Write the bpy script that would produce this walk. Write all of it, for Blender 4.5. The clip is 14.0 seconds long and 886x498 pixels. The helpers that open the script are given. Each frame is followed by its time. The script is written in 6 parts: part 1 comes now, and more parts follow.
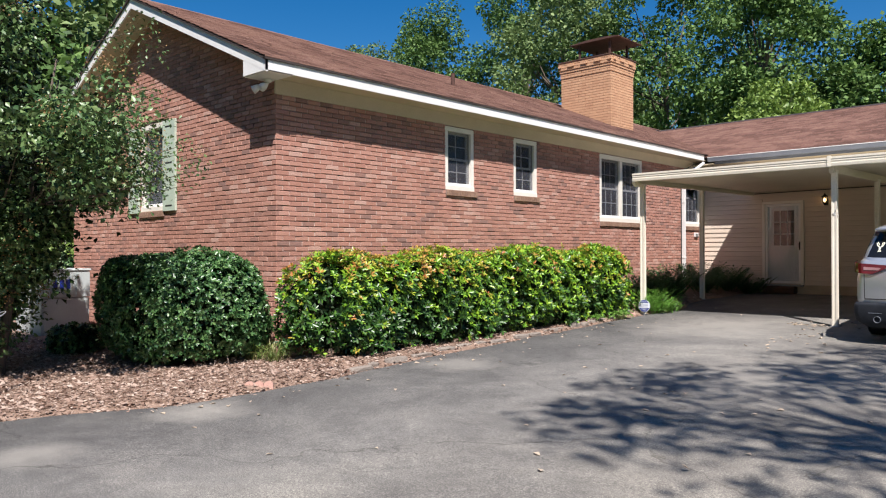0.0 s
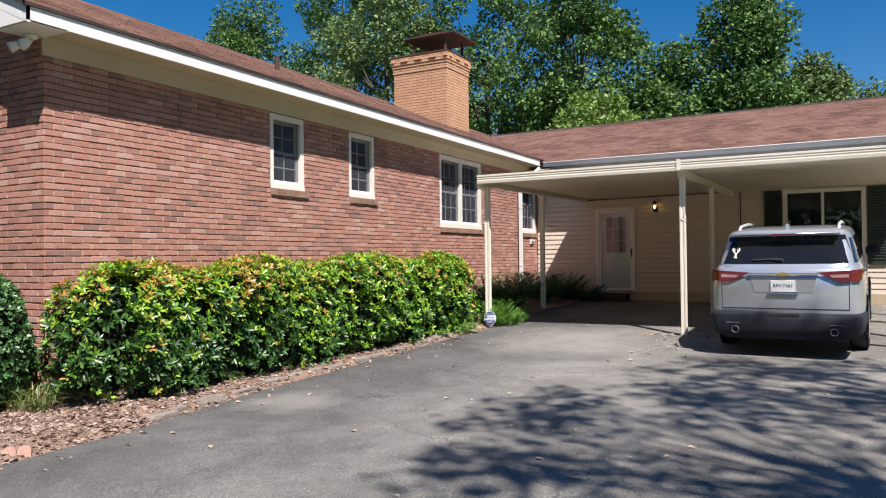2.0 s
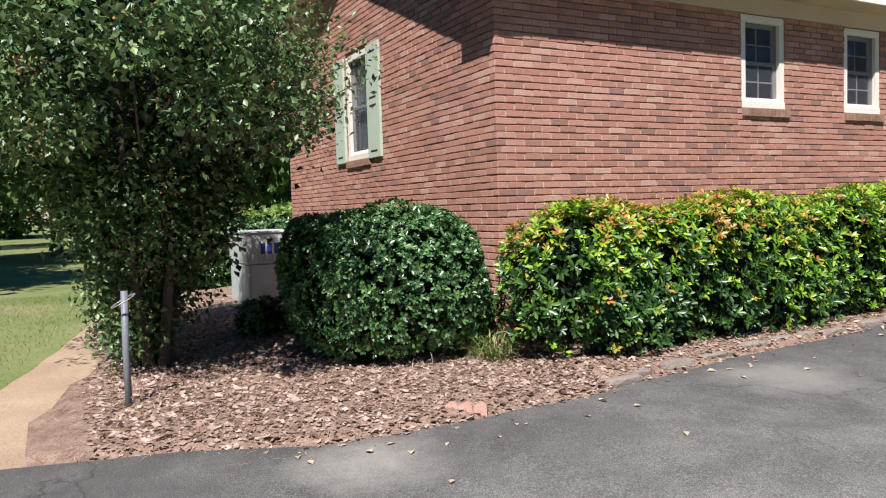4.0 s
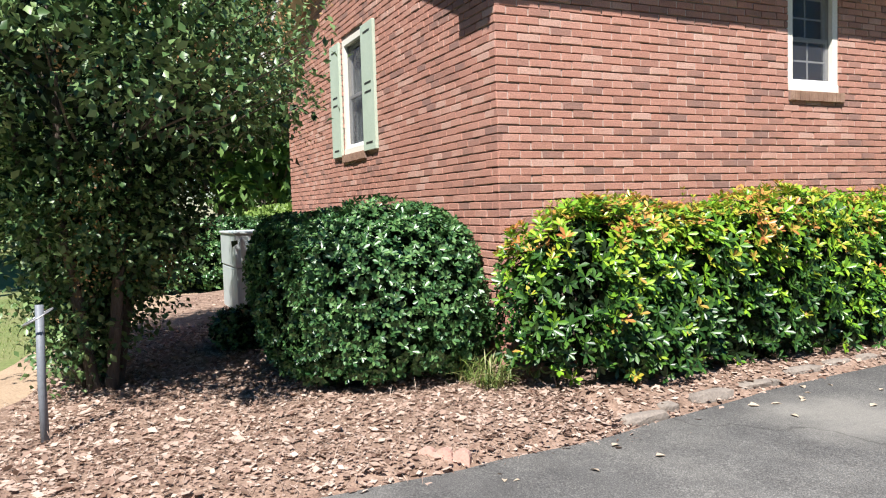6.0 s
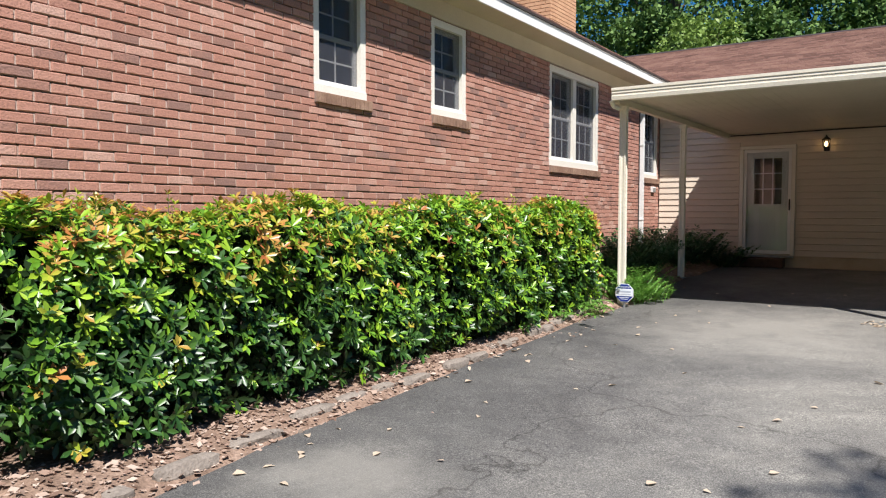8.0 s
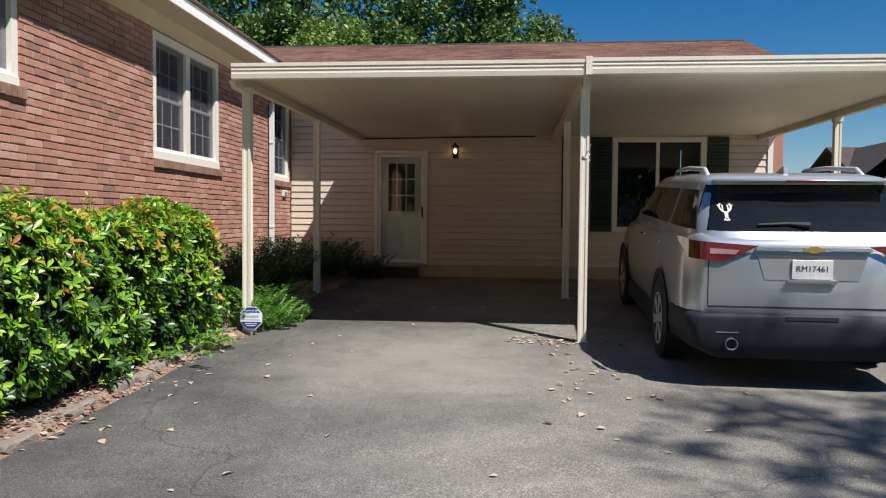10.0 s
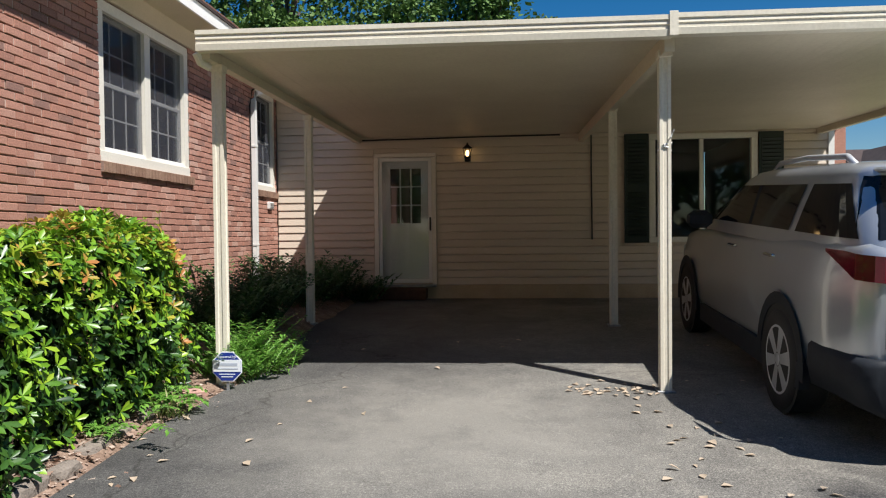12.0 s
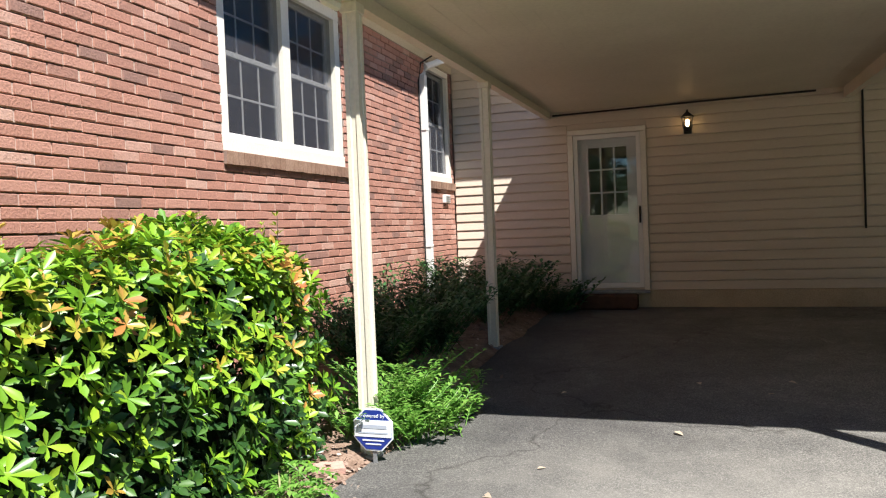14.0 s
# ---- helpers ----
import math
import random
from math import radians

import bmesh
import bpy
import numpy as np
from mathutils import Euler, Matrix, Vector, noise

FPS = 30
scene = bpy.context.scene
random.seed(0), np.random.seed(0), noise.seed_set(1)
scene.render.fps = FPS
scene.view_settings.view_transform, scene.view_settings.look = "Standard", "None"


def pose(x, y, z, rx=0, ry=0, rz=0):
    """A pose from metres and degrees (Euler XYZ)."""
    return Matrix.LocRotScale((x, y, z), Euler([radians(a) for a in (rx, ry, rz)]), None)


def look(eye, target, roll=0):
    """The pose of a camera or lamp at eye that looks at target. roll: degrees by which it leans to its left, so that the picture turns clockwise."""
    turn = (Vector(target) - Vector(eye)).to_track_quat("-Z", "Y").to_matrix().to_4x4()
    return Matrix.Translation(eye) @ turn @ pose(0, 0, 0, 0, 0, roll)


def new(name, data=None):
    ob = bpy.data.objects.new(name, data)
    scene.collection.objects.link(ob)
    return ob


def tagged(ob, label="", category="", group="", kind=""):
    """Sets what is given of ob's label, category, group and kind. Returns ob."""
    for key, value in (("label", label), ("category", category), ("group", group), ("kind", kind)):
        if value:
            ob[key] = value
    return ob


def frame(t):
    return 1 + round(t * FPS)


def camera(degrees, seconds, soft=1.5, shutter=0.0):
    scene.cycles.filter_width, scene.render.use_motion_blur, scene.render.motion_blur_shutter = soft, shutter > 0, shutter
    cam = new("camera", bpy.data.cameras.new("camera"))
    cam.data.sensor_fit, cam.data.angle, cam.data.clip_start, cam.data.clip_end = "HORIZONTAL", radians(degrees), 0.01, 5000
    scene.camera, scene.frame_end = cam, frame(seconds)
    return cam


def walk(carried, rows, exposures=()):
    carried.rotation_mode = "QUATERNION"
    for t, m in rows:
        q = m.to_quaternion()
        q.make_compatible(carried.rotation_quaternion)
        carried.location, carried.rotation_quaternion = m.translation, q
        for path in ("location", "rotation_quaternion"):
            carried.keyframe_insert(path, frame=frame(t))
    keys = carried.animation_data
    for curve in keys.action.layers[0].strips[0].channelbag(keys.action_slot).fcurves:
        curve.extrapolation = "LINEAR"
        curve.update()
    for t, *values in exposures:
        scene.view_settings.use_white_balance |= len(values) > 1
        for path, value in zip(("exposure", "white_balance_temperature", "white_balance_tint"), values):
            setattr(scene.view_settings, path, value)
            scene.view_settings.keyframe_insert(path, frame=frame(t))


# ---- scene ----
cam = camera(62.1, 14.0, soft=1.15)
METRES, EYE, TILT, LEAN, TURN = 12.0, 1.593, 0.0, 0.0, 43.0
ROWS = [
    (0.0, 0.0, 0.0, 0.0, 0.0, 0.23, 0.22),
    (0.5, -0.0036, 0.0364, -0.0001, -7.87, 0.38, -0.01),
    (1.0, -0.0054, 0.074, 0.0022, -12.56, 0.64, -0.12),
    (1.5, -0.0126, 0.109, 0.002, -14.93, 0.96, 0.17),
    (2.0, -0.0114, 0.1455, 0.0012, -14.07, 0.77, 0.65),
    (2.5, -0.017, 0.1812, -0.0002, -7.55, -0.36, 1.07),
    (3.0, -0.0251, 0.2128, -0.0003, 2.37, -1.55, 1.54),
    (3.5, -0.0287, 0.2418, -0.0014, 11.75, -2.5, 1.69),
    (4.0, -0.0355, 0.2691, -0.0014, 19.36, -3.14, 1.77),
    (6.5, -0.0353, 0.3919, -0.0027, 21.76, -3.17, 1.68),
    (7.0, -0.0285, 0.4236, -0.0029, 12.16, -2.78, 1.32),
    (7.5, -0.0097, 0.4562, -0.0043, 1.05, -2.98, 0.76),
    (8.0, 0.0073, 0.4879, -0.0046, -9.54, -2.79, -0.08),
    (8.5, 0.0232, 0.5204, -0.0048, -19.95, -2.65, -0.63),
    (9.0, 0.0417, 0.5562, -0.0045, -28.05, -3.24, -0.72),
    (11.5, 0.1281, 0.7413, -0.0031, -41.04, -0.78, 0.17),
    (12.0, 0.1481, 0.7772, -0.0031, -38.43, -1.22, 0.6),
    (12.5, 0.1703, 0.8157, 0.0004, -33.54, -1.64, 0.96),
    (13.0, 0.1887, 0.8517, 0.0012, -28.36, -2.03, 1.27),
    (13.5, 0.214, 0.8876, 0.0028, -25.01, -1.81, 1.65),
    (14.0, 0.2369, 0.9276, 0.003, -23.84, -1.59, 2.27),
]
walk(cam, [(t, pose(0, 0, EYE, TILT, LEAN, TURN) @ pose(METRES * x, METRES * y, METRES * z, 90 + pitch, roll, yaw)) for t, x, y, z, yaw, pitch, roll in ROWS], [(0.0, 0.80, 6220, 15), (4.0, 0.76, 6220, 15), (6.5, 1.16, 6180, 11), (7.5, 0.95, 6180, 12), (9.0, 0.62, 6180, 12), (11.5, 0.52, 6180, 10), (12.0, 0.58, 6180, 10), (13.0, 1.0, 6180, 10), (14.0, 1.12, 6180, 10)])

# ---- world, sun, exposure ----
SUN_TO = Vector((0.55, -0.46, 1.0)).normalized()
world = bpy.data.worlds.new("sky_world")
scene.world = world
world.use_nodes = True
wn = world.node_tree.nodes
sky = wn.new("ShaderNodeTexSky")
sky.sky_type = "NISHITA"
sky.sun_disc = False
sky.sun_elevation = math.asin(SUN_TO.z)
sky.sun_rotation = math.atan2(SUN_TO.x, SUN_TO.y)
sky.air_density, sky.dust_density, sky.ozone_density = 1.0, 0.3, 3.0
wn["Background"].inputs["Strength"].default_value = 0.058
hue = wn.new("ShaderNodeHueSaturation")
hue.inputs["Saturation"].default_value = 1.45
world.node_tree.links.new(sky.outputs["Color"], hue.inputs["Color"])
world.node_tree.links.new(hue.outputs["Color"], wn["Background"].inputs["Color"])
sun_data = bpy.data.lights.new("sun", "SUN")
sun_data.energy, sun_data.angle, sun_data.color = 5.0, radians(0.53), (1.0, 0.945, 0.86)
sun = new("sun", sun_data)
sun.matrix_world = look(SUN_TO * 80, (0, 0, 0))

# ---- materials ----
def mat(name, colours, scale=8.0, rough=0.7, bump=0.15, fine=80.0, metallic=0.0, island=0.0, objrand=0.0, spec=0.5, stretch=(1, 1, 1), stain=0.25, coat=0.0, swing=1.0):
    """A node material: a two-scale noise mix of the colours, with bump; island and objrand vary pieces."""
    m = bpy.data.materials.new(name)
    m.use_nodes = True
    nt = m.node_tree
    n, l = nt.nodes, nt.links
    b = n["Principled BSDF"]
    geo = n.new("ShaderNodeNewGeometry")
    mp = n.new("ShaderNodeMapping")
    mp.inputs["Scale"].default_value = stretch
    l.new(geo.outputs["Position"], mp.inputs["Vector"])
    big = n.new("ShaderNodeTexNoise")
    big.inputs["Scale"].default_value, big.inputs["Detail"].default_value, big.inputs["Roughness"].default_value = scale, 5, 0.6
    small = n.new("ShaderNodeTexNoise")
    small.inputs["Scale"].default_value, small.inputs["Detail"].default_value = fine, 3
    for t in (big, small):
        l.new(mp.outputs["Vector"], t.inputs["Vector"])
    ramp = n.new("ShaderNodeValToRGB")
    el = ramp.color_ramp.elements
    while len(el) < len(colours):
        el.new(0.5)
    for i, c in enumerate(colours):
        el[i].position = 0.28 + 0.44 * i / max(1, len(colours) - 1)
        el[i].color = (*c, 1)
    fac = big.outputs["Fac"]
    if swing != 1.0:
        calm = n.new("ShaderNodeMath")
        calm.operation = "MULTIPLY_ADD"
        l.new(fac, calm.inputs[0])
        calm.inputs[1].default_value, calm.inputs[2].default_value = swing, 0.5 * (1 - swing)
        fac = calm.outputs[0]
    if island or objrand:
        add = n.new("ShaderNodeMath")
        add.operation = "MULTIPLY_ADD"
        src = geo.outputs["Random Per Island"] if island else n.new("ShaderNodeObjectInfo").outputs["Random"]
        l.new(src, add.inputs[0])
        add.inputs[1].default_value = island or objrand
        sub = n.new("ShaderNodeMath")
        sub.operation = "ADD"
        sub.inputs[1].default_value = -0.5 * (island or objrand)
        l.new(fac, sub.inputs[0])
        l.new(sub.outputs[0], add.inputs[2])
        fac = add.outputs[0]
    l.new(fac, ramp.inputs["Fac"])
    mix = n.new("ShaderNodeMix")
    mix.data_type, mix.blend_type = "RGBA", "MULTIPLY"
    mix.inputs["Factor"].default_value = stain
    gr = n.new("ShaderNodeValToRGB")
    gr.color_ramp.elements[0].position, gr.color_ramp.elements[0].color = 0.3, (0.35, 0.33, 0.31, 1)
    gr.color_ramp.elements[1].position, gr.color_ramp.elements[1].color = 0.62, (1, 1, 1, 1)
    l.new(small.outputs["Fac"], gr.inputs["Fac"])
    l.new(ramp.outputs["Color"], mix.inputs["A"])
    l.new(gr.outputs["Color"], mix.inputs["B"])
    l.new(mix.outputs["Result"], b.inputs["Base Color"])
    b.inputs["Roughness"].default_value, b.inputs["Metallic"].default_value = rough, metallic
    b.inputs["Specular IOR Level"].default_value = spec
    b.inputs["Coat Weight"].default_value = coat
    if bump:
        bp = n.new("ShaderNodeBump")
        bp.inputs["Strength"].default_value, bp.inputs["Distance"].default_value = bump, 0.01
        l.new(small.outputs["Fac"], bp.inputs["Height"])
        l.new(bp.outputs["Normal"], b.inputs["Normal"])
    return m


def leaf_mat(name, colours, rough=0.4, through_light=0.25, spec=0.5):
    """Leaves: each takes its own colour from the ramp; some light passes through."""
    m = bpy.data.materials.new(name)
    m.use_nodes = True
    nt = m.node_tree
    n, l = nt.nodes, nt.links
    b, out = n["Principled BSDF"], n["Material Output"]
    geo = n.new("ShaderNodeNewGeometry")
    ramp = n.new("ShaderNodeValToRGB")
    el = ramp.color_ramp.elements
    while len(el) < len(colours):
        el.new(0.5)
    for i, c in enumerate(colours):
        el[i].position = i / max(1, len(colours) - 1)
        el[i].color = (*c, 1)
    l.new(geo.outputs["Random Per Island"], ramp.inputs["Fac"])
    l.new(ramp.outputs["Color"], b.inputs["Base Color"])
    b.inputs["Roughness"].default_value, b.inputs["Specular IOR Level"].default_value = rough, spec
    tr = n.new("ShaderNodeBsdfTranslucent")
    l.new(ramp.outputs["Color"], tr.inputs["Color"])
    mx = n.new("ShaderNodeMixShader")
    mx.inputs["Fac"].default_value = through_light
    l.new(b.outputs["BSDF"], mx.inputs[1])
    l.new(tr.outputs["BSDF"], mx.inputs[2])
    l.new(mx.outputs["Shader"], out.inputs["Surface"])
    return m


def glass_mat(name, tint, gloss=1.0, rough=0.02):
    """A pane: tinted see-through, with a mirror share that grows towards grazing."""
    m = bpy.data.materials.new(name)
    m.use_nodes = True
    nt = m.node_tree
    n, l = nt.nodes, nt.links
    tr, gl, fr, mx = (n.new(k) for k in ("ShaderNodeBsdfTransparent", "ShaderNodeBsdfGlossy", "ShaderNodeLayerWeight", "ShaderNodeMixShader"))
    tr.inputs["Color"].default_value = (*tint, 1)
    gl.inputs["Roughness"].default_value = rough
    gl.inputs["Color"].default_value = (gloss, gloss, gloss, 1)
    pw, ad = n.new("ShaderNodeMath"), n.new("ShaderNodeMath")
    pw.operation, ad.operation = "POWER", "MULTIPLY_ADD"
    pw.inputs[1].default_value = 4.0
    ad.inputs[1].default_value, ad.inputs[2].default_value = 0.85, 0.045
    l.new(fr.outputs["Facing"], pw.inputs[0])
    l.new(pw.outputs[0], ad.inputs[0])
    l.new(ad.outputs[0], mx.inputs[0])
    l.new(tr.outputs["BSDF"], mx.inputs[1])
    l.new(gl.outputs["BSDF"], mx.inputs[2])
    l.new(mx.outputs["Shader"], n["Material Output"].inputs["Surface"])
    return m


def glow_mat(name, colour, strength):
    m = bpy.data.materials.new(name)
    m.use_nodes = True
    b = m.node_tree.nodes["Principled BSDF"]
    b.inputs["Base Color"].default_value = (*colour, 1)
    b.inputs["Emission Color"].default_value = (*colour, 1)
    b.inputs["Emission Strength"].default_value = strength
    return m


BRICK_TONES = [(0.282, 0.159, 0.128), (0.359, 0.183, 0.138), (0.409, 0.199, 0.145), (0.429, 0.209, 0.153), (0.444, 0.219, 0.162), (0.453, 0.227, 0.168), (0.468, 0.24, 0.179), (0.483, 0.26, 0.199), (0.528, 0.321, 0.255)]
BRICK = mat("red_brick", BRICK_TONES, 1.2, 0.9, 0.6, 70, island=0.44, stain=0.35, swing=0.4)
BRICK_ONE = mat("red_brick_single", BRICK_TONES, 1.2, 0.9, 0.6, 70, objrand=0.44, stain=0.35, swing=0.4)
SILL_BRICK = mat("sill_brick", [(0.14, 0.085, 0.06), (0.26, 0.15, 0.10), (0.36, 0.23, 0.16)], 4, 0.88, 0.5, 70, island=0.5, stain=0.35)
# one mortar in two tones: bed-joint shadow and head-joint sun put in colour
SHADED_MORTAR = mat("mortar", [(0.22, 0.15, 0.12), (0.32, 0.23, 0.19)], 9, 0.95, 0.5, 120)
SUNLIT_MORTAR = mat("head_joint_mortar", [(0.44, 0.32, 0.265), (0.56, 0.43, 0.365)], 9, 0.95, 0.5, 120)
CHIM_BRICK = mat("painted_chimney_brick", [(0.50, 0.28, 0.16), (0.60, 0.36, 0.21)], 4, 0.85, 0.4, 70, island=0.25, stain=0.25)
CHIM_MORTAR = mat("painted_mortar", [(0.40, 0.22, 0.13), (0.48, 0.28, 0.17)], 6, 0.9, 0.4, 90)
WHITE = mat("white_trim_paint", [(0.74, 0.73, 0.70), (0.82, 0.81, 0.79)], 3, 0.45, 0.05, 60, stain=0.1)
CREAM = mat("cream_trim_paint", [(0.74, 0.70, 0.61), (0.81, 0.77, 0.69)], 2.5, 0.5, 0.06, 50, stain=0.14)
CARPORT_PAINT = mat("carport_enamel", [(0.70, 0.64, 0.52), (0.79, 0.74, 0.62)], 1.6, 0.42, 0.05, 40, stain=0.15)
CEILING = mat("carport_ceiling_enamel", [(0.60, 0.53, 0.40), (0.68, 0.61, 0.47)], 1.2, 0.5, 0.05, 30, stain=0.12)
SIDING = mat("vinyl_siding", [(0.60, 0.51, 0.41), (0.68, 0.58, 0.475)], 1.5, 0.6, 0.08, 60, stretch=(0.4, 1, 3), stain=0.12)
FOUND = mat("painted_foundation", [(0.45, 0.35, 0.24), (0.55, 0.44, 0.31)], 3, 0.85, 0.4, 60, stain=0.3)
SHINGLE = mat("asphalt_shingle", [(0.12, 0.06, 0.045), (0.20, 0.105, 0.08), (0.25, 0.14, 0.105)], 0.8, 0.95, 0.8, 160, island=0.35, stain=0.45)
DRIP = mat("dark_roof_edge", [(0.03, 0.022, 0.02), (0.06, 0.04, 0.035)], 6, 0.8, 0.2, 60)
MULCH = mat("pine_straw_mulch", [(0.15, 0.095, 0.065), (0.27, 0.18, 0.13), (0.38, 0.27, 0.205)], 7, 0.95, 1.0, 60, stain=0.6)
SAND = mat("sandy_soil", [(0.32, 0.23, 0.15), (0.45, 0.33, 0.22)], 1.4, 0.95, 0.8, 50, stain=0.4)
LAWN = mat("lawn", [(0.09, 0.13, 0.035), (0.16, 0.20, 0.06), (0.27, 0.24, 0.12)], 0.35, 0.95, 1.0, 25, stain=0.5)
DARK_GREEN = mat("dark_green_paint", [(0.012, 0.022, 0.016), (0.022, 0.034, 0.026)], 5, 0.5, 0.1, 60)
# blue-grey holds the shade of wing gutter and fascia; plain grey metal elsewhere
SHADE_METAL_GREY = mat("weathered_gutter", [(0.14, 0.155, 0.18), (0.20, 0.215, 0.24)], 2, 0.55, 0.1, 50, stain=0.2)
SAGE = mat("sage_paint", [(0.42, 0.50, 0.40), (0.50, 0.58, 0.47)], 3, 0.55, 0.1, 60, stain=0.15)
BLACK = mat("black_rubber", [(0.012, 0.012, 0.012), (0.025, 0.025, 0.025)], 8, 0.7, 0.2, 60)
INTERIOR = mat("interior_plaster", [(0.20, 0.19, 0.18), (0.26, 0.25, 0.24)], 2, 0.9, 0.05, 40)
CURTAIN = mat("curtain_cloth", [(0.40, 0.40, 0.40), (0.58, 0.58, 0.58)], 4, 0.9, 0.2, 90, stretch=(8, 8, 0.3))
def mesh_screen():
    """Fibreglass mesh: half open, half grey thread."""
    m = bpy.data.materials.new("insect_screen")
    m.use_nodes = True
    n, l = m.node_tree.nodes, m.node_tree.links
    tr, df, mx = n.new("ShaderNodeBsdfTransparent"), n.new("ShaderNodeBsdfDiffuse"), n.new("ShaderNodeMixShader")
    df.inputs["Color"].default_value = (0.085, 0.088, 0.105, 1)
    mx.inputs["Fac"].default_value = 0.32
    l.new(tr.outputs["BSDF"], mx.inputs[1])
    l.new(df.outputs["BSDF"], mx.inputs[2])
    l.new(mx.outputs["Shader"], n["Material Output"].inputs["Surface"])
    return m


SCREEN = mesh_screen()
GLASS = glass_mat("window_glass", (0.75, 0.80, 0.80), 0.7)
CLEAR = glass_mat("clear_glass", (0.95, 0.96, 0.96))
BARK = mat("bark", [(0.09, 0.07, 0.055), (0.18, 0.14, 0.11)], 6, 0.95, 1.0, 40, stretch=(3, 3, 0.6), stain=0.5)
STONE = mat("edging_stone", [(0.11, 0.092, 0.078), (0.26, 0.22, 0.185)], 6, 0.95, 0.8, 60, island=0.5, stain=0.4)
TERRACOTTA = mat("terracotta", [(0.44, 0.25, 0.20), (0.54, 0.34, 0.27)], 8, 0.9, 0.4, 80, stain=0.25)
GALV = mat("galvanised_steel", [(0.26, 0.27, 0.28), (0.40, 0.41, 0.42)], 9, 0.5, 0.2, 60, metallic=0.5)
UTILITY = mat("utility_grey_paint", [(0.42, 0.47, 0.46), (0.50, 0.55, 0.54)], 3, 0.5, 0.08, 50, stain=0.12)
CONCRETE = mat("concrete", [(0.34, 0.32, 0.29), (0.45, 0.42, 0.38)], 3, 0.9, 0.5, 60, stain=0.3)
RUST = mat("rusty_sheet", [(0.05, 0.022, 0.016), (0.10, 0.045, 0.03)], 6, 0.8, 0.3, 60)
MAT_BROWN = mat("brown_doormat", [(0.07, 0.035, 0.02), (0.12, 0.06, 0.04)], 12, 0.95, 0.8, 120)
DOORWHITE = mat("door_paint", [(0.60, 0.62, 0.64), (0.68, 0.70, 0.72)], 2, 0.4, 0.04, 50, stain=0.08)
SOFFIT = mat("soffit_paint", [(0.52, 0.44, 0.31), (0.60, 0.51, 0.37)], 2, 0.65, 0.08, 50, stain=0.15)

HEDGE_LEAF = leaf_mat("hedge_leaf", [(0.055, 0.145, 0.015), (0.125, 0.28, 0.021), (0.225, 0.41, 0.026), (0.33, 0.48, 0.034)], 0.36, 0.22, 0.5)
HEDGE_DEEP_GREEN = leaf_mat("hedge_old_leaf", [(0.014, 0.048, 0.011), (0.034, 0.092, 0.016), (0.075, 0.165, 0.022)], 0.36, 0.08, 0.5)
HEDGE_TIP = leaf_mat("hedge_new_growth", [(0.22, 0.36, 0.03), (0.34, 0.44, 0.035), (0.46, 0.42, 0.05), (0.46, 0.24, 0.06)], 0.35, 0.3)
# near-black green paints the shade deep inside the hedge and bushes
LEAF_SHADE = leaf_mat("hedge_inner_leaf", [(0.008, 0.02, 0.006), (0.018, 0.04, 0.011)], 0.6, 0.05, 0.2)
HOLLY_LEAF = leaf_mat("holly_leaf", [(0.024, 0.076, 0.024), (0.056, 0.135, 0.04), (0.14, 0.25, 0.08)], 0.33, 0.06, 0.5)
MYRTLE_LEAF = leaf_mat("myrtle_leaf", [(0.036, 0.08, 0.025), (0.09, 0.165, 0.052), (0.20, 0.28, 0.105)], 0.4, 0.12, 0.45)
# myrtle leaf darkened to near-black: the crown's inner shade as colour
MYRTLE_SHADE = leaf_mat("myrtle_inner_leaf", [(0.010, 0.022, 0.008), (0.024, 0.045, 0.016)], 0.6, 0.05, 0.2)
MYRTLE_SEED = leaf_mat("myrtle_seed_head", [(0.20, 0.12, 0.045), (0.32, 0.20, 0.08), (0.24, 0.12, 0.05)], 0.8, 0.1)
TREE_LEAF = leaf_mat("tree_leaf", [(0.045, 0.095, 0.026), (0.10, 0.18, 0.045), (0.17, 0.27, 0.07)], 0.62, 0.2, 0.3)
TREE_LEAF_B = leaf_mat("tree_leaf_olive", [(0.07, 0.12, 0.038), (0.14, 0.205, 0.065), (0.22, 0.29, 0.11)], 0.62, 0.2, 0.3)
TREE_LEAF_C = leaf_mat("tree_leaf_bright", [(0.12, 0.20, 0.035), (0.20, 0.30, 0.06), (0.28, 0.38, 0.09)], 0.5, 0.3)
FERN_LEAF = leaf_mat("fern_leaf", [(0.09, 0.22, 0.03), (0.16, 0.36, 0.05), (0.26, 0.44, 0.09)], 0.5, 0.3)
JUNIPER_LEAF = leaf_mat("low_shrub_leaf", [(0.035, 0.105, 0.03), (0.08, 0.19, 0.055)], 0.5, 0.2)
GRASS_BLADE = leaf_mat("grass_blade", [(0.10, 0.17, 0.03), (0.18, 0.25, 0.06), (0.36, 0.32, 0.15)], 0.5, 0.3)
HEDGE_BRONZE = leaf_mat("hedge_bronze_growth", [(0.42, 0.14, 0.05), (0.50, 0.22, 0.06), (0.52, 0.32, 0.08), (0.44, 0.36, 0.06)], 0.35, 0.3)
STRAY_LEAF = leaf_mat("pale_dry_leaf", [(0.34, 0.25, 0.18), (0.48, 0.38, 0.28), (0.58, 0.47, 0.36)], 0.75, 0.1, 0.3)
DRY_LEAF = leaf_mat("dry_leaf", [(0.16, 0.095, 0.068), (0.28, 0.185, 0.14), (0.38, 0.27, 0.21), (0.45, 0.34, 0.275), (0.56, 0.45, 0.37)], 0.75, 0.15, 0.3)

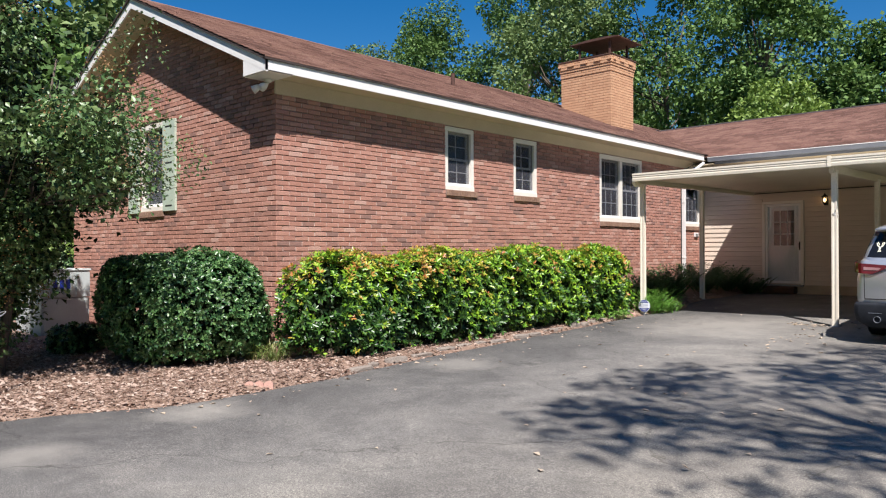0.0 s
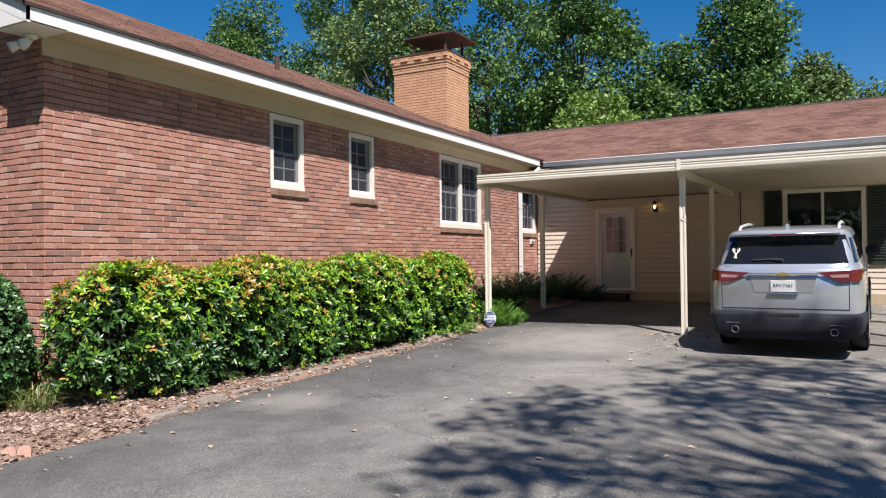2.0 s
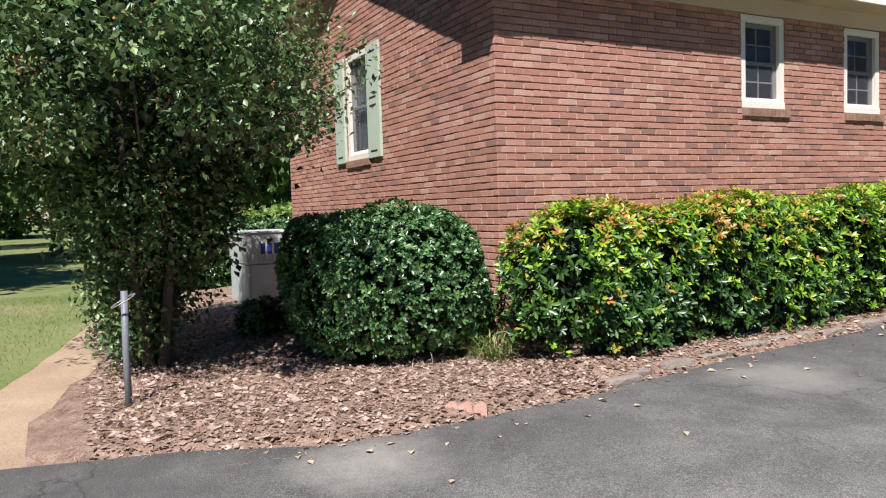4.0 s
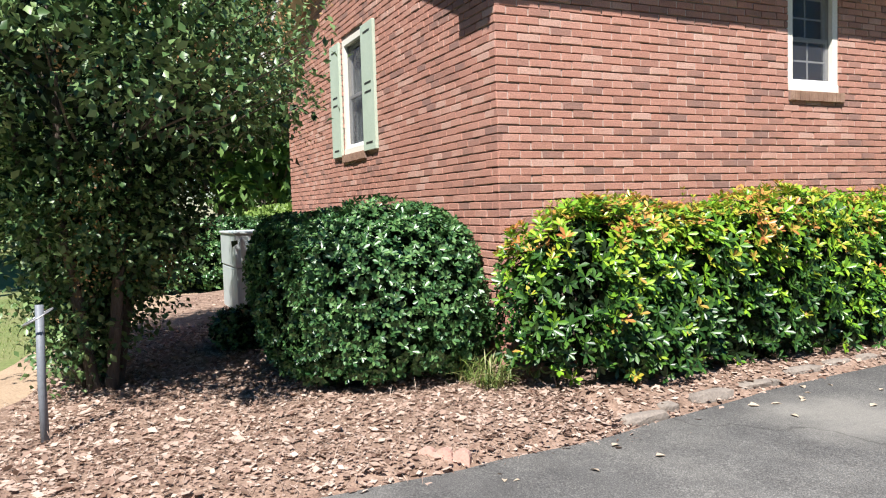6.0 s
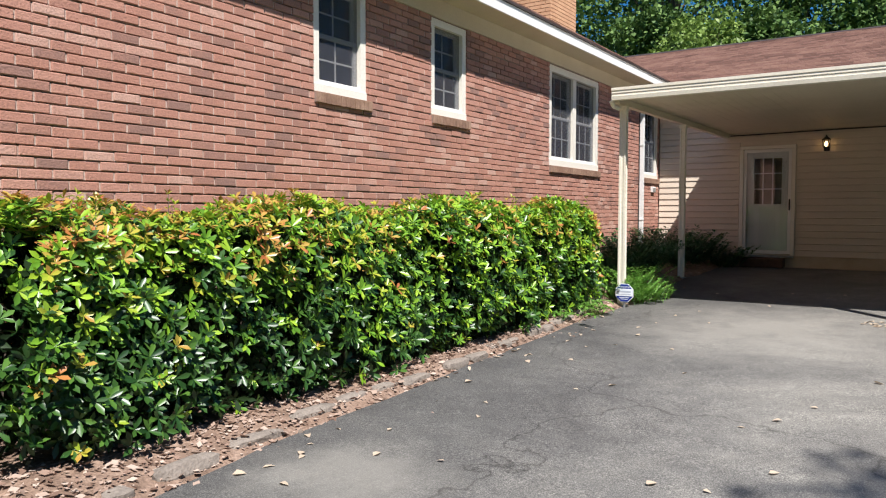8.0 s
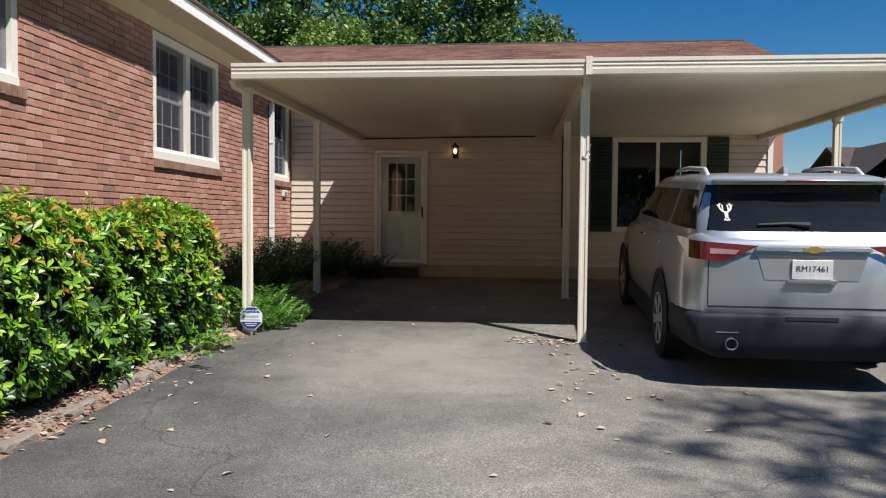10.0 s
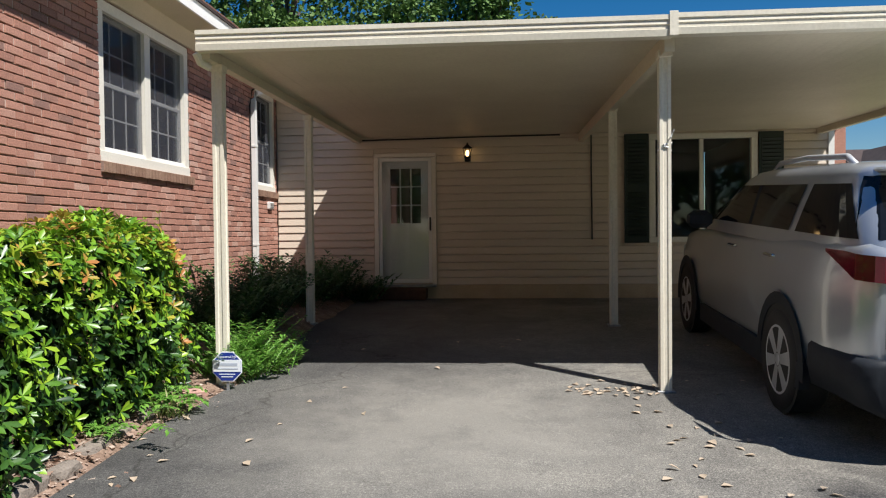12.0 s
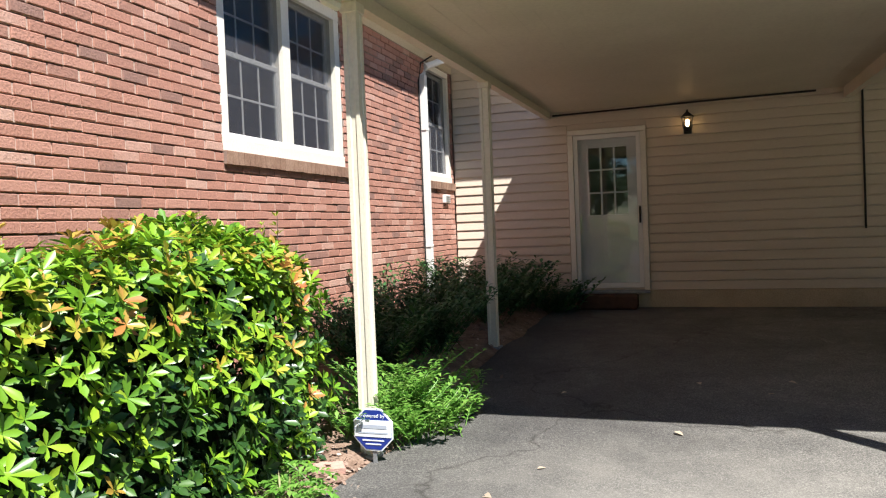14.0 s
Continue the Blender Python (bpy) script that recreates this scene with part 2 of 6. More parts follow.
def asphalt_mat():
    """Worn asphalt: aggregate speckle, pale worn areas, darker sealed areas, thin cracks."""
    m = bpy.data.materials.new("worn_asphalt")
    m.use_nodes = True
    n, l = m.node_tree.nodes, m.node_tree.links
    b = n["Principled BSDF"]
    pos = n.new("ShaderNodeNewGeometry").outputs["Position"]

    def noise_at(scale, detail=4, rough=0.6, distort=0.0):
        t = n.new("ShaderNodeTexNoise")
        t.inputs["Scale"].default_value, t.inputs["Detail"].default_value, t.inputs["Roughness"].default_value, t.inputs["Distortion"].default_value = scale, detail, rough, distort
        l.new(pos, t.inputs["Vector"])
        return t.outputs["Fac"]

    def ramp(src, stops):
        r = n.new("ShaderNodeValToRGB")
        while len(r.color_ramp.elements) < len(stops):
            r.color_ramp.elements.new(0.5)
        for e, (p, c) in zip(r.color_ramp.elements, stops):
            e.position, e.color = p, (*c, 1)
        l.new(src, r.inputs["Fac"])
        return r.outputs["Color"]

    def blend(kind, fac, a, c):
        x = n.new("ShaderNodeMix")
        x.data_type, x.blend_type = "RGBA", kind
        x.inputs["Factor"].default_value = fac
        l.new(a, x.inputs["A"])
        l.new(c, x.inputs["B"])
        return x.outputs["Result"]
    base = ramp(noise_at(0.6, 9, 0.68, 0.5), [(0.36, (0.116, 0.113, 0.110)), (0.5, (0.158, 0.154, 0.148)), (0.64, (0.212, 0.205, 0.192))])
    mid = ramp(noise_at(5.5, 5, 0.7), [(0.3, (0.80, 0.79, 0.78)), (0.7, (1.12, 1.12, 1.10))])
    speck = ramp(noise_at(120, 2, 0.7), [(0.33, (0.30, 0.29, 0.28)), (0.52, (1.0, 1.0, 1.0)), (0.70, (2.3, 2.26, 2.15))])
    grit = ramp(noise_at(42, 3, 0.75), [(0.34, (0.74, 0.73, 0.72)), (0.5, (1.0, 1.0, 1.0)), (0.66, (1.28, 1.27, 1.25))])
    col = blend("MULTIPLY", 0.75, blend("MULTIPLY", 0.8, blend("MULTIPLY", 0.85, base, mid), grit), speck)
    # the driven lane is worn paler than the strip along the bed
    xyz = n.new("ShaderNodeSeparateXYZ")
    l.new(pos, xyz.inputs[0])
    sway = n.new("ShaderNodeMath")
    sway.operation = "MULTIPLY_ADD"
    l.new(noise_at(0.7, 5, 0.6), sway.inputs[0])
    sway.inputs[1].default_value = 2.6
    l.new(xyz.outputs["X"], sway.inputs[2])
    across = n.new("ShaderNodeMapRange")
    l.new(sway.outputs[0], across.inputs["Value"])
    across.inputs["From Min"].default_value, across.inputs["From Max"].default_value = -6.3, -0.6
    lane = ramp(across.outputs["Result"], [(0.0, (0.50, 0.50, 0.51)), (0.25, (0.74, 0.74, 0.74)), (0.5, (1.10, 1.09, 1.06)), (1.0, (1.20, 1.15, 1.06))])
    col = blend("MULTIPLY", 1.0, col, lane)
    # pale sandy patches worn into the surface
    ragged = noise_at(2.6, 6, 0.65)
    for px, py, reach, strength in ((-6.7, 3.7, 0.75, 0.75), (-6.25, 2.0, 0.6, 0.6), (-6.6, 7.4, 0.9, 0.5), (-5.5, 13.1, 2.3, 0.6), (-3.0, 8.8, 2.2, 0.45), (-1.6, 12.0, 1.8, 0.5)):
        away = n.new("ShaderNodeVectorMath")
        away.operation = "DISTANCE"
        away.inputs[1].default_value = (px, py, 0.1)
        l.new(pos, away.inputs[0])
        near = n.new("ShaderNodeMapRange")
        near.inputs["From Min"].default_value, near.inputs["From Max"].default_value = reach, 0.0
        l.new(away.outputs["Value"], near.inputs["Value"])
        dust = n.new("ShaderNodeMath")
        dust.operation = "MULTIPLY"
        l.new(near.outputs["Result"], dust.inputs[0])
        l.new(ragged, dust.inputs[1])
        edge = n.new("ShaderNodeMapRange")
        edge.inputs["From Min"].default_value, edge.inputs["From Max"].default_value, edge.inputs["To Max"].default_value = 0.10, 0.42, strength
        l.new(dust.outputs[0], edge.inputs["Value"])
        pale = n.new("ShaderNodeMix")
        pale.data_type, pale.blend_type = "RGBA", "MIX"
        l.new(edge.outputs["Result"], pale.inputs["Factor"])
        l.new(col, pale.inputs["A"])
        pale.inputs["B"].default_value = (0.29, 0.272, 0.238, 1)
        col = pale.outputs["Result"]
    warp = n.new("ShaderNodeVectorMath")
    warp.operation = "ADD"
    tx = n.new("ShaderNodeTexNoise")
    tx.inputs["Scale"].default_value, tx.inputs["Detail"].default_value = 1.6, 4
    l.new(pos, tx.inputs["Vector"])
    l.new(pos, warp.inputs[0])
    l.new(tx.outputs["Color"], warp.inputs[1])
    vor = n.new("ShaderNodeTexVoronoi")
    vor.feature = "DISTANCE_TO_EDGE"
    vor.inputs["Scale"].default_value = 0.24
    l.new(warp.outputs["Vector"], vor.inputs["Vector"])
    crack = ramp(vor.outputs["Distance"], [(0.0, (0.4, 0.39, 0.37)), (0.0022, (0.5, 0.5, 0.5)), (0.0042, (1, 1, 1))])
    l.new(blend("MULTIPLY", 0.75, col, crack), b.inputs["Base Color"])
    b.inputs["Roughness"].default_value, b.inputs["Specular IOR Level"].default_value = 0.85, 0.4
    bp = n.new("ShaderNodeBump")
    bp.inputs["Strength"].default_value, bp.inputs["Distance"].default_value = 0.7, 0.006
    l.new(noise_at(95, 2, 0.7), bp.inputs["Height"])
    l.new(bp.outputs["Normal"], b.inputs["Normal"])
    return m


ASPHALT = asphalt_mat()

# ---- mesh helpers ----
ORIGIN = {}


class Shape:
    """Collects faces; becomes one mesh."""

    def __init__(self):
        self.v, self.f = [], []

    def face(self, *pts):
        k = len(self.v)
        self.v += [tuple(p) for p in pts]
        self.f.append(tuple(range(k, k + len(pts))))
        return self

    def block(self, x0, x1, y0, y1, z0, z1, m=None, ch=0.0):
        k = len(self.v)
        pts = [(x, y, z) for z in (z0, z1) for x, y in ((x0, y0), (x1, y0), (x1, y1), (x0, y1))]
        if ch:
            c = min(ch, 0.45 * abs(x1 - x0), 0.45 * abs(y1 - y0), 0.45 * abs(z1 - z0))
            pts = []
            for z, ins in ((z0, c), (z0 + c, 0), (z1 - c, 0), (z1, c)):
                pts += [(x0 + ins, y0 + ins, z), (x1 - ins, y0 + ins, z), (x1 - ins, y1 - ins, z), (x0 + ins, y1 - ins, z)]
            fs = [(3, 2, 1, 0), (12, 13, 14, 15)]
            for r in range(3):
                for i in range(4):
                    j = (i + 1) % 4
                    fs.append((4 * r + i, 4 * r + j, 4 * r + 4 + j, 4 * r + 4 + i))
        else:
            fs = [(3, 2, 1, 0), (4, 5, 6, 7), (0, 1, 5, 4), (1, 2, 6, 5), (2, 3, 7, 6), (3, 0, 4, 7)]
        if m:
            pts = [tuple(m @ Vector(p)) for p in pts]
        self.v += pts
        self.f += [tuple(k + i for i in f) for f in fs]
        return self

    def tube(self, pts, radii, n=8, cap=True):
        """A tube through the points."""
        k = len(self.v)
        pts = [Vector(p) for p in pts]
        if not hasattr(radii, "__len__"):
            radii = [radii] * len(pts)
        for i, p in enumerate(pts):
            d = (pts[min(i + 1, len(pts) - 1)] - pts[max(i - 1, 0)]).normalized()
            a = d.cross(Vector((0, 0, 1)) if abs(d.z) < 0.9 else Vector((1, 0, 0))).normalized()
            b = d.cross(a)
            for j in range(n):
                w = 2 * math.pi * j / n
                self.v.append(tuple(p + (a * math.cos(w) + b * math.sin(w)) * radii[i]))
        for i in range(len(pts) - 1):
            for j in range(n):
                q = (j + 1) % n
                self.f.append((k + i * n + j, k + (i + 1) * n + j, k + (i + 1) * n + q, k + i * n + q))
        if cap:
            self.f.append(tuple(k + j for j in range(n)))
            self.f.append(tuple(k + (len(pts) - 1) * n + j for j in reversed(range(n))))
        return self

    def lathe(self, c, profile, axis="z", n=24):
        """A turned solid about an axis through c; profile rows of (radius, along)."""
        k = len(self.v)
        for r, h in profile:
            for j in range(n):
                a = 2 * math.pi * j / n
                u, w = r * math.cos(a), r * math.sin(a)
                p = {"z": (u, w, h), "x": (h, u, w), "y": (w, h, u)}[axis]
                self.v.append((c[0] + p[0], c[1] + p[1], c[2] + p[2]))
        for i in range(len(profile) - 1):
            for j in range(n):
                q = (j + 1) % n
                self.f.append((k + i * n + j, k + i * n + q, k + (i + 1) * n + q, k + (i + 1) * n + j))
        self.f.append(tuple(k + j for j in reversed(range(n))))
        self.f.append(tuple(k + (len(profile) - 1) * n + j for j in range(n)))
        return self

    def prism(self, poly, axis, a, b):
        """A flat outline, pushed along an axis from a to b. poly: pairs in the other two axes, in order."""
        k, n = len(self.v), len(poly)
        for h in (a, b):
            for u, w in poly:
                self.v.append({"x": (h, u, w), "y": (u, h, w), "z": (u, w, h)}[axis])
        self.f.append(tuple(range(k + n - 1, k - 1, -1)))
        self.f.append(tuple(range(k + n, k + 2 * n)))
        for i in range(n):
            j = (i + 1) % n
            self.f.append((k + i, k + j, k + n + j, k + n + i))
        return self

    def mesh(self, name, material, o=(0, 0, 0), smooth=False, fix=True):
        me = bpy.data.meshes.new(name)
        me.from_pydata([(x - o[0], y - o[1], z - o[2]) for x, y, z in self.v], [], self.f)
        if fix:
            bm = bmesh.new()
            bm.from_mesh(me)
            bmesh.ops.recalc_face_normals(bm, faces=bm.faces)
            bm.to_mesh(me)
            bm.free()
        if smooth:
            me.polygons.foreach_set("use_smooth", [True] * len(me.polygons))
        me.materials.append(material)
        return me


def tri_mesh(name, v, f, material, smooth=False):
    """A mesh from arrays of corners and triangles."""
    me = bpy.data.meshes.new(name)
    v, f = np.asarray(v, np.float32), np.asarray(f, np.int32)
    me.vertices.add(len(v))
    me.vertices.foreach_set("co", v.ravel())
    me.loops.add(f.size)
    me.loops.foreach_set("vertex_index", f.ravel())
    me.polygons.add(len(f))
    me.polygons.foreach_set("loop_start", np.arange(0, f.size, 3, dtype=np.int32))
    me.polygons.foreach_set("loop_total", np.full(len(f), 3, np.int32))
    me.update(calc_edges=True)
    if smooth:
        me.polygons.foreach_set("use_smooth", [True] * len(f))
    me.materials.append(material)
    return me


def thing(name, at, label, category, group=""):
    """An Empty at a thing's base, which takes its parts."""
    ob = new(name)
    ob.location = at
    ob.empty_display_size = 0.1
    ORIGIN[ob.name] = tuple(at)
    return tagged(ob, label, category, group)


def part(name, shape, material, parent, label="", smooth=False):
    """One mesh object under a thing or a part; the shape is given in the world's metres."""
    o = ORIGIN[parent.name]
    me = shape.mesh(name, material, o, smooth) if isinstance(shape, Shape) else shape
    ob = new(name, me)
    ob.parent = parent
    ORIGIN[ob.name] = o
    if label:
        ob["label"] = label
    return ob


def setting(name, shape, material, label="", smooth=False):
    ob = new(name, shape.mesh(name, material, (0, 0, 0), smooth) if isinstance(shape, Shape) else shape)
    ORIGIN[ob.name] = (0, 0, 0)
    return tagged(ob, label, "", "", "structure")


def unit(a):
    return a / np.maximum(np.linalg.norm(a, axis=1, keepdims=True), 1e-9)


def leaves(rng, p, d, up, length, width, fold=0.18, droop=0.1):
    """Corners and triangles of folded leaves at p along d."""
    n = len(p)
    d = unit(d)
    side = unit(np.cross(d, up) + rng.normal(0, 1e-3, (n, 3)))
    nor = np.cross(side, d)
    L, W = np.broadcast_to(length, n)[:, None], np.broadcast_to(width, n)[:, None]
    base, tip = p, p + d * L - nor * (droop * L)
    mid = p + d * (0.56 * L)
    lft, rgt = mid + side * (0.5 * W) + nor * (fold * W), mid - side * (0.5 * W) + nor * (fold * W)
    v = np.stack([base, lft, tip, rgt, mid], 1).reshape(-1, 3)
    k = (np.arange(n) * 5)[:, None, None]
    f = (np.array([[0, 4, 1], [1, 4, 2], [2, 4, 3], [3, 4, 0]])[None] + k).reshape(-1, 3)
    return v, f


def far_leaves(rng, p, d, up, length, width):
    """Small leaves of two triangles, folded across, for distant crowns."""
    n = len(p)
    d = unit(d)
    side = unit(np.cross(d, up) + rng.normal(0, 1e-3, (n, 3)))
    nor = np.cross(side, d)
    L, W = np.broadcast_to(length, n)[:, None], np.broadcast_to(width, n)[:, None]
    mid = p + d * (0.5 * L) + nor * (0.12 * W)
    v = np.stack([p, mid + side * (0.5 * W), p + d * L, mid - side * (0.5 * W)], 1).reshape(-1, 3)
    k = (np.arange(n) * 4)[:, None, None]
    return v, (np.array([[0, 3, 1], [1, 3, 2]])[None] + k).reshape(-1, 3)


def broad_leaves(rng, p, d, up, length, width, fold=0.16):
    """Rounder leaves, widest past the middle, folded along the rib and curling at the tip."""
    n = len(p)
    d = unit(d)
    side = unit(np.cross(d, up) + rng.normal(0, 1e-3, (n, 3)))
    nor = np.cross(side, d)
    L, W = np.broadcast_to(length, n)[:, None], np.broadcast_to(width, n)[:, None]
    curl = rng.uniform(-0.05, 0.16, (n, 1)) * L
    rows = [p]
    for s, w in ((0.36, 0.72), (0.70, 1.0)):
        mid = p + d * (s * L) - nor * (curl * s * s)
        half = side * (0.5 * w * W)
        lift = nor * (fold * w * W)
        rows += [mid + half + lift, mid, mid - half + lift]
    rows.append(p + d * L - nor * curl)
    v = np.stack(rows, 1).reshape(-1, 3)
    k = (np.arange(n) * 8)[:, None, None]
    t = np.array([[0, 2, 1], [0, 3, 2], [1, 2, 5], [1, 5, 4], [2, 3, 6], [2, 6, 5], [4, 5, 7], [5, 6, 7]])
    return v, (t[None] + k).reshape(-1, 3)


def whorls(rng, c, axis, count, length, width, spread=0.9, broad=False):
    """Rosettes of leaves: count leaves round each axis."""
    n = len(c)
    axis = unit(axis)
    ref = np.where(np.abs(axis[:, 2:3]) < 0.9, np.array([[0, 0, 1.0]]), np.array([[1.0, 0, 0]]))
    a = unit(np.cross(axis, ref))
    b = np.cross(axis, a)
    ang = rng.uniform(0, 6.28, (n, 1)) + np.arange(count)[None] * (6.283 / count) + rng.normal(0, 0.25, (n, count))
    rad = a[:, None] * np.cos(ang)[..., None] + b[:, None] * np.sin(ang)[..., None]
    d = rad * spread + axis[:, None] * rng.uniform(0.15, 0.75, (n, count, 1))
    p = np.repeat(c, count, 0)
    up = np.repeat(axis, count, 0)
    ln = length * rng.uniform(0.65, 1.2, n * count)
    if broad:
        return broad_leaves(rng, p, d.reshape(-1, 3), up, ln, ln * (width / length))
    return leaves(rng, p, d.reshape(-1, 3), up, ln, ln * (width / length), 0.16, 0.0)


def joined(sets):
    vs, fs, k = [], [], 0
    for v, f in sets:
        vs.append(v)
        fs.append(f + k)
        k += len(v)
    return np.concatenate(vs), np.concatenate(fs)


GY = [-60, -8, 4, 8, 12, 14, 17, 20.3, 60]
GZ = [0.0, 0.0, 0.03, 0.09, 0.17, 0.26, 0.44, 0.47, 0.47]
EY = [-30, -2, 1.5, 2.65, 3.65, 4.35, 5.6, 6.4, 7.5, 9.8, 12.5, 14.0, 15.2, 16.2, 18, 20.3]
EX = [-9.5, -8.6, -7.9, -7.6, -7.15, -7.1, -7.1, -7.22, -7.34, -7.42, -7.52, -7.4, -7.05, -7.35, -7.35, -7.4]


def gz(y):
    return float(np.interp(y, GY, GZ))


def edge_x(y):
    return float(np.interp(y, EY, EX))


def sheet(name, ys, x0, x1, cols, zf, material, label):
    """A ground sheet of rows at ys, from x0(y) to x1(y), at height zf(x, y)."""
    v, f = [], []
    for y in ys:
        for i in range(cols + 1):
            x = x0(y) + (x1(y) - x0(y)) * i / cols
            v.append((x, y, zf(x, y)))
    w = cols + 1
    for r in range(len(ys) - 1):
        for i in range(cols):
            a = r * w + i
            f += [(a, a + 1, a + w + 1), (a, a + w + 1, a + w)]
    return setting(name, tri_mesh(name, v, f, material, True), material, label)

# ---- ground ----
XW, YG, YD = -8.86, 6.03, 20.3
rows_far = [-300, -120, -60, -30, -15, -8, 0, 4, 8, 12, 14, 17, 20.3, 40, 80, 160, 300]
sheet("ground", rows_far, lambda y: -300, lambda y: 300, 24, lambda x, y: gz(y) - 0.035, LAWN, "mown lawn with dry patches")


def bump_z(x, y, s=1.0):
    return noise.noise(Vector((x * 2.2, y * 2.2, 0.3))) * 0.025 * s + noise.noise(Vector((x * 7, y * 7, 4.1))) * 0.012 * s


def drive_left(y):
    return edge_x(y) + 0.05 * noise.noise(Vector((y * 2.1, 3.3, 0)))


drive_rows = [-30, -20, -12, -8] + [-6 + 0.25 * i for i in range(106)]
sheet("driveway", drive_rows, drive_left, lambda y: 3.6, 60, lambda x, y: gz(y) + 0.006 * noise.noise(Vector((x * 0.9, y * 0.9, 7))), ASPHALT, "worn grey asphalt driveway with cracks and pale patches")


def mulch_left(y):
    if y >= YG - 0.01:
        return XW - 0.02
    return max(-17.5, -8.7 - (y - 1.78) / 0.275 * 1.0 + 0.7 * noise.noise(Vector((y * 4.5, 1.1, 0)))) if y < 4.2 else -17.5


def mulch_z(x, y):
    rim = min(1.0, max(0.0, (drive_left(y) - x) / 0.55))
    return gz(y) - 0.02 + 0.05 * min(1, rim * 4) + 0.07 * rim * (1 if y > 5 else max(0.2, (y - 2) / 3)) + bump_z(x, y) * rim


mulch_rows = [1.8 + 0.15 * i for i in range(123)]
sheet("mulch_bed", mulch_rows, mulch_left, lambda y: drive_left(y) + 0.03, 46, mulch_z, MULCH, "planting bed of brown pine straw and dry leaves")
def sand_left(y):
    w = 0.6 * noise.noise(Vector((y * 1.3, 9, 0))) + 0.3 * noise.noise(Vector((y * 5.0, 4, 0)))
    return (-10.2 - (y - 1.45) * 4.6 if y > 1.0 else -8.9 + 0.8 * min(0, y - 1.0) * -1) + w


sheet("sand_strip", [-0.4 + 0.08 * i for i in range(64)], sand_left, lambda y: max(sand_left(y) + 0.1, drive_left(y) + 0.02 if y < 2.2 else min(-7.9, mulch_left(y) + 0.6)), 14,
      lambda x, y: gz(y) - 0.018 + 0.3 * bump_z(x, y), SAND, "bare sandy soil strip beside the lawn")

# ---- the brick house ----
COURSE, BL = 0.0724, 0.2245
YN = 27.8
W_EAST = [(9.57, 10.36, 2.70, 3.84), (11.55, 12.34, 2.70, 3.84), (14.77, 16.79, 2.28, 3.84), (19.2, 20.2, 2.27, 3.85)]
W_GABLE = [(-13.12, -12.22, 2.33, 3.88)]
RIDGE_X, RIDGE_Z, EAVE_X, EAVE_Z = -12.55, 6.0, -8.45, 4.22
SLOPE = (RIDGE_Z - EAVE_Z) / (EAVE_X - RIDGE_X)
WALL_TOP = 3.86


def wall_panel(s, u0, u1, z0, z1, holes, put):
    """A wall with square openings: put(u, w, z) gives the corner at depth w."""
    us = sorted({u0, u1, *[h[0] for h in holes], *[h[1] for h in holes]})
    zs = sorted({z0, z1, *[h[2] for h in holes], *[h[3] for h in holes]})
    for a, b in zip(us, us[1:]):
        for c, d in zip(zs, zs[1:]):
            if any(h[0] <= a and b <= h[1] and h[2] <= c and d <= h[3] for h in holes):
                continue
            for w in (0.0, 0.2):
                s.face(put(a, w, c), put(b, w, c), put(b, w, d), put(a, w, d))
    for h in holes:
        a, b, c, d = h
        s.face(put(a, 0, c), put(b, 0, c), put(b, 0.2, c), put(a, 0.2, c))
        s.face(put(a, 0, d), put(b, 0, d), put(b, 0.2, d), put(a, 0.2, d))
        s.face(put(a, 0, c), put(a, 0.2, c), put(a, 0.2, d), put(a, 0, d))
        s.face(put(b, 0, c), put(b, 0.2, c), put(b, 0.2, d), put(b, 0, d))
    s.face(put(u0, 0, z1), put(u1, 0, z1), put(u1, 0.2, z1), put(u0, 0.2, z1))
    return s


def free_runs(u0, u1, z0, z1, holes):
    """Stretches of a course that no opening takes."""
    runs = [(u0, u1)]
    for a, b, c, d in holes:
        if z1 > c + 0.004 and z0 < d - 0.004:
            nxt = []
            for r in runs:
                if b <= r[0] or a >= r[1]:
                    nxt.append(r)
                else:
                    nxt += [(r[0], a)] if a > r[0] else []
                    nxt += [(b, r[1])] if b < r[1] else []
            runs = nxt
    return runs


EAST_PUT = lambda u, w, z: (XW - 0.02 - w, u, z)
GABLE_PUT = lambda u, w, z: (u, YG + 0.02 + w, z)
east = wall_panel(Shape(), YG + 0.012, YN, -0.1, 4.3, W_EAST, EAST_PUT)
wall_east = setting("wall_east", east, SHADED_MORTAR, "long red brick wall with raked joints")
gab = wall_panel(Shape(), -16.25, XW - 0.212, -0.1, WALL_TOP + 0.3, W_GABLE, GABLE_PUT)
gab.prism([(-16.25, WALL_TOP + 0.3), (XW - 0.012, WALL_TOP + 0.3), (RIDGE_X, RIDGE_Z - 0.16)], "y", YG + 0.012, YG + 0.212)
wall_gable = setting("wall_gable", gab, SHADED_MORTAR, "red brick gable end wall")
setting("wall_west", Shape().block(-16.25, -16.05, YG + 0.212, YN, -0.1, 4.3), BRICK, "plain brick wall")
setting("wall_north", Shape().block(-16.25, XW, YN, YN + 0.2, -0.1, 4.3).prism([(-16.25, 4.3), (XW, 4.3), (RIDGE_X, RIDGE_Z - 0.16)], "y", YN, YN + 0.2), BRICK, "plain brick wall")
setting("house_floor", Shape().block(-16.05, XW - 0.212, YG + 0.212, YN, 0.6, 0.7), INTERIOR, "bare floor")
setting("ceiling", Shape().block(-16.05, XW - 0.212, YG + 0.212, YN, 4.0, 4.1), INTERIOR, "plain ceiling")

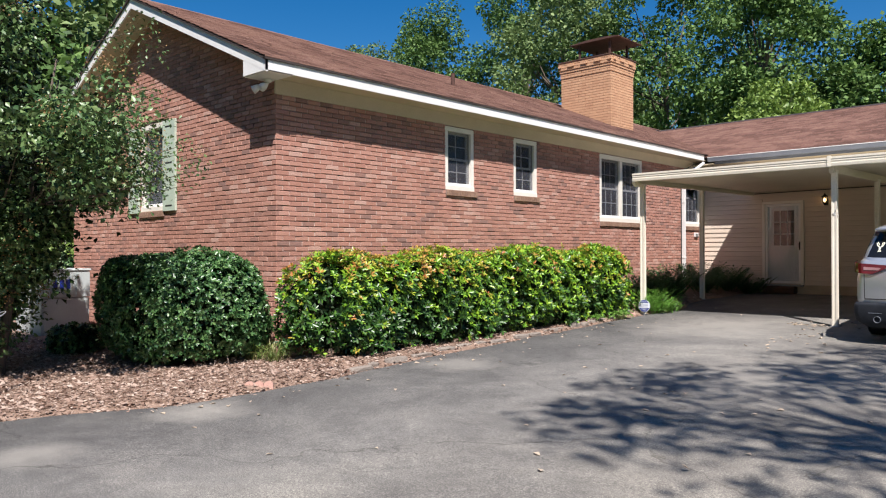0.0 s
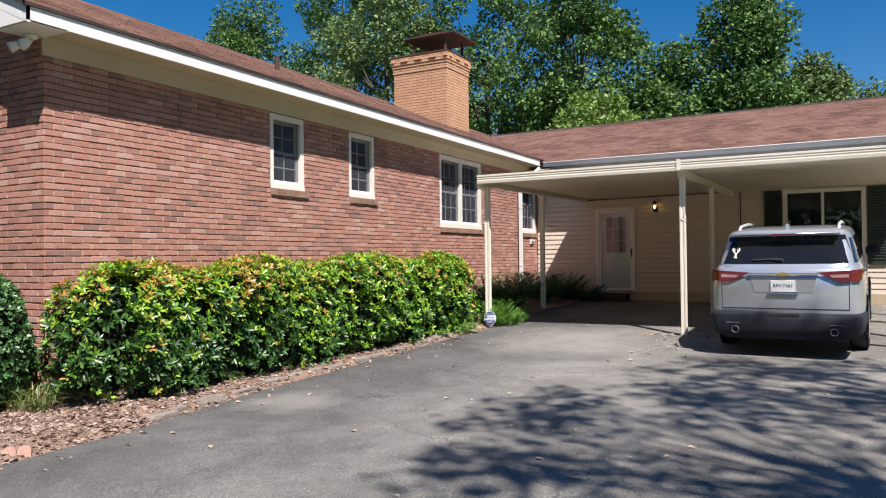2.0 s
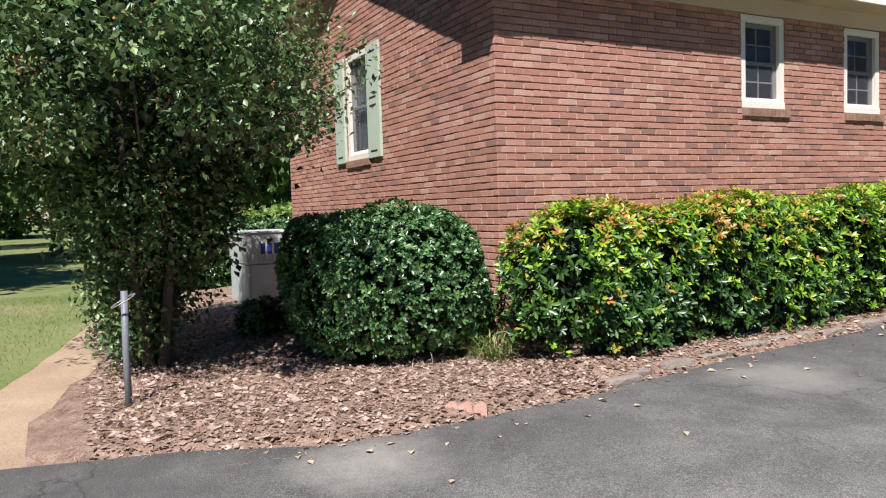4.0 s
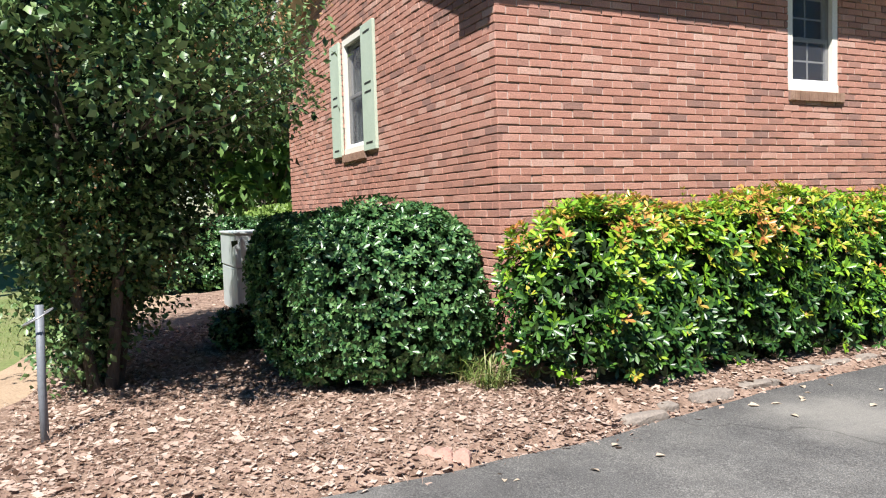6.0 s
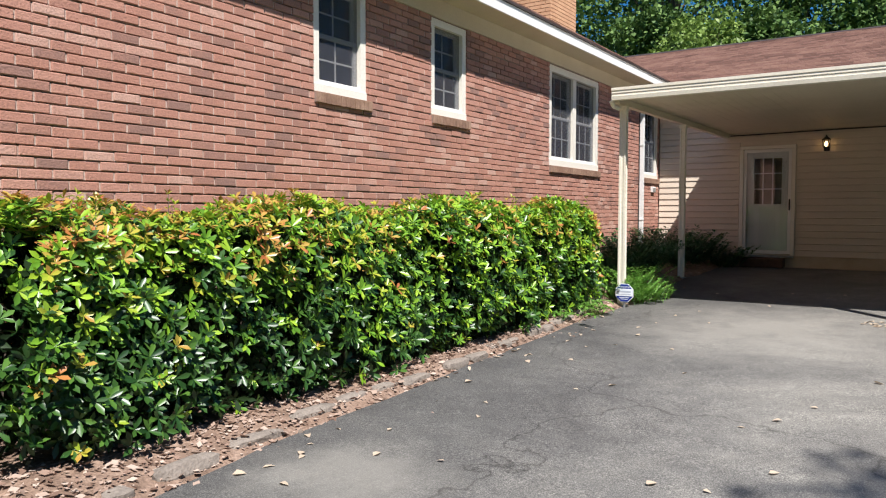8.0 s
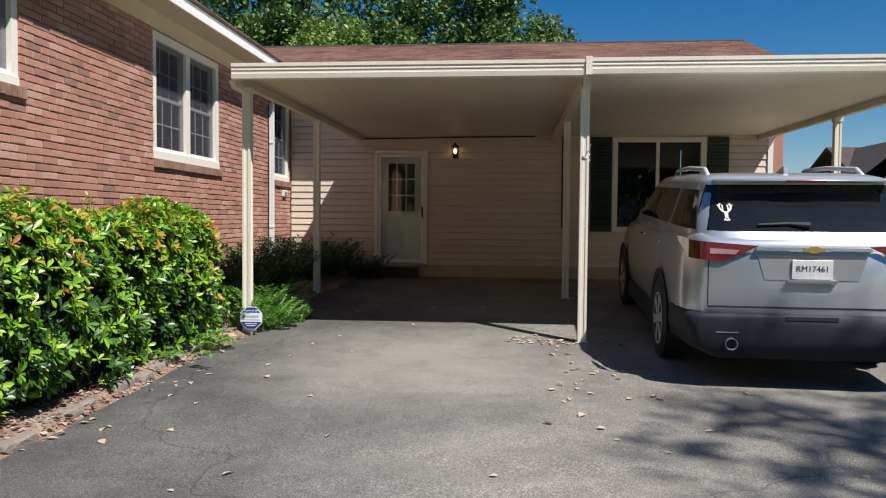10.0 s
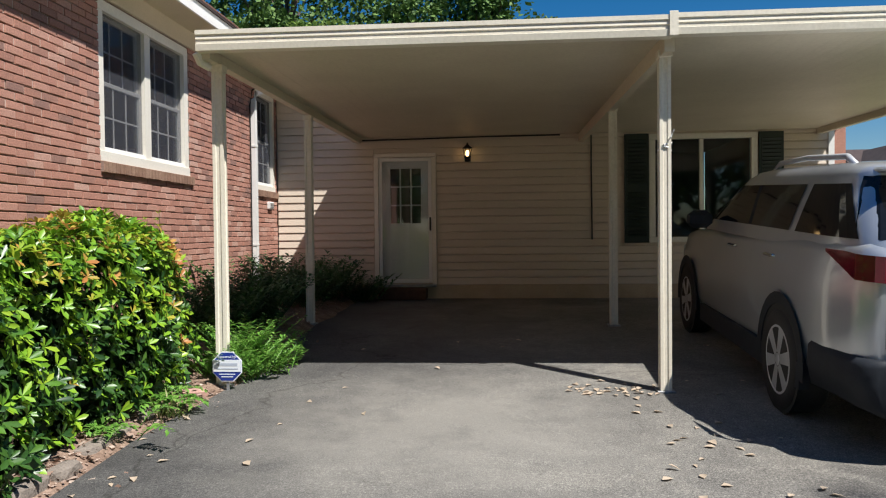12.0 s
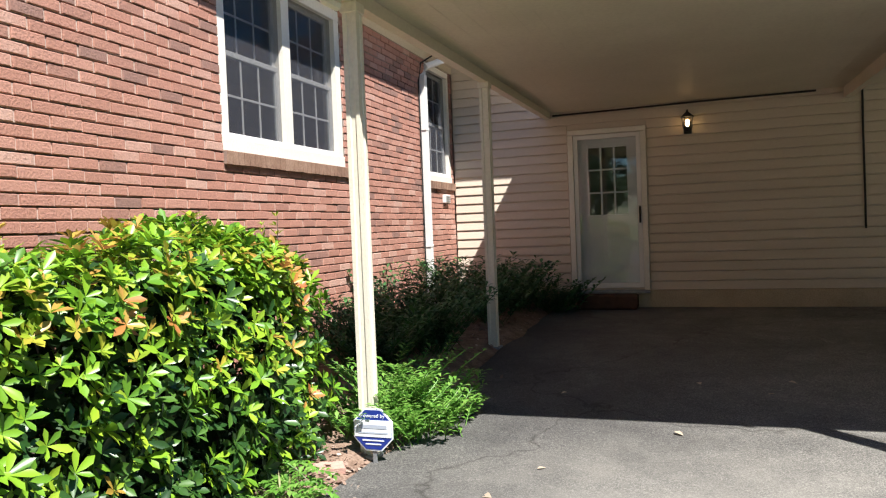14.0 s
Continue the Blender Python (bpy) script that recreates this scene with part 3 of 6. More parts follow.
# ---- wing walls: siding over a painted foundation ----
WING_W, WING_E, WING_B = XW, 0.22, 27.8
W_WING = [(-2.66, -0.94, 1.37, 3.14), (-7.12, -6.22, 0.72, 2.83)]
wing = wall_panel(Shape(), WING_W, WING_E, 0.3, 4.3, W_WING, lambda u, w, z: (u, YD + 0.02 + w, z))
wall_wing = setting("wall_wing", wing, SIDING, "cream vinyl lap siding wall")
setting("foundation", Shape().block(WING_W, WING_E + 0.02, YD - 0.035, YD + 0.018, 0.3, 0.695), FOUND, "tan painted foundation strip")
setting("wall_wing_east", Shape().block(WING_E + 0.022, WING_E + 0.2, YD - 0.02, WING_B, 0.2, 4.3), BRICK, "brick end wall")
setting("wall_wing_north", Shape().block(XW, WING_E, WING_B, WING_B + 0.2, 0.2, 4.3), SIDING, "plain wall")
setting("wing_floor", Shape().block(XW + 0.01, WING_E, YD + 0.23, WING_B, 0.55, 0.68), INTERIOR, "bare floor")
setting("wing_ceiling", Shape().block(XW + 0.01, WING_E, YD + 0.23, WING_B, 3.6, 3.7), INTERIOR, "plain ceiling")
SID = 0.127
k = 0
z = 0.70
while z < 4.1:
    top = min(z + SID, 4.12)
    for a, b in free_runs(WING_W + 0.02, WING_E, z, top, [(-3.06 + 0.38, -0.92, 1.35, 3.16), (-7.2, -6.14, 0.6, 2.91)]):
        s = Shape().prism([(YD - 0.02, z), (YD + 0.002, z), (YD + 0.002, z + 0.001), (YD + 0.018, z + 0.001), (YD + 0.018, top), (YD + 0.014, top), (YD + 0.014, top - 0.014), (YD - 0.007, top - 0.018), (YD - 0.02, z + 0.010)], "x", a, b)
        part("siding_board", s, SIDING, wall_wing)
    z += SID
part("corner_trim", Shape().block(WING_E - 0.07, WING_E + 0.02, YD - 0.04, YD + 0.0, 0.69, 4.1, ch=0.005), WHITE, wall_wing, "white corner post")

# ---- roofs ----
def tabs(name, o, along, slope, width, length, parent, rng, clip=None):
    """Shingle tabs on a slope: thin overlapping tiles, one mesh."""
    along, slope = np.array(along, float), np.array(slope, float)
    nor = np.cross(along, slope)
    if nor[2] < 0:
        nor = -nor
    v, f = [], []
    rows = int(length / 0.145) + 1
    for r in range(rows):
        off = rng.uniform(0, 0.3)
        for c in range(-1, int(width / 0.31) + 1):
            a, b = max(0, c * 0.31 + off), min(width, c * 0.31 + off + 0.304)
            if b - a < 0.02:
                continue
            d0, d1 = r * 0.145, min(length, r * 0.145 + 0.155)
            if clip and not clip(0.5 * (a + b), 0.5 * (d0 + d1)):
                continue
            t = 0.016 + rng.uniform(0, 0.007)
            d0 -= rng.uniform(0, 0.008)
            p = [o + along * a + slope * d0 + nor * t, o + along * b + slope * d0 + nor * t, o + along * b + slope * d1 + nor * 0.006, o + along * a + slope * d1 + nor * 0.006,
                 o + along * a + slope * d0, o + along * b + slope * d0]
            q = len(v)
            v += p
            f += [(q, q + 1, q + 2), (q, q + 2, q + 3), (q + 4, q + 5, q + 1), (q + 4, q + 1, q)]
    ob = part(name, tri_mesh(name, v, f, SHINGLE), SHINGLE, parent)
    ob["kind"] = "stuff"
    return ob


RAKE_Y = 5.6
rng = np.random.default_rng(5)
sl = math.hypot(RIDGE_Z - EAVE_Z, EAVE_X - RIDGE_X)
su = np.array([-(EAVE_X - RIDGE_X) / sl, 0, (RIDGE_Z - EAVE_Z) / sl])
WEST_X = 2 * RIDGE_X - EAVE_X
roof = Shape()
roof.prism([(EAVE_X, EAVE_Z - 0.03), (EAVE_X, EAVE_Z), (RIDGE_X, RIDGE_Z), (WEST_X, EAVE_Z), (WEST_X, EAVE_Z - 0.03), (RIDGE_X, RIDGE_Z - 0.03)], "y", RAKE_Y - 0.03, YN + 0.4)
roof_main = setting("roof_main", roof, DRIP, "brown asphalt shingle gable roof with dark edge")
tabs("shingles", np.array([EAVE_X + 0.02, RAKE_Y - 0.04, EAVE_Z + 0.0]), (0, 1, 0), su, 18.2, sl, roof_main, rng)
part("ridge_cap", Shape().prism([(RIDGE_X - 0.16, RIDGE_Z - 0.045), (RIDGE_X, RIDGE_Z + 0.03), (RIDGE_X + 0.16, RIDGE_Z - 0.045), (RIDGE_X, RIDGE_Z + 0.012)], "y", RAKE_Y - 0.03, YN), SHINGLE, roof_main)
part("roof_vent", Shape().tube([(-10.6, 11.7, 5.1), (-10.6, 11.7, 5.42)], 0.045, 10), RUST, roof_main)

WE_Y, WE_Z, WR_Y, WR_Z = 19.6, 4.14, 24.0, 5.78
WEX = 0.72
wr = Shape().prism([(WE_Y, WE_Z - 0.03), (WE_Y, WE_Z), (WR_Y, WR_Z), (2 * WR_Y - WE_Y, WE_Z), (2 * WR_Y - WE_Y, WE_Z - 0.03), (WR_Y, WR_Z - 0.03)], "x", -12.3, WEX)
roof_wing = setting("roof_wing", wr, DRIP, "brown asphalt shingle roof of the wing")
wl = math.hypot(WR_Y - WE_Y, WR_Z - WE_Z)
wu = np.array([0, (WR_Y - WE_Y) / wl, (WR_Z - WE_Z) / wl])
tabs("shingles", np.array([-12.2, WE_Y - 0.02, WE_Z]), (1, 0, 0), wu, 12.2 + WEX + 0.02, wl, roof_wing, rng)
part("ridge_cap", Shape().prism([(WR_Y - 0.16, WR_Z - 0.03), (WR_Y, WR_Z + 0.035), (WR_Y + 0.16, WR_Z - 0.03), (WR_Y, WR_Z + 0.012)], "x", -12.0, WEX + 0.02), DRIP, roof_wing)
# fascia and gutter get their shade from a dark blue-grey colour
setting("wing_fascia", Shape().block(-8.2, WEX, WE_Y - 0.0, WE_Y + 0.025, WE_Z - 0.2, WE_Z - 0.032), SHADE_METAL_GREY, "white fascia board")
setting("wing_soffit", Shape().block(XW + 0.01, WEX, WE_Y + 0.027, YD - 0.02, WE_Z - 0.2, WE_Z - 0.17), SOFFIT, "beige soffit")
gut = Shape().prism([(WE_Y - 0.12, WE_Z - 0.02), (WE_Y - 0.11, WE_Z - 0.02), (WE_Y - 0.09, WE_Z - 0.12), (WE_Y - 0.003, WE_Z - 0.12), (WE_Y - 0.003, WE_Z - 0.13), (WE_Y - 0.1, WE_Z - 0.13)], "x", -8.35, WEX)
setting("wing_gutter", gut, SHADE_METAL_GREY, "weathered blue-grey metal gutter")
setting("gutter_lip", Shape().block(-8.35, WEX, WE_Y - 0.125, WE_Y - 0.1, WE_Z - 0.022, WE_Z - 0.008), WHITE, "white gutter lip")
setting("wing_gable", Shape().prism([(YD, 4.3), (WR_Y, WR_Z - 0.05), (WING_B, 4.3)], "x", WING_E + 0.02, WING_E + 0.2), SIDING, "siding in the wing's gable")

# eaves of the brick house
FB, FT = EAVE_Z - 0.17, EAVE_Z - 0.03
setting("fascia_east", Shape().block(EAVE_X - 0.025, EAVE_X, RAKE_Y, WE_Y - 0.1, FB, FT), WHITE, "white painted fascia board")
setting("drip_edge", Shape().block(EAVE_X - 0.03, EAVE_X + 0.022, RAKE_Y - 0.03, WE_Y - 0.1, EAVE_Z - 0.028, EAVE_Z + 0.004), DRIP, "dark roof edge strip")
setting("soffit_east", Shape().block(XW, EAVE_X - 0.027, RAKE_Y + 0.03, YN, FB + 0.01, FB + 0.03), SOFFIT, "beige boxed soffit")
setting("frieze_east", Shape().block(XW - 0.01, XW + 0.022, YG - 0.02, YD - 0.02, WALL_TOP - 0.01, FB + 0.009), SOFFIT, "beige frieze board")
rk = Shape()
for sx in (1, -1):
    ex = EAVE_X if sx > 0 else WEST_X
    y0, y1 = RAKE_Y, RAKE_Y + 0.028
    rk.prism([(ex, EAVE_Z - 0.19), (ex, EAVE_Z - 0.03), (RIDGE_X, RIDGE_Z - 0.03), (RIDGE_X, RIDGE_Z - 0.19)], "y", y0, y1)
setting("rake_fascia", rk, WHITE, "white sloping fascia on the gable")
rs = Shape()
for sx in (1, -1):
    ex = EAVE_X if sx > 0 else WEST_X
    rs.prism([(ex, EAVE_Z - 0.185), (ex, EAVE_Z - 0.165), (RIDGE_X, RIDGE_Z - 0.165), (RIDGE_X, RIDGE_Z - 0.185)], "y", RAKE_Y + 0.03, YG + 0.01)
setting("rake_soffit", rs, SOFFIT, "beige boards below the gable overhang")
for sx in (1, -1):
    ex = EAVE_X if sx > 0 else WEST_X
    wx = ex - sx * 0.57
    cheek = Shape().prism([(ex, FB), (wx, FB), (wx, FB + 0.57 * SLOPE - 0.01), (ex, FB + 0.02)], "y", RAKE_Y + 0.002, RAKE_Y + 0.026)
    cheek.block(min(wx, ex), max(wx, ex), RAKE_Y + 0.028, YG, FB - 0.012, FB + 0.0)
    cheek.prism([(RAKE_Y + 0.028, FB), (YG, FB), (YG, FB + 0.57 * SLOPE), (RAKE_Y + 0.028, FB + 0.57 * SLOPE)], "x", wx, wx + sx * 0.02)
    setting("eave_return", cheek, WHITE, "white boxed eave return at the gable corner")

# ---- windows ----
def window(name, u0, u1, z0, z1, place, cols, rows, halves=1, label="", curtain=False, screen=True):
    """A double-hung window in an opening. place(u, w, z): w is the depth behind the wall face."""
    def blk(a, b, w0, w1, c, d, ch=0.004):
        p, q = place(a, w0, c), place(b, w1, d)
        return Shape().block(min(p[0], q[0]), max(p[0], q[0]), min(p[1], q[1]), max(p[1], q[1]), c, d, ch=ch)
    win = thing(name, place((u0 + u1) / 2, 0.1, z0), label, "window")
    win["kind"] = "structure"
    c = 0.085 if halves == 1 else 0.105
    part("casing", blk(u0 + 0.002, u0 + c, 0.012, 0.13, z0 + c, z1 - c), CREAM, win)
    part("casing", blk(u1 - c, u1 - 0.002, 0.012, 0.13, z0 + c, z1 - c), CREAM, win)
    part("casing", blk(u0 + 0.002, u1 - 0.002, 0.012, 0.13, z1 - c, z1 - 0.002), CREAM, win)
    part("window_sill", blk(u0 + 0.002, u1 - 0.002, 0.0, 0.13, z0 + 0.002, z0 + c), CREAM, win)
    span = (u1 - u0 - 2 * c)
    mull = 0.125
    w = (span - (halves - 1) * mull) / halves
    for h in range(halves):
        a = u0 + c + h * (w + mull)
        b = a + w
        if h:
            part("mullion", blk(a - mull, a, 0.02, 0.13, z0 + c, z1 - c), CREAM, win)
        zm = (z0 + z1) / 2
        if screen:
            part("insect_screen", blk(a, b, 0.0602, 0.0615, z0 + c + 0.05, z1 - c, 0), SCREEN, win, "grey mesh screen")
            part("screen_rail", blk(a, b, 0.05, 0.066, z0 + c, z0 + c + 0.05), WHITE, win)
        for upper in (0, 1):
            c0, c1 = (zm - 0.02, z1 - c) if upper else (z0 + c, zm + 0.02)
            d0 = 0.10 if upper else 0.07
            st = 0.045
            sash = part("sash", blk(a, b, d0, d0 + 0.03, c0, c0 + st), WHITE, win, "white vinyl sash")
            part("sash_rail", blk(a, b, d0, d0 + 0.03, c1 - st, c1), WHITE, sash)
            part("sash_stile", blk(a, a + st, d0, d0 + 0.03, c0 + st, c1 - st), WHITE, sash)
            part("sash_stile", blk(b - st, b, d0, d0 + 0.03, c0 + st, c1 - st), WHITE, sash)
            for i in range(1, cols):
                x = a + st + (w - 2 * st) * i / cols
                part("muntin", blk(x - 0.009, x + 0.009, d0 + 0.011, d0 + 0.017, c0 + st, c1 - st, 0.001), WHITE, sash)
            for i in range(1, rows):
                zz = c0 + st + (c1 - c0 - 2 * st) * i / rows
                part("muntin", blk(a + st, b - st, d0 + 0.0105, d0 + 0.0165, zz - 0.009, zz + 0.009, 0.001), WHITE, sash)
            g = part("pane", blk(a + st, b - st, d0 + 0.018, d0 + 0.022, c0 + st, c1 - st, 0), GLASS, sash)
            g.visible_shadow = False
    if curtain:
        s = Shape()
        n = 28
        for i in range(n):
            a, b = u0 + (u1 - u0) * i / n, u0 + (u1 - u0) * (i + 1) / n
            da, db = 0.165 + 0.015 * math.sin(i * 1.7), 0.165 + 0.015 * math.sin((i + 1) * 1.7)
            s.face(place(a, da, z0 - 0.05), place(b, db, z0 - 0.05), place(b, db, z1), place(a, da, z1))
        tagged(new("curtain", s.mesh("curtain", CURTAIN)), "pale hanging curtain behind the window", "curtain")
    return win


E_PLACE = lambda u, w, z: (XW - w, u, z)
G_PLACE = lambda u, w, z: (u, YG + w, z)
window("window_1", *W_EAST[0], E_PLACE, 2, 2, 1, "small white double-hung window with grilles")
window("window_2", *W_EAST[1], E_PLACE, 2, 2, 1, "small white double-hung window with grilles")
window("window_3", *W_EAST[2], E_PLACE, 3, 2, 2, "paired white double-hung windows with grilles")
window("window_4", *W_EAST[3], E_PLACE, 3, 2, 1, "white double-hung window beside the downspout")
window("window_5", *W_GABLE[0], G_PLACE, 1, 1, 1, "tall white double-hung window with pale curtains", True)

# brick sills, each of bricks on edge
def brick_sill(u0, u1, z, place, label):
    t = thing("brick_sill", place((u0 + u1) / 2, 0, z - 0.11), label, "window sill")
    n = max(4, round((u1 - u0) / 0.073))
    for i in range(n):
        a, b = u0 + (u1 - u0) * i / n + 0.004, u0 + (u1 - u0) * (i + 1) / n - 0.004
        p, q = place(a, -0.035, 0), place(b, 0.05, 0)
        part("brick", Shape().block(min(p[0], q[0]), max(p[0], q[0]), min(p[1], q[1]), max(p[1], q[1]), z - 0.105 + random.uniform(-0.003, 0.003), z, ch=0.004), SILL_BRICK, t)
    p, q = place(u0 + 0.002, -0.028, 0), place(u1 - 0.002, 0.048, 0)
    part("mortar_bed", Shape().block(min(p[0], q[0]), max(p[0], q[0]), min(p[1], q[1]), max(p[1], q[1]), z - 0.1, z - 0.004), SHADED_MORTAR, t)


for a, b, c, d in W_EAST:
    brick_sill(a, b + 0.06, c, E_PLACE, "sloping brown brick window sill")
brick_sill(W_GABLE[0][0] - 0.02, W_GABLE[0][1] + 0.02, W_GABLE[0][2], G_PLACE, "brown brick window sill between the shutters")

# shutters
def shutter(u0, u1, z0, z1, y, colour, label, slots):
    t = thing("shutter", ((u0 + u1) / 2, y, z0), label, "shutter", "window shutters")
    part("panel", Shape().block(u0, u1, y - 0.04, y - 0.001, z0, z1, ch=0.006), colour, t)
    if slots:
        for f in (0.06, 0.46, 0.53, 0.93):
            zz = z0 + (z1 - z0) * f
            part("slot", Shape().block(u0 + 0.1, u1 - 0.1, y - 0.043, y - 0.0405, zz - 0.012, zz + 0.012), BLACK, t, "dark slot")
    else:
        for a, b in ((0.05, 0.47), (0.53, 0.95)):
            n = 12
            for i in range(n):
                zz = z0 + (z1 - z0) * (a + (b - a) * (i + 0.5) / n)
                part("louvre", Shape().block(-(u1 - u0) / 2 + 0.045, (u1 - u0) / 2 - 0.045, -0.012, 0.012, -0.022, 0.022, pose((u0 + u1) / 2, y - 0.042, zz, 35, 0, 0)), colour, t)
    return t


shutter(-12.2, -11.77, 2.31, 3.87, YG, SAGE, "pale sage green slatted shutter on the brick gable", True)
shutter(-13.54, -13.14, 2.31, 3.87, YG, SAGE, "pale sage green slatted shutter on the brick gable", True)
shutter(-3.06, -2.67, 1.37, 3.14, YD - 0.02, DARK_GREEN, "dark green louvred shutter on cream siding", False)
shutter(-0.93, -0.55, 1.37, 3.14, YD - 0.02, DARK_GREEN, "dark green louvred shutter on cream siding", False)

# slider window of the wing
w6 = thing("window_6", (-1.8, YD, 1.37), "wide sliding window in a cream frame", "window")
w6["kind"] = "structure"
for a, b, c, d in ((-2.658, -0.942, 3.05, 3.138), (-2.658, -0.942, 1.372, 1.46), (-2.658, -2.56, 1.462, 3.048), (-1.04, -0.942, 1.462, 3.048)):
    part("window_frame", Shape().block(a, b, YD - 0.03, YD + 0.1, c, d, ch=0.006), CREAM, w6)
part("meeting_stile", Shape().block(-1.85, -1.79, YD + 0.0, YD + 0.06, 1.462, 3.048, ch=0.004), CREAM, w6)
for a, b, d in ((-2.558, -1.85, 0.03), (-1.79, -1.042, 0.045)):
    g = part("pane", Shape().block(a, b, YD + d, YD + d + 0.004, 1.462, 3.048), GLASS, w6)
    g.visible_shadow = False

# ---- entry door ----
door = thing("door_1", (-6.67, YD, 0.7), "white glazed storm door with a nine-pane window", "door")
door["kind"] = "structure"
part("door_trim", Shape().block(-7.19, -7.12, YD - 0.045, YD + 0.06, 0.70, 2.83, ch=0.006), CREAM, door)
part("door_trim", Shape().block(-6.22, -6.15, YD - 0.045, YD + 0.06, 0.70, 2.83, ch=0.006), CREAM, door)
part("door_trim", Shape().block(-7.19, -6.15, YD - 0.045, YD + 0.06, 2.832, 2.9, ch=0.006), CREAM, door)
leaf = Shape()
for a, b, c, d in ((-7.115, -6.94, 0.74, 2.825), (-6.40, -6.225, 0.74, 2.825), (-6.94, -6.40, 2.66, 2.825), (-6.94, -6.40, 0.74, 1.72)):
    leaf.block(a, b, YD + 0.06, YD + 0.1, c, d)
panel = part("door_leaf", leaf, DOORWHITE, door)
for i in range(4):
    x = -6.94 + 0.18 * i
    part("muntin", Shape().block(x - 0.011, x + 0.011, YD + 0.052, YD + 0.085, 1.722, 2.658, ch=0.003), DOORWHITE, panel)
for i in range(4):
    zz = 1.72 + 0.3133 * i
    part("muntin", Shape().block(-6.94, -6.40, YD + 0.05, YD + 0.083, zz - 0.011, zz + 0.011, ch=0.003), DOORWHITE, panel)
part("pane", Shape().block(-6.938, -6.402, YD + 0.088, YD + 0.092, 1.722, 2.658), GLASS, panel)
storm = part("storm_frame", Shape().block(-7.115, -7.06, YD - 0.02, YD + 0.01, 0.73, 2.825, ch=0.004), WHITE, door)
part("storm_stile", Shape().block(-6.28, -6.225, YD - 0.02, YD + 0.01, 0.73, 2.825, ch=0.004), WHITE, storm)
part("storm_rail", Shape().block(-7.06, -6.28, YD - 0.02, YD + 0.01, 2.765, 2.825, ch=0.004), WHITE, storm)
part("storm_rail", Shape().block(-7.06, -6.28, YD - 0.02, YD + 0.01, 0.73, 0.80, ch=0.004), WHITE, storm)
g = part("storm_glass", Shape().block(-7.06, -6.28, YD - 0.008, YD - 0.004, 0.80, 2.765), CLEAR, door)
g.visible_shadow = False
part("door_handle", Shape().block(-6.262, -6.24, YD - 0.05, YD - 0.021, 1.60, 1.83, ch=0.008).tube([(-6.25, YD - 0.055, 1.64), (-6.25, YD - 0.085, 1.66), (-6.25, YD - 0.085, 1.78), (-6.25, YD - 0.055, 1.80)], 0.009, 8), BLACK, door, "black lever handle")
part("threshold", Shape().block(-7.19, -6.15, YD - 0.12, YD + 0.06, 0.662, 0.699, ch=0.006), GALV, door)
tagged(new("doormat", Shape().block(-7.08, -6.30, YD - 0.36, YD - 0.06, 0.47, 0.66, ch=0.02).mesh("doormat", MAT_BROWN)), "dark brown step with a mat below the door", "doormat")

# ---- wall lantern ----
lan = thing("wall_lantern", (-5.615, YD, 2.75), "small black coach lantern, lit, on cream siding", "lamp")
part("back_plate", Shape().block(-5.665, -5.565, YD - 0.035, YD - 0.017, 2.74, 2.9, ch=0.01), BLACK, lan)
part("arm", Shape().tube([(-5.615, YD - 0.03, 2.78), (-5.615, YD - 0.09, 2.76), (-5.615, YD - 0.13, 2.79)], 0.011, 8), BLACK, lan)
part("base_cup", Shape().lathe((-5.615, YD - 0.13, 0), [(0.02, 2.76), (0.055, 2.80), (0.06, 2.815)], n=12), BLACK, lan)
for i in range(6):
    a = math.pi / 3 * i
    part("cage_bar", Shape().tube([(-5.615 + 0.055 * math.cos(a), YD - 0.13 + 0.055 * math.sin(a), 2.81), (-5.615 + 0.068 * math.cos(a), YD - 0.13 + 0.068 * math.sin(a), 2.945)], 0.005, 6), BLACK, lan)
part("hood", Shape().lathe((-5.615, YD - 0.13, 0), [(0.085, 2.945), (0.08, 2.955), (0.03, 3.0), (0.012, 3.02), (0.016, 3.035), (0.004, 3.045)], n=12), BLACK, lan)
part("bulb", Shape().lathe((-5.615, YD - 0.13, 0), [(0.012, 2.82), (0.03, 2.85), (0.034, 2.88), (0.022, 2.91), (0.004, 2.92)], n=12), glow_mat("warm_bulb", (1.0, 0.62, 0.24), 4.0), lan, "glowing warm bulb", True)

# cables on the wall
tagged(new("wall_cable", Shape().tube([(-3.59, YD - 0.025, 3.14), (-3.592, YD - 0.03, 2.6), (-3.586, YD - 0.03, 2.0), (-3.584, YD - 0.025, 1.43)], 0.013, 6).mesh("wall_cable", BLACK)), "black cable running down the siding", "cable")
tagged(new("wall_cable", Shape().tube([(-7.38, YD - 0.06, 3.12), (-6.4, YD - 0.06, 3.13), (-5.4, YD - 0.06, 3.145), (-4.1, YD - 0.06, 3.15)], 0.014, 6).mesh("wall_cable", BLACK)), "black cable along the carport ceiling", "cable")

# ---- carport ----
CX0, CX1, CY0, CY1 = -7.48, 0.05, 13.75, 20.26
CZF, CZB = 3.08, 3.17
cp = thing("carport", (-3.75, 17, 0.4), "cream enamelled metal carport roof on slim posts", "carport")
cp_roof = Shape()


def cz(y):
    return CZF + (CZB - CZF) * (y - CY0) / (CY1 - CY0)


n_rib = 50
for i in range(n_rib):
    a, b = CX0 + 0.06 + (CX1 - CX0 - 0.12) * i / n_rib, CX0 + 0.06 + (CX1 - CX0 - 0.12) * (i + 1) / n_rib
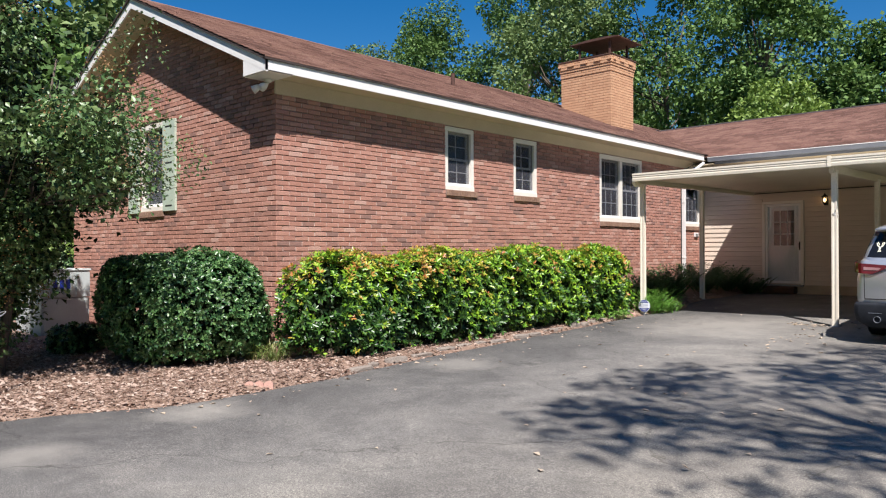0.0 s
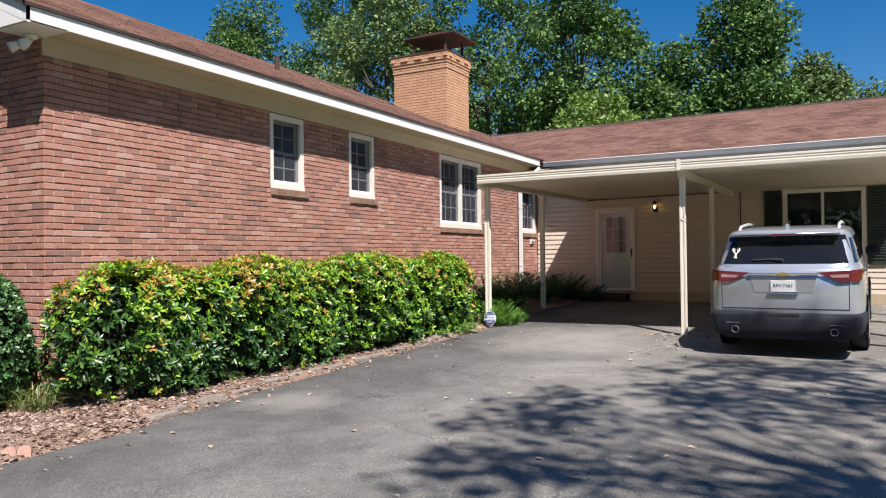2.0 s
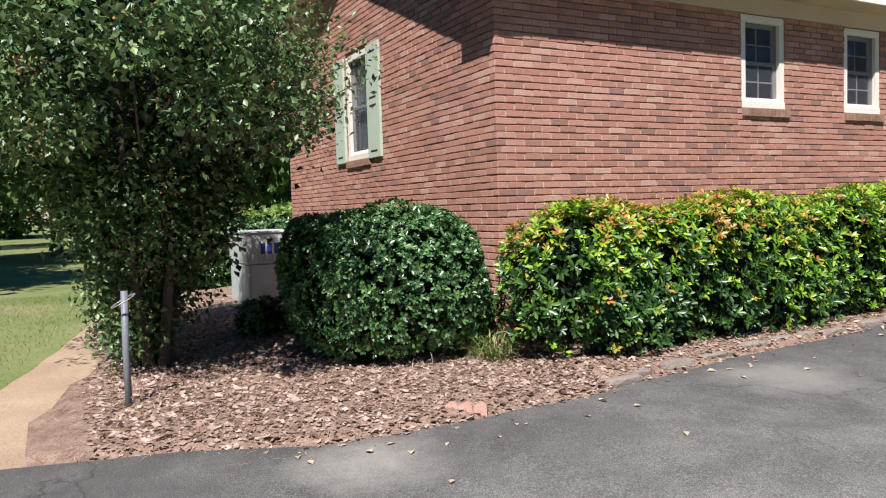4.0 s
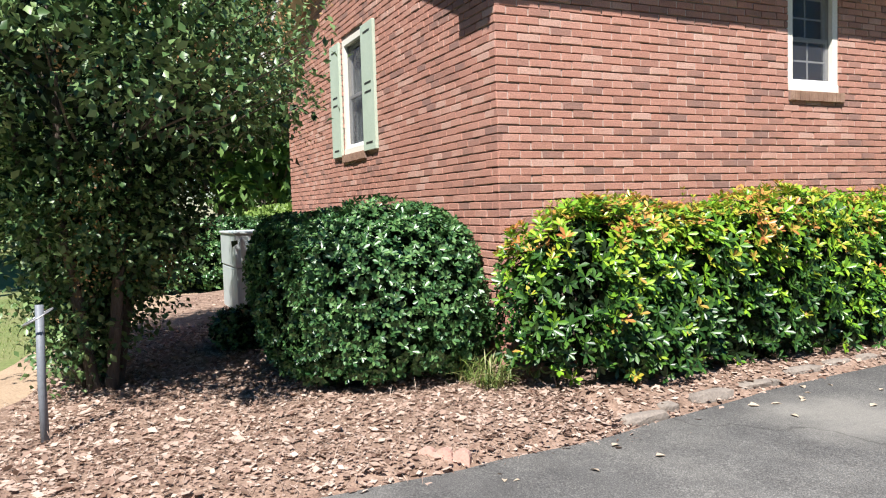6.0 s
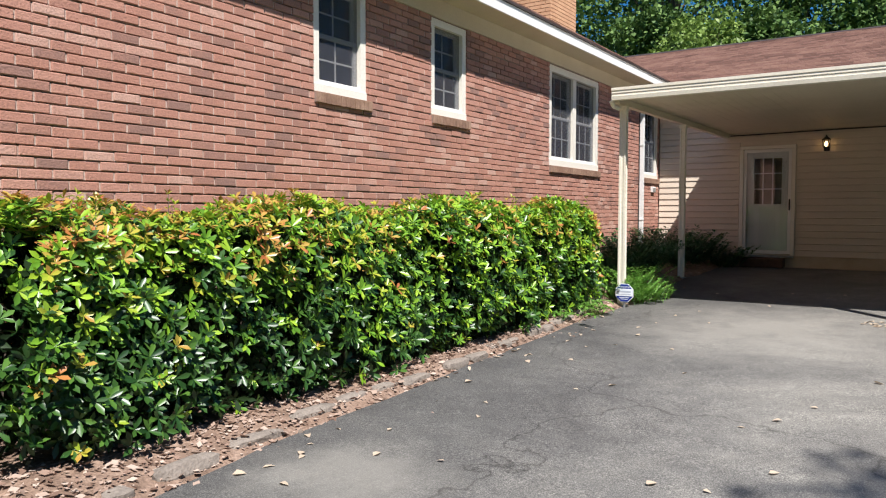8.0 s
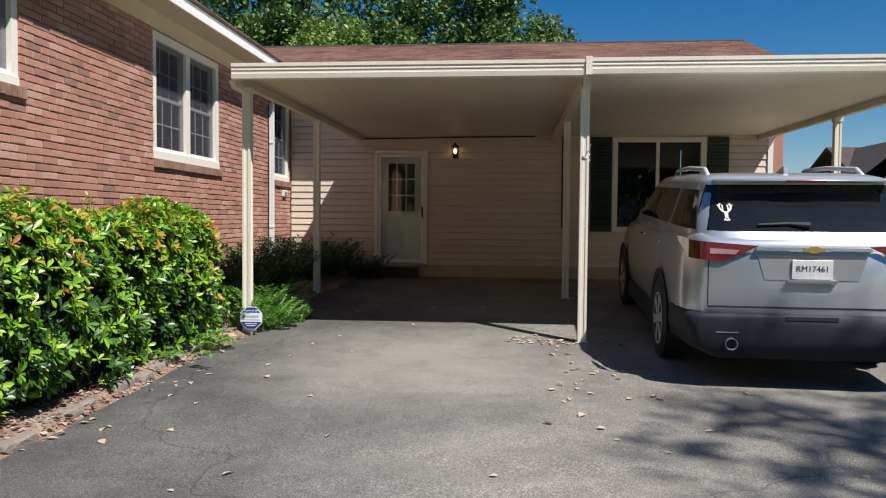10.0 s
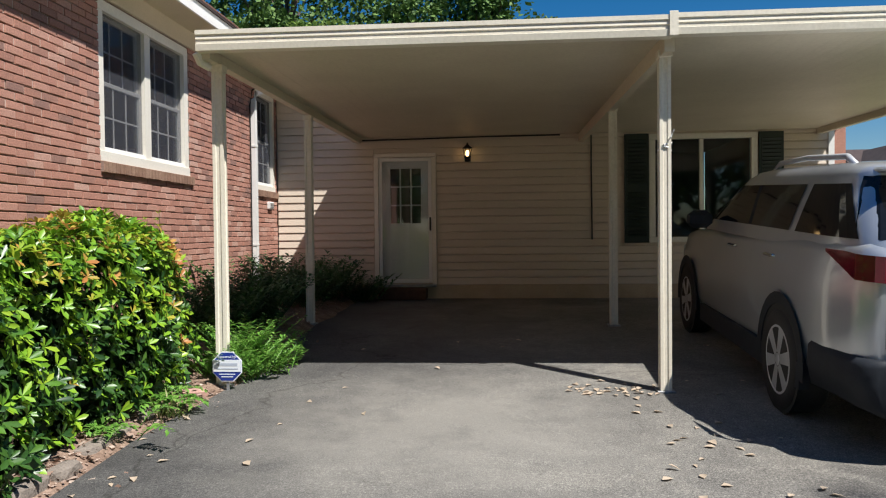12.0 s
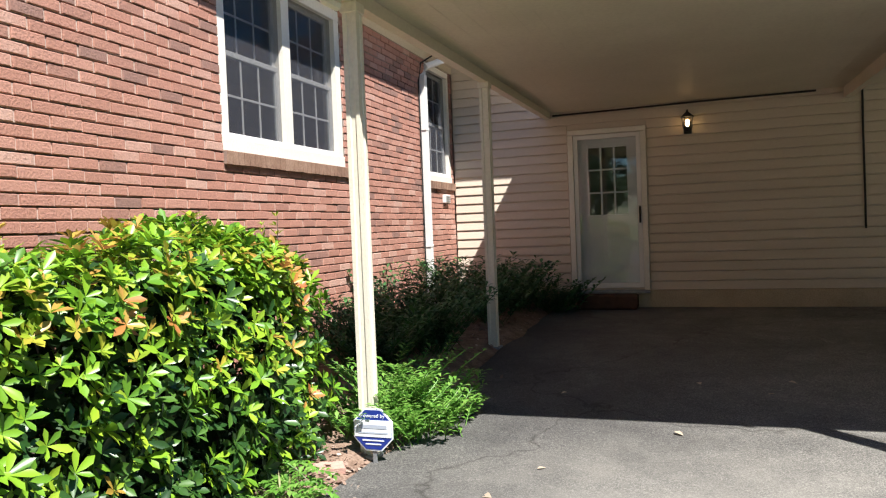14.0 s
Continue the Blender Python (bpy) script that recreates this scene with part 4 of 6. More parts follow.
    for u, w, up in ((a, b - 0.010, 0.0), (b - 0.010, b, 0.0008)):
        cp_roof.face((u, CY0 + 0.03, cz(CY0) + up), (w, CY0 + 0.03, cz(CY0) + up), (w, CY1, cz(CY1) + up), (u, CY1, cz(CY1) + up))
        cp_roof.face((u, CY0 + 0.03, cz(CY0)), (u, CY0 + 0.03, cz(CY0) + 0.0008), (u, CY1, cz(CY1) + 0.0008), (u, CY1, cz(CY1)))
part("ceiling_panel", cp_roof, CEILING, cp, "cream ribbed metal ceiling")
part("roof_sheet", Shape().prism([(CY0 + 0.03, cz(CY0) + 0.05), (CY1, cz(CY1) + 0.05), (CY1, cz(CY1) + 0.06), (CY0 + 0.03, cz(CY0) + 0.06)], "x", CX0 + 0.03, CX1 - 0.03), CARPORT_PAINT, cp)
FAS = [(CY0, 3.03), (CY0 + 0.10, 3.03), (CY0 + 0.10, 3.045), (CY0 + 0.012, 3.045), (CY0 + 0.012, 3.175), (CY0 + 0.05, 3.175), (CY0 + 0.05, 3.19), (CY0 - 0.012, 3.19), (CY0 - 0.012, 3.155), (CY0 + 0.0, 3.15), (CY0 - 0.005, 3.12), (CY0 + 0.004, 3.115), (CY0 + 0.004, 3.085), (CY0 - 0.008, 3.08)]
part("gutter_fascia", Shape().prism(FAS, "x", CX0, -3.755), CARPORT_PAINT, cp)
part("gutter_fascia", Shape().prism([(y, z + 0.012) for y, z in FAS], "x", -3.745, CX1), CARPORT_PAINT, cp)
part("joint_cover", Shape().block(-3.785, -3.72, CY0 - 0.02, CY0 - 0.013, 3.03, 3.215, ch=0.003), CARPORT_PAINT, cp)
for x in (CX0, CX1 - 0.03):
    part("edge_trim", Shape().prism([(CY0 + 0.02, 3.04), (CY1, 3.13), (CY1, 3.24), (CY0 + 0.02, 3.18)], "x", x, x + 0.03), CARPORT_PAINT, cp)
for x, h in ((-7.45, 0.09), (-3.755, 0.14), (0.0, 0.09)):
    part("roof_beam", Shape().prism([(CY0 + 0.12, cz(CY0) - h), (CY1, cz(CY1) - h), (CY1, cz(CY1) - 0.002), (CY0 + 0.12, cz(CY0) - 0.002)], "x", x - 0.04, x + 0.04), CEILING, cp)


def post(x, y):
    """A roll-formed square post with grooved faces."""
    z0, z1 = gz(y) - 0.02, cz(y) - 0.09
    h, g = 0.045, 0.008
    poly = []
    for k in range(4):
        c, s = (1, 0, -1, 0)[k], (0, 1, 0, -1)[k]
        for u, d in ((-h, h), (-0.02, h), (-0.014, h - g), (0.014, h - g), (0.02, h)):
            poly.append((x + c * d - s * u, y + s * d + c * u))
    p = part("post", Shape().prism(poly, "z", z0, z1), CARPORT_PAINT, cp, "cream grooved metal post")
    part("base_plate", Shape().block(x - 0.07, x + 0.07, y - 0.07, y + 0.07, gz(y) - 0.01, gz(y) + 0.012, ch=0.003), GALV, p)
    part("post_bracket", Shape().block(x - 0.055, x + 0.055, y - 0.055, y + 0.055, z1 - 0.06, z1 + 0.0, ch=0.004), CARPORT_PAINT, p)


for x, y in ((-7.44, 14.12), (-3.757, 14.07), (-3.735, 16.95), (-7.45, 17.05), (0.0, 17.0), (0.0, 14.1)):
    post(x, y)
part("downspout_stub", Shape().tube([(-7.52, 13.86, 3.04), (-7.5, 13.9, 2.97), (-7.46, 13.98, 2.95)], 0.035, 8), CARPORT_PAINT, cp)
tagged(new("twisted_wire", Shape().tube([(-3.757 + 0.056 * math.cos(i * 1.1 + 0.3 * math.sin(i * 2.3)), 14.07 + 0.056 * math.sin(i * 1.1), 2.2 + 0.016 * math.sin(i * 1.9) + 0.004 * i) for i in range(14)] + [(-3.72, 13.99, 2.3), (-3.70, 13.98, 2.36)], 0.007, 6).mesh("twisted_wire", WHITE)), "pale wire tied round the carport post", "wire")

# ---- downspout, vent and flood lamp on the brick wall ----
dsp = thing("downspout", (XW + 0.05, 19.02, 0.45), "white square downspout with a black cable beside it", "downspout")
part("pipe", Shape().block(XW + 0.012, XW + 0.085, 18.97, 19.06, 0.5, 3.62, ch=0.012), WHITE, dsp)
part("elbow", Shape().tube([(XW + 0.05, 19.015, 3.6), (XW + 0.09, 19.03, 3.72), (XW + 0.34, 19.3, 3.86), (XW + 0.42, 19.45, 3.98)], 0.042, 8), WHITE, dsp)
for zz in (1.4, 2.9):
    part("strap", Shape().block(XW + 0.008, XW + 0.09, 18.96, 19.07, zz, zz + 0.03), WHITE, dsp)
part("cable", Shape().tube([(XW + 0.03, 18.9, 0.5), (XW + 0.03, 18.91, 2.6), (XW + 0.03, 18.9, 3.5), (XW + 0.06, 18.93, 3.75), (XW + 0.3, 19.1, 3.93)], 0.011, 6), BLACK, dsp, "black cable")
vent = thing("dryer_vent", (XW, 19.84, 2.0), "small white vent cover on brick", "vent")
part("cover", Shape().block(XW + 0.002, XW + 0.05, 19.74, 19.94, 1.98, 2.1, ch=0.01), WHITE, vent)
for i in range(3):
    part("louvre", Shape().block(XW + 0.05, XW + 0.056, 19.76, 19.92, 2.0 + 0.03 * i, 2.018 + 0.03 * i), GALV, vent)
fl = thing("flood_lamp", (-8.75, 5.93, 3.95), "white twin security flood lamp under the eave", "lamp")
part("lamp_base", Shape().lathe((-8.86, 5.9, 0), [(0.055, 4.03), (0.05, 4.0), (0.03, 3.985)], n=16), WHITE, fl)
for dx in (-0.1, 0.07):
    h = part("lamp_head", Shape().tube([(-8.86, 5.9, 3.98), (-8.86 + dx * 0.5, 5.86, 3.95), (-8.86 + dx, 5.8, 3.92), (-8.86 + dx * 1.3, 5.74, 3.88)], [0.014, 0.02, 0.045, 0.06], 12), WHITE, fl, "", True)

# ---- chimney ----
chx0, chx1, chy0, chy1 = -11.72, -10.14, 17.5, 18.72
ch = thing("chimney", (-10.9, 18.1, 4.8), "orange-tan painted brick chimney with a corbelled top", "chimney")
core = Shape().block(chx0 + 0.02, chx1 - 0.02, chy0 + 0.02, chy1 - 0.02, 4.4, 6.85)
part("core", core, CHIM_MORTAR, ch)
brick_v = Shape()
zz = 4.5
r = 0
while zz < 6.86:
    grow = 0.055 if zz > 6.66 else (0.035 if zz > 6.54 else (0.018 if zz > 6.42 else 0.0))
    x0, x1, y0, y1 = chx0 - grow, chx1 + grow, chy0 - grow, chy1 + grow
    for ax, lo, hi in (("x", x0, x1), ("y", y0 + 0.1, y1 - 0.1)):
        n = round((hi - lo) / 0.2245)
        st = (hi - lo) / n
        for i in range(-1, n):
            a, b = max(lo, lo + st * (i + 0.5 * (r % 2))), min(hi, lo + st * (i + 1 + 0.5 * (r % 2)))
            if b - a < 0.03:
                continue
            gap = 0.005
            jut = 0.03 * (i % 2) if 6.72 < zz < 6.79 else 0
            if ax == "x":
                brick_v.block(a + gap, b - gap, y0 - jut, y0 + 0.1, zz + 0.006, zz + COURSE - 0.006)
                brick_v.block(a + gap, b - gap, y1 - 0.1, y1, zz + 0.006, zz + COURSE - 0.006)
            else:
                brick_v.block(x1 - 0.1, x1 + jut, a + gap, b - gap, zz + 0.006, zz + COURSE - 0.006)
                brick_v.block(x0, x0 + 0.1, a + gap, b - gap, zz + 0.006, zz + COURSE - 0.006)
    zz += COURSE
    r += 1
bk = part("bricks", brick_v, CHIM_BRICK, ch)
bk["kind"] = "stuff"
part("crown", Shape().block(chx0 - 0.07, chx1 + 0.07, chy0 - 0.07, chy1 + 0.07, 6.87, 6.91, ch=0.01), RUST, ch, "dark rusty flashing")
cap = part("rain_cap", Shape().prism([(-11.45, 7.34), (-9.92, 7.34), (-9.92, 7.36), (-10.3, 7.40), (-10.9, 7.405), (-11.45, 7.36)], "y", chy0 + 0.02, chy1 + 0.12), RUST, ch, "rusty sheet metal rain cap")
for x in (-11.2, -10.25):
    for y in (chy0 + 0.15, chy1 - 0.15):
        part("cap_leg", Shape().block(x - 0.03, x + 0.03, y - 0.02, y + 0.02, 6.9, 7.35), RUST, cap)
part("flue", Shape().block(-11.2, -10.6, chy0 + 0.3, chy1 - 0.3, 6.9, 7.05, ch=0.01), RUST, ch)

# ---- plants ----
def box_blob(rng, n, c, half, p=4.0, lump=0.07, deep=0.06, z_min=None):
    """Points and outward normals on a lumpy rounded block."""
    c, h = np.array(c, float), np.array(half, float)
    area = np.array([h[1] * h[2], h[1] * h[2], h[0] * h[2], h[0] * h[2], h[0] * h[1], 0.25 * h[0] * h[1]])
    side = rng.choice(6, n, p=area / area.sum())
    q = rng.uniform(-1, 1, (n, 3))
    for i in range(6):
        q[side == i, i // 2] = 1 if i in (0, 2, 4) else -1
    r = (np.abs(q) ** p).sum(1) ** (1 / p)
    q = q / r[:, None]
    nor = unit(np.sign(q) * np.abs(q) ** (p - 1) / h)
    w = c + q * h
    ph = w[:, 0] * 3.1 + w[:, 2] * 2.3
    bumpy = np.sin(ph + w[:, 1] * 2.7) * 0.5 + np.sin(w[:, 1] * 5.3 - ph * 1.7 + 1.3) * 0.3 + np.sin(w[:, 1] * 9.1 + w[:, 2] * 8.0) * 0.2
    pts = w + nor * (bumpy * lump - np.abs(rng.exponential(deep, n)))[:, None]
    if z_min is not None:
        keep = pts[:, 2] > z_min
        pts, nor = pts[keep], nor[keep]
    return pts, nor


def stems(rng, n, x, y, z0, z1, spread):
    s = Shape()
    for _ in range(n):
        bx, by = rng.uniform(*x), rng.uniform(*y)
        base = gz(by) + z0
        pts = [(bx, by, base)]
        for k in range(1, 4):
            pts.append((bx + rng.normal(0, spread * k / 3), by + rng.normal(0, spread * k / 3), base + (z1 - z0) * k / 3))
        s.tube(pts, [0.013, 0.010, 0.007, 0.003], 5, False)
    return s


rng = np.random.default_rng(21)
HO = np.array((-8.16, 10.05, 0.15))
HC, HH = (-8.16, 10.05, 0.80), (0.56, 4.38, 0.80)
hedge = thing("clipped_hedge", (-8.16, 10.05, 0.15), "clipped yellow-green hedge with orange new shoots along the brick wall", "hedge")
p, nrm = box_blob(rng, 9800, HC, HH, 5, 0.12, 0.09, 0.22)
p[:, 2] += 0.08 * np.clip((p[:, 1] - 12.6) / 1.2, 0, 1) * (p[:, 2] > 1.0) + 0.02 * np.sin(p[:, 1] * 1.3) + 0.05 * (p[:, 1] - 10) / 5
foot = rng.random(len(p)) < np.clip((p[:, 2] - 0.12) / 0.5, 0.12, 1)
p, nrm = p[foot], nrm[foot]
p[:, 0] -= 0.07 * np.clip((0.65 - p[:, 2]) / 0.5, 0, 1) * (p[:, 0] > -8.1)
ax = nrm + np.array([0.1, 0, 0.55]) + rng.normal(0, 0.35, p.shape)
newg = (rng.random(len(p)) < np.clip((p[:, 2] - 0.85) * 0.62, 0.02, 0.42) * np.where(p[:, 1] < 9.2, 1.0, 0.55))
# darker leaves, more of them low down and at the corner end
dark_sel = ~newg & (rng.random(len(p)) < np.clip(0.95 - 0.62 * p[:, 2] + 0.35 * (p[:, 1] < 8.6) * (p[:, 2] < 1.1), 0.1, 0.95))
v, f = whorls(rng, p[dark_sel], ax[dark_sel], 6, 0.088, 0.031, 0.9, True)
part("old_foliage", tri_mesh("old_foliage", v - HO, f, HEDGE_DEEP_GREEN), HEDGE_DEEP_GREEN, hedge, "dark glossy older leaves")["kind"] = "stuff"
newg_or_dark = newg | dark_sel
v, f = whorls(rng, p[~newg_or_dark], ax[~newg_or_dark], 6, 0.088, 0.031, 0.9, True)
part("foliage", tri_mesh("foliage", v - HO, f, HEDGE_LEAF), HEDGE_LEAF, hedge)["kind"] = "stuff"
# bronze shoots come in clusters, most of them at the corner end and along the top
patchy = np.sin(p[:, 1] * 4.3 + p[:, 0] * 5) + np.sin(p[:, 1] * 9.7 + 1.1) + np.where(p[:, 1] < 8.4, 0.8, -0.6)
bronze = ~dark_sel & (p[:, 2] > 0.62) & (rng.random(len(p)) < np.clip(0.05 + 0.24 * patchy, 0.03, 0.5) * np.where(p[:, 2] > 1.2, 1.0, 0.17))
newg = newg & ~bronze
v, f = whorls(rng, p[bronze] + nrm[bronze] * 0.03, ax[bronze] + np.array([0, 0, 0.3]), 6, 0.078, 0.028, 0.8, True)
part("bronze_growth", tri_mesh("bronze_growth", v - HO, f, HEDGE_BRONZE), HEDGE_BRONZE, hedge, "orange-bronze young leaves")["kind"] = "stuff"
v, f = whorls(rng, p[newg] + nrm[newg] * 0.025, ax[newg] + np.array([0, 0, 0.3]), 6, 0.070, 0.027, 0.75, True)
part("new_growth", tri_mesh("new_growth", v - HO, f, HEDGE_TIP), HEDGE_TIP, hedge, "yellow and orange new leaves")["kind"] = "stuff"
# inner shell of larger near-black leaves; the gaps' shade is their colour
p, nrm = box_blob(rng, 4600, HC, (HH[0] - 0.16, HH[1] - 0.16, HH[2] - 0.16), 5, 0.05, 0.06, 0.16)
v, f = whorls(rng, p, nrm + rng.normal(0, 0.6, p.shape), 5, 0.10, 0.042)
part("inner_leaves", tri_mesh("inner_leaves", v - HO, f, LEAF_SHADE), LEAF_SHADE, hedge)["kind"] = "stuff"
part("stem_growth", stems(rng, 130, (-8.5, -7.98), (6.3, 14.0), 0.0, 1.1, 0.12), BARK, hedge)["kind"] = "stuff"
# long upright shoots
s_pts, s_ax = [], []
shoot = Shape()
for _ in range(46):
    y = rng.uniform(5.9, 14.2)
    x = rng.uniform(-8.5, -7.8)
    z0 = 1.50 + 0.05 * (y - 10) / 5
    hgt = rng.uniform(0.08, 0.2)
    shoot.tube([(x, y, z0 - 0.1), (x + rng.normal(0, 0.02), y + rng.normal(0, 0.02), z0 + hgt)], [0.004, 0.002], 4, False)
    for k in range(4):
        s_pts.append((x, y, z0 + hgt * (0.2 + 0.27 * k)))
        s_ax.append((rng.normal(0, 0.2), rng.normal(0, 0.2), 1))
v, f = whorls(rng, np.array(s_pts), np.array(s_ax), 4, 0.05, 0.018, 0.6)
part("shoot_leaves", tri_mesh("shoot_leaves", v - HO, f, HEDGE_TIP), HEDGE_TIP, hedge)["kind"] = "stuff"
part("shoot_growth", shoot, BARK, hedge)["kind"] = "stuff"


def bush(name, c, half, n, mat_leaf, mat_shade, length, width, label, z_min, count=5, seed=3, p=3.2):
    rng = np.random.default_rng(seed)
    t = thing(name, (c[0], c[1], gz(c[1])), label, "bush")
    q, nr = box_blob(rng, n, c, half, p, 0.09, 0.07, z_min)
    v, f = whorls(rng, q, nr + np.array([0, 0, 0.3]) + rng.normal(0, 0.45, q.shape), count, length, width, 0.9, length < 0.07)
    part("foliage", tri_mesh("foliage", v - np.array(ORIGIN[t.name]), f, mat_leaf), mat_leaf, t)["kind"] = "stuff"
    # smaller shell of leaves whose near-black colour stands for inner shade
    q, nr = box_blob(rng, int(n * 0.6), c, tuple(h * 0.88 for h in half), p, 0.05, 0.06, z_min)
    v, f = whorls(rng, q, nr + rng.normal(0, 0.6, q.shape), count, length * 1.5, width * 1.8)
    part("inner_leaves", tri_mesh("inner_leaves", v - np.array(ORIGIN[t.name]), f, mat_shade), mat_shade, t)["kind"] = "stuff"
    s = Shape()
    for _ in range(14):
        bx, by = c[0] + rng.normal(0, half[0] * 0.25), c[1] + rng.normal(0, half[1] * 0.25)
        s.tube([(bx, by, gz(by) - 0.02), (bx + rng.normal(0, 0.1), by + rng.normal(0, 0.1), c[2])], [0.02, 0.01], 5, False)
    part("stem_growth", s, BARK, t)["kind"] = "stuff"
    return t


bush("rounded_bush", (-9.72, 5.04, 0.84), (1.28, 0.92, 0.76), 6600, HOLLY_LEAF, LEAF_SHADE, 0.056, 0.027, "dense dark green clipped holly bush at the house corner", 0.16, 5, 31)
bush("low_plant", (-11.6, 4.35, 0.28), (0.5, 0.35, 0.2), 500, HOLLY_LEAF, LEAF_SHADE, 0.06, 0.03, "low dark leafy plant in the shade", 0.1, 5, 32, 2.4)
bush("garden_hedge", (-19.4, 7.2, 0.72), (0.9, 4.6, 0.72), 5200, HOLLY_LEAF, LEAF_SHADE, 0.10, 0.045, "clipped green hedge beyond the utility cabinet", 0.1, 5, 33, 5)
bush("sunny_shrub", (-25.0, 9.5, 0.9), (2.2, 3.0, 0.9), 2600, TREE_LEAF_C, LEAF_SHADE, 0.16, 0.08, "bright green spreading shrub beyond the hedge", 0.1, 5, 34, 3)


def tree(name, base, top, trunk_r, crown, clumps, per, leaf, mat_leaf, label, seed, low=0.35, clump_r=0.9, lean=(0, 0), trunks=1, flat=0.5, keep=None, fine=False):
    """A tapered trunk with limbs, and a crown of leafy clumps with gaps between them."""
    rng = np.random.default_rng(seed)
    bx, by, bz = base
    t = thing(name, base, label, "tree")
    rx, ry = crown
    zc0 = bz + (top - bz) * low
    cz_, hz = 0.5 * (zc0 + top), 0.5 * (top - zc0)
    cl = []
    for _ in range(clumps):
        d = rng.normal(0, 1, 3)
        d /= np.linalg.norm(d)
        r = rng.uniform(0.5, 1.0) ** 0.6
        taper = 1.0 - 0.25 * max(0, d[2])
        wob = 1 + 0.2 * math.sin(3 * math.atan2(d[1], d[0]) + seed) * (1 - abs(d[2]))
        if trunks > 1 and cz_ + d[2] * hz * r < bz + 2.2:
            taper *= 0.52
        cl.append((bx + lean[0] + d[0] * rx * r * taper * wob, by + lean[1] + d[1] * ry * r * taper * wob, cz_ + d[2] * hz * r))
    cl = np.array([q for q in cl if keep is None or keep(*q)])
    clumps = len(cl)
    for k in range(trunks):
        a = 6.28 * k / trunks + seed
        off = 0.12 * (trunks > 1)
        foot = Vector((bx + off * math.cos(a), by + off * math.sin(a), bz - 0.05))
        sp = (0.35 * rx if trunks > 1 else 0.05)
        head = Vector((bx + lean[0] + sp * math.cos(a), by + lean[1] + sp * math.sin(a), cz_ + 0.3 * hz))
        m1, m2 = foot.lerp(head, 0.35), foot.lerp(head, 0.7)
        m1 += Vector(rng.normal(0, 0.06 * (1 + rx * 0.1), 3)) * Vector((1, 1, 0)).length * 0.5
        pts = [foot, foot + (m1 - foot) * 0.12, m1, m2, head]
        wood = Shape().tube(pts, [trunk_r * 1.35, trunk_r, trunk_r * 0.82, trunk_r * 0.5, trunk_r * 0.18], 9)
        part("trunk", wood, BARK, t, "", True)
    limbs = Shape()
    for i in range(0, clumps, max(1, clumps // 34)):
        c = Vector(cl[i])
        s = Vector((bx + lean[0] * 0.6, by + lean[1] * 0.6, min(c.z - 0.15 * hz, cz_ + 0.2 * hz) - 0.2 * hz))
        s.z = max(s.z, bz + 0.25 * (zc0 - bz) + 0.2)
        mid = s.lerp(c, 0.55) + Vector((0, 0, -0.06 * hz))
        limbs.tube([s, mid, c], [trunk_r * 0.34, trunk_r * 0.2, trunk_r * 0.05], 5, False)
    part("limb_growth", limbs, BARK, t)["kind"] = "stuff"
    c = np.repeat(cl, per, 0)
    size = np.repeat(clump_r * rng.uniform(0.6, 1.25, clumps), per)
    d = rng.normal(0, 1, c.shape)
    d = unit(d) * (rng.uniform(0.25, 1, len(c)) ** 0.5)[:, None]
    d[:, 2] *= flat + 0.25
    pos = c + d * size[:, None]
    pos[:, 2] = np.maximum(pos[:, 2], bz + 0.12)
    dirs = d + rng.normal(0, 0.7, c.shape) - np.array([0, 0, 0.25])
    ups = np.array([0, 0, 1.0]) + rng.normal(0, 0.6, c.shape)
    ln = leaf * rng.uniform(0.7, 1.3, len(c))
    v, f = far_leaves(rng, pos, dirs, ups, ln, ln * 0.7) if fine else leaves(rng, pos, dirs, ups, ln, ln * 0.66)
    part("crown", tri_mesh("crown", v - np.array(base), f, mat_leaf), mat_leaf, t)["kind"] = "stuff"
    return t, cl


myr, cl = tree("crape_myrtle", (-10.4, 2.85, 0.06), 5.9, 0.055, (2.6, 1.8), 300, 165, 0.072, MYRTLE_LEAF, "multi-stemmed crape myrtle with dull green leaves and brown seed heads", 8, 0.09, 0.44, (-0.2, 0.05), 6, keep=lambda x, y, z: z < 3.5 or y < 0.335 * abs(x) - 0.18)
r2 = np.random.default_rng(9)
sd = cl[r2.random(len(cl)) < 0.42] + r2.normal(0, 0.12, (int((np.random.default_rng(9).random(len(cl)) < 0.42).sum()), 3))
out = unit(sd - np.array([-10.5, 3.1, 2.6]))
c = np.repeat(sd + out * 0.34, 46, 0)
pos = c + r2.normal(0, 0.075, c.shape) + np.array([0, 0, 0.08])
v, f = leaves(r2, pos, r2.normal(0, 1, c.shape), r2.normal(0, 1, c.shape), 0.026, 0.02)
part("seed_growth", tri_mesh("seed_growth", v - np.array((-10.4, 2.85, 0.06)), f, MYRTLE_SEED), MYRTLE_SEED, myr, "brown seed clusters")["kind"] = "stuff"
# leaves deep in the crown, near-black so that their colour carries the shade
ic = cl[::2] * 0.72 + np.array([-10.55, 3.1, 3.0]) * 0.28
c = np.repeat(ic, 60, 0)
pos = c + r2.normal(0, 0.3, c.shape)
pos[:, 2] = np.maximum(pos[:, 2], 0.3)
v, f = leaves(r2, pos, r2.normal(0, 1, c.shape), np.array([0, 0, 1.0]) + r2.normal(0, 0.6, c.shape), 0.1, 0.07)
part("inner_foliage", tri_mesh("inner_foliage", v - np.array((-10.4, 2.85, 0.06)), f, MYRTLE_SHADE), MYRTLE_SHADE, myr, "dark shaded inner leaves")["kind"] = "stuff"
